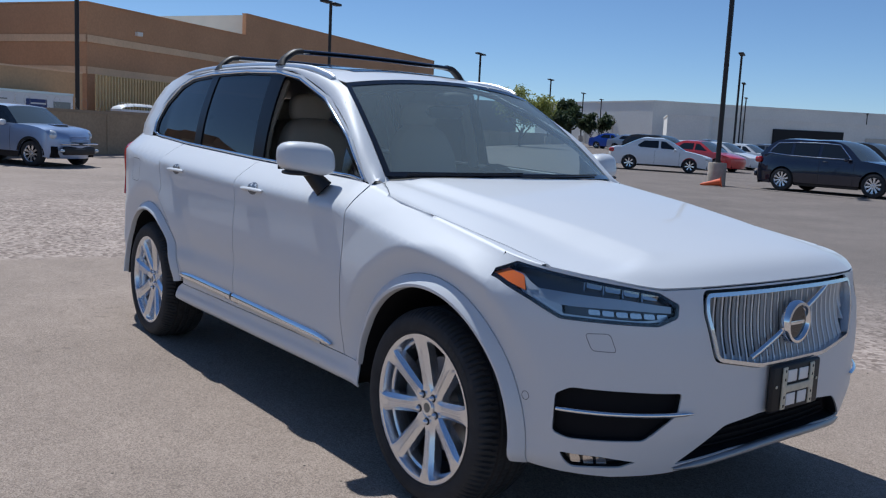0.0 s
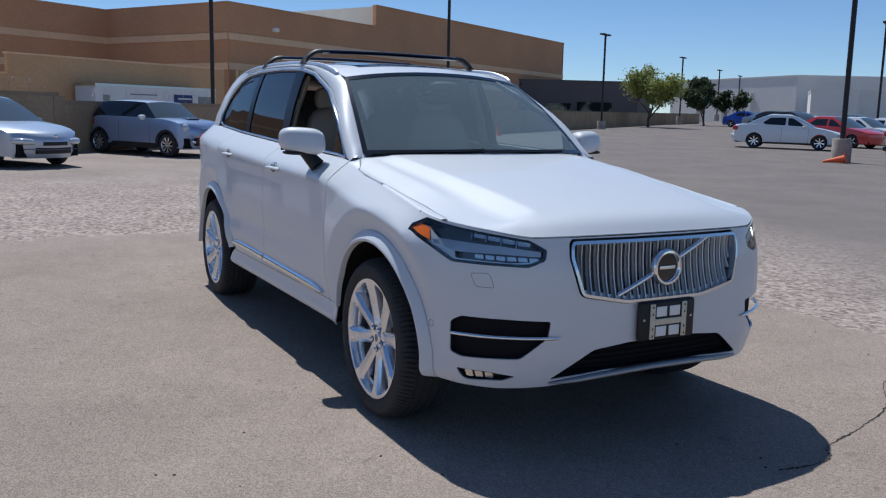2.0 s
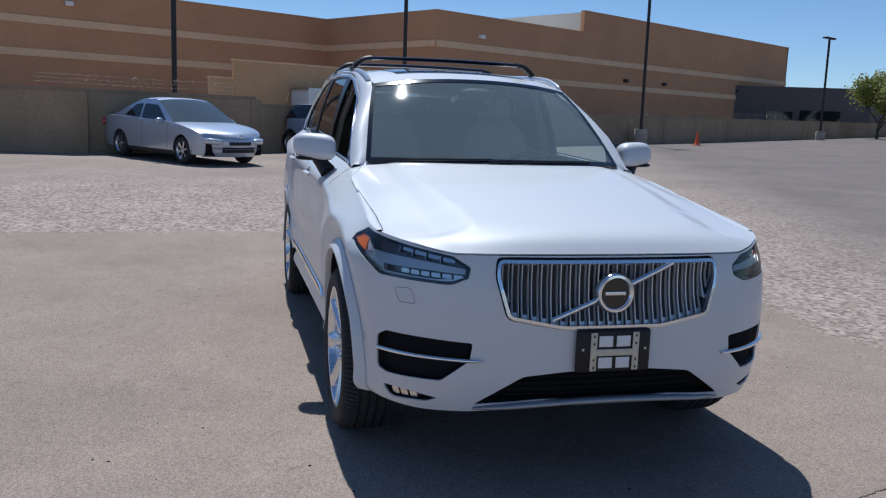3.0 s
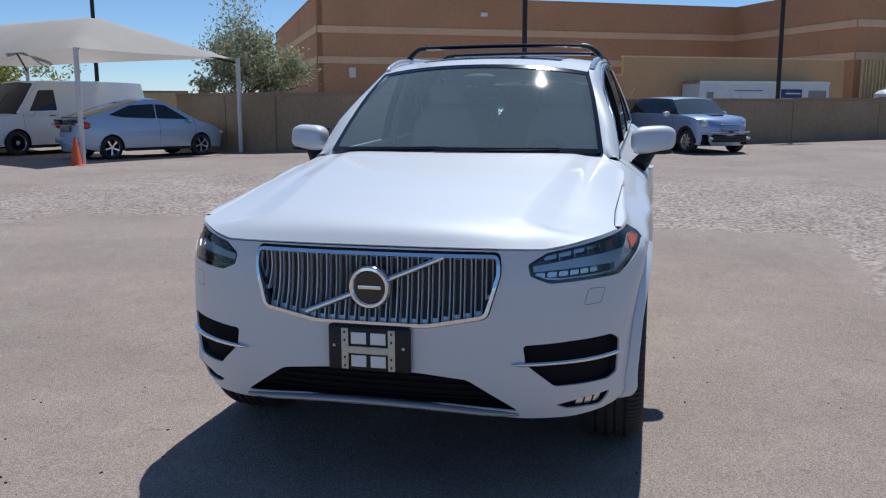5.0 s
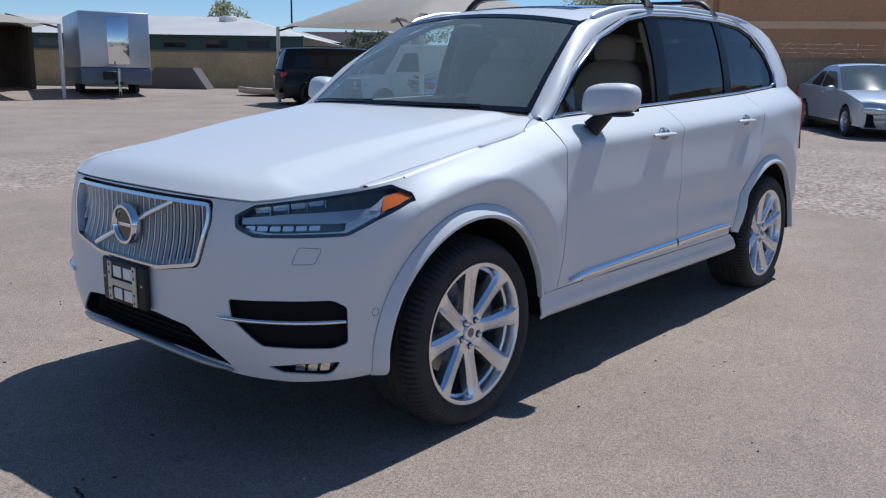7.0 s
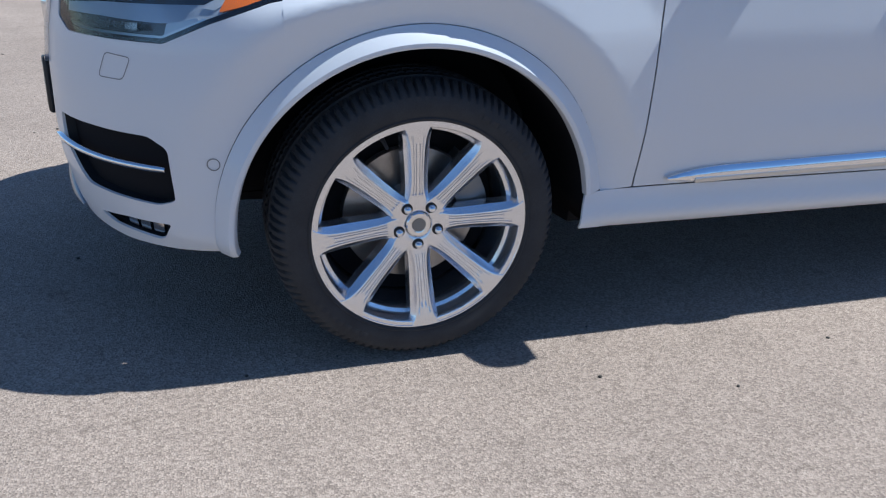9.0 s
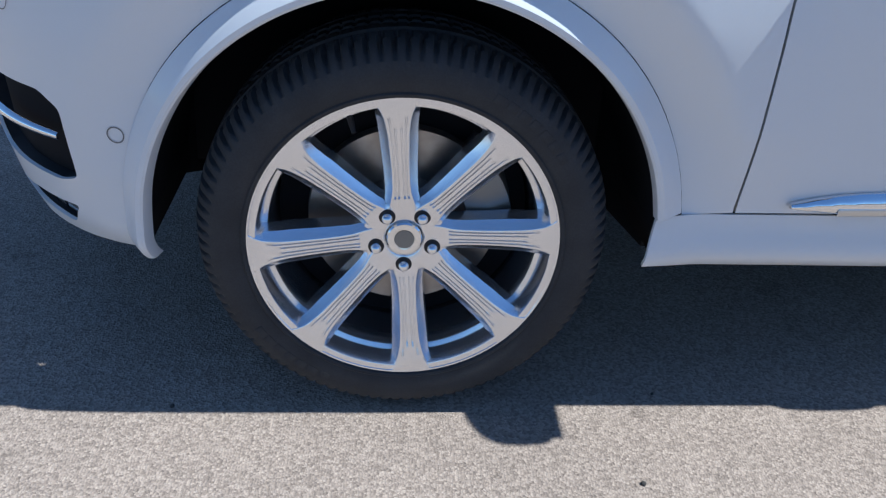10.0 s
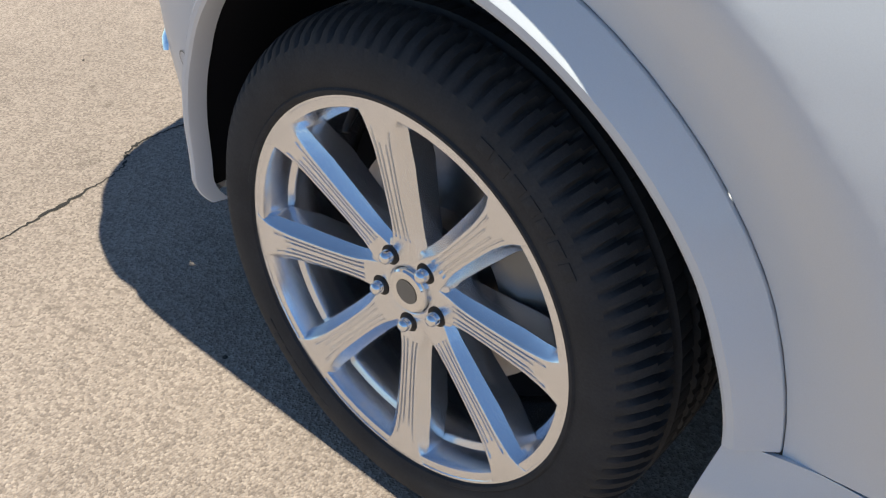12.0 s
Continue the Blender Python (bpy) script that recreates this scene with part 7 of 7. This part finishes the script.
VAN_LOW = [(0.02, 0.40), (0.0, 0.80), (0.10, 1.02), (0.95, 1.18), (2.0, 1.22), (4.0, 1.25), (5.55, 1.26), (5.67, 0.90), (5.69, 0.45)]
VAN_CAB = [(0.88, 1.16), (1.52, 1.98), (1.80, 2.10), (3.6, 2.14), (5.35, 2.12), (5.56, 2.02), (5.66, 1.24)]
VAN_WIN = [[(1.30, 1.26), (2.20, 1.28), (2.20, 1.88), (1.70, 1.86)]]
van = parked_car("cargo_van", "white cargo van with black bumper and grille, under a canopy", near((-17.3, -16.7), -17, 3.43, 0.85, 5.69, 1.0, 1), -17, M_WHITE, 5.69, 2.0, 3.43, 0.85, 0.36, VAN_LOW, VAN_CAB, VAN_WIN, bumper=M_BLACK, rear_pane=False, spokes=0, sweep=0.08, screen=M_CARGLASS)
part("front_grille", box(5.69 / 2 - 0.02, 0, 0.83, 0.16, 1.80, 0.40, 0.04), M_BLACK, van)
part("bumper_cover", box(5.69 / 2 + 0.0, 0, 0.50, 0.22, 1.94, 0.30, 0.06), M_BLACK, van)
part("grille_badge", box(5.69 / 2 + 0.065, 0, 0.86, 0.02, 0.16, 0.05, 0.01), M_CHROME, van)
for s in (1, -1):
    part("turn_signal", box(5.69 / 2 + 0.03, s * 0.70, 0.745, 0.08, 0.40, 0.10, 0.02), M_AMBER, van)
    part("headlight", box(5.69 / 2 + 0.03, s * 0.74, 0.90, 0.08, 0.26, 0.14, 0.03), M_LENSWHITE, van)
    part("pillar_trim", tube([(5.69 / 2 - 0.92, s * 0.93, 1.20), (5.69 / 2 - 1.62, s * 0.80, 2.02)], 0.035, 8), M_WHITE, van)
parked_car("old_black_suv", "large black SUV parked tail out under a canopy", near((-20.4, -18.85), 150, 3.3, 0.95, 5.3, 1.0, -1), 150, M_BLACKCAR, 5.3, 2.0, 3.3, 0.95, 0.39, [(0.02, 0.45), (0.0, 0.75), (0.10, 1.0), (1.2, 1.15), (2.2, 1.2), (4.0, 1.22), (5.15, 1.22), (5.28, 0.9), (5.3, 0.45)],
           [(1.2, 1.12), (1.80, 1.80), (2.05, 1.92), (3.4, 1.96), (4.85, 1.93), (5.06, 1.82), (5.22, 1.22)], [[(1.7, 1.24), (2.6, 1.26), (2.6, 1.72), (2.1, 1.7)], [(2.7, 1.26), (3.6, 1.27), (3.6, 1.72), (2.7, 1.73)], [(3.7, 1.27), (4.8, 1.28), (4.7, 1.7), (3.7, 1.72)]], bumper=M_BLACK, spokes=0)
grey = parked_car("grey_suv", "grey crossover SUV facing out, beside a shed", Vector((-8.4, -28.0, 0)), 78, M_GREYCAR, 4.89, 1.93, 2.79, 0.95, 0.37, SUV_LOW, SUV_CAB, SUV_WIN)
for k in range(4):
    part("grille_bar", box(2.445 + 0.075, 0, 0.56 + 0.085 * k, 0.05, 1.25 + 0.10 * k, 0.030, 0.012), M_CHROME, grey)
part("upper_grille", box(2.445 + 0.03, 0, 0.70, 0.08, 1.30, 0.34, 0.04), M_BLACK, grey)
for s in (1, -1):
    part("fog_lamp", egg(2.445 + 0.03, s * 0.70, 0.46, 0.05, 0.10, 0.05, 2.6, 14, 8), M_LENSWHITE, grey)
# rear of the liftback
part("rear_hatch_glass", box(-2.225 - 0.03, 0, 0.985, 0.05, 1.24, 0.14, 0.03), M_CARGLASS, liftback)
part("plate_recess", box(-2.225 - 0.035, 0, 0.80, 0.04, 0.52, 0.16, 0.03), M_GREYCAR, liftback)
for s in (1, -1):
    part("reversing_lamp", box(-2.225 - 0.035, s * 0.68, 0.93, 0.06, 0.13, 0.06, 0.015), M_LENSWHITE, liftback)
# far rows
for name, label, paint, az, dist, head, kind in (
    ("red_sedan", "red sedan in a far row", M_RED, 126.2, 47, 5, 0), ("far_white_sedan", "white sedan in a far row", M_WHITE, 124.9, 52, 5, 0), ("far_black_suv", "black SUV in a far row", M_BLACKCAR, 128.7, 54, 6, 1),
    ("far_white_sedan", "white sedan in a far row", M_WHITE, 127.2, 60, 6, 0), ("blue_coupe", "bright blue coupe in the far corner of the lot", M_BLUE, 131.6, 84, 20, 0), ("far_silver_sedan", "silver sedan in a far row", M_SILVER, 130.4, 82, 20, 0),
    ("far_silver_sedan", "silver sedan in a far row", M_SILVER, 129.3, 78, 20, 0), ("far_white_sedan", "white sedan in a far row", M_WHITE, 123.4, 60, 5, 0), ("far_grey_sedan", "grey sedan in a far row", M_GREYCAR, 122.0, 66, 5, 0),
    ("far_black_suv", "black SUV in a far row", M_BLACKCAR, 120.0, 62, 5, 1), ("far_white_sedan", "white sedan in a far row", M_WHITE, 117.6, 60, 5, 0), ("far_grey_sedan", "grey sedan in a far row", M_GREYCAR, 116.2, 66, 5, 0),
    ("far_silver_sedan", "silver sedan in a far row", M_SILVER, 115.0, 58, 5, 0), ("far_white_sedan", "white sedan in a far row", M_WHITE, 118.8, 70, 5, 0), ("far_grey_sedan", "grey sedan in a far row", M_GREYCAR, 125.4, 76, 8, 0)):
    if kind:
        parked_car(name, label, by_az(az, dist), head, paint, 4.92, 2.0, 2.975, 0.88, 0.375, SUV_LOW, SUV_CAB, SUV_WIN, "far parked cars", detail=False, spokes=5)
    else:
        parked_car(name, label, by_az(az, dist), head, paint, 4.63, 1.776, 2.70, 0.95, 0.32, SEDAN, SEDAN_CAB, SEDAN_WIN, "far parked cars", detail=False, spokes=5)


# ---- trees ----
M_BARK = material("grey_brown_bark", (0.13, 0.095, 0.065), 0.9, vary=0.2, scale=6, bump=0.5, bump_scale=30)


def leaf_material(name, a, b):
    m = material(name, a, 0.6, vary=0.0, spec=0.3)
    nt = m.node_tree
    bs = nt.nodes["Principled BSDF"]
    geo, ramp = nt.nodes.new("ShaderNodeNewGeometry"), nt.nodes.new("ShaderNodeMix")
    ramp.data_type = "RGBA"
    ramp.inputs[6].default_value, ramp.inputs[7].default_value = (*a, 1), (*b, 1)
    nt.links.new(geo.outputs["Random Per Island"], ramp.inputs["Factor"])
    nt.links.new(ramp.outputs[2], bs.inputs["Base Color"])
    tr, mx = nt.nodes.new("ShaderNodeBsdfTranslucent"), nt.nodes.new("ShaderNodeMixShader")
    nt.links.new(ramp.outputs[2], tr.inputs[0])
    mx.inputs[0].default_value = 0.35
    nt.links.new(bs.outputs[0], mx.inputs[1]), nt.links.new(tr.outputs[0], mx.inputs[2])
    nt.links.new(mx.outputs[0], nt.nodes["Material Output"].inputs[0])
    return m


M_LEAF_YELLOW = leaf_material("yellow_green_leaves", (0.20, 0.23, 0.05), (0.42, 0.43, 0.14))
M_LEAF_DARK = leaf_material("dark_green_leaves", (0.035, 0.055, 0.025), (0.10, 0.13, 0.06))
M_LEAF_DUST = leaf_material("dusty_green_leaves", (0.27, 0.28, 0.15), (0.50, 0.50, 0.33))


def tree(name, label, at, height, spread, leaf_mat, seed, clear=0.25, leaves=2600, size=0.16, gaps=0.5):
    """A tapered trunk that forks into limbs, with leaves clustered about the twigs."""
    rng = random.Random(seed)
    ob = thing(name, label, "tree", "trees", Matrix.Translation(at))
    tips = []
    bm = bmesh.new()

    def grow(p, d, length, r, depth):
        pts, q = [p], p
        for _ in range(4):
            d = (d + Vector((rng.uniform(-1, 1), rng.uniform(-1, 1), rng.uniform(-0.3, 0.7))) * 0.22).normalized()
            q = q + d * length / 4
            pts.append(q)
        tube_into(bm, pts, [r * (1 - 0.11 * k) for k in range(5)], 6 if depth < 2 else 4)
        if depth >= 2:
            tips.extend(pts[1:])
        if depth < 4:
            for _ in range(3 if depth < 2 else 2):
                side = Vector((rng.uniform(-1, 1), rng.uniform(-1, 1), rng.uniform(0.0, 0.8)))
                grow(pts[rng.choice((2, 3, 4))], (d * 0.5 + side).normalized(), length * rng.uniform(0.55, 0.8), r * 0.55, depth + 1)

    grow(Vector((0, 0, 0)), Vector((0, 0, 1)), height * (clear + 0.15), height * 0.025, 0)
    part("trunk", bm, M_BARK, ob)
    top = max(p.z for p in tips)
    wide = max(math.hypot(p.x, p.y) for p in tips)
    verts, faces = [], []
    for _ in range(leaves):
        p = rng.choice(tips)
        c = Vector((p.x * spread / wide, p.y * spread / wide, p.z * height * 0.95 / top))
        c += Vector((rng.gauss(0, 1), rng.gauss(0, 1), rng.gauss(0, 0.8))) * height * 0.045 * (0.5 + gaps)
        if c.z < height * clear * 0.7:
            continue
        a = Vector((rng.uniform(-1, 1), rng.uniform(-1, 1), rng.uniform(-1, 1))).normalized()
        b = a.cross(Vector((rng.uniform(-1, 1), rng.uniform(-1, 1), rng.uniform(-1, 1)))).normalized()
        s = size * rng.uniform(0.5, 1.2)
        k = len(verts)
        verts += [c + a * s, c + b * s * 0.45, c - a * s, c - b * s * 0.45]
        faces.append((k, k + 1, k + 2, k + 3))
    me = bpy.data.meshes.new("crown")
    me.from_pydata([tuple(v) for v in verts], [], faces)
    me.materials.append(leaf_mat)
    put("crown", me, ob)
    return ob


tree("mesquite_tree", "dusty green mesquite tree behind the block wall", by_west(-151.4, 33), 5.5, 1.6, M_LEAF_DUST, 3, 0.2, 11500, 0.075, 0.9)
tree("mesquite_tree", "thin dusty mesquite tree against the store wall", by_west(-153.7, 34), 4.3, 1.7, M_LEAF_DUST, 5, 0.2, 9000, 0.08, 0.7)
tree("shrub", "low dusty shrub behind the block wall", by_west(-149.6, 33), 2.6, 2.2, M_LEAF_DUST, 8, 0.1, 2200, 0.09, 0.6)
tree("shrub", "low yellow-green shrub behind parked vans", by_west(-141.0, 60), 5.4, 5.0, M_LEAF_YELLOW, 9, 0.1, 2200, 0.16, 0.6)
tree("shrub", "low green trees behind parked vans", by_west(-136.5, 62), 4.6, 3.0, M_LEAF_DARK, 12, 0.1, 1500, 0.15, 0.6)
tree("shade_tree", "round yellow-green tree behind the far wall", by_az(137.7, 74) + Vector((0, 0, 0.5)), 5.6, 2.9, M_LEAF_YELLOW, 14, 0.22, 7000, 0.155, 0.85)
tree("shade_tree", "dark green tree at the far end of the lot", by_az(134.3, 88) + Vector((0, 0, 0.7)), 5.1, 2.4, M_LEAF_DARK, 21, 0.22, 6000, 0.24, 0.5)
tree("shade_tree", "small dark green tree at the far end of the lot", by_az(132.8, 90) + Vector((0, 0, 0.7)), 3.9, 1.8, M_LEAF_DARK, 23, 0.22, 4000, 0.22, 0.5)
tree("shade_tree", "dark green tree behind a pale roof", by_west(-125.6, 75), 7.0, 3.2, M_LEAF_DUST, 25, 0.25, 2600, 0.2, 0.5)
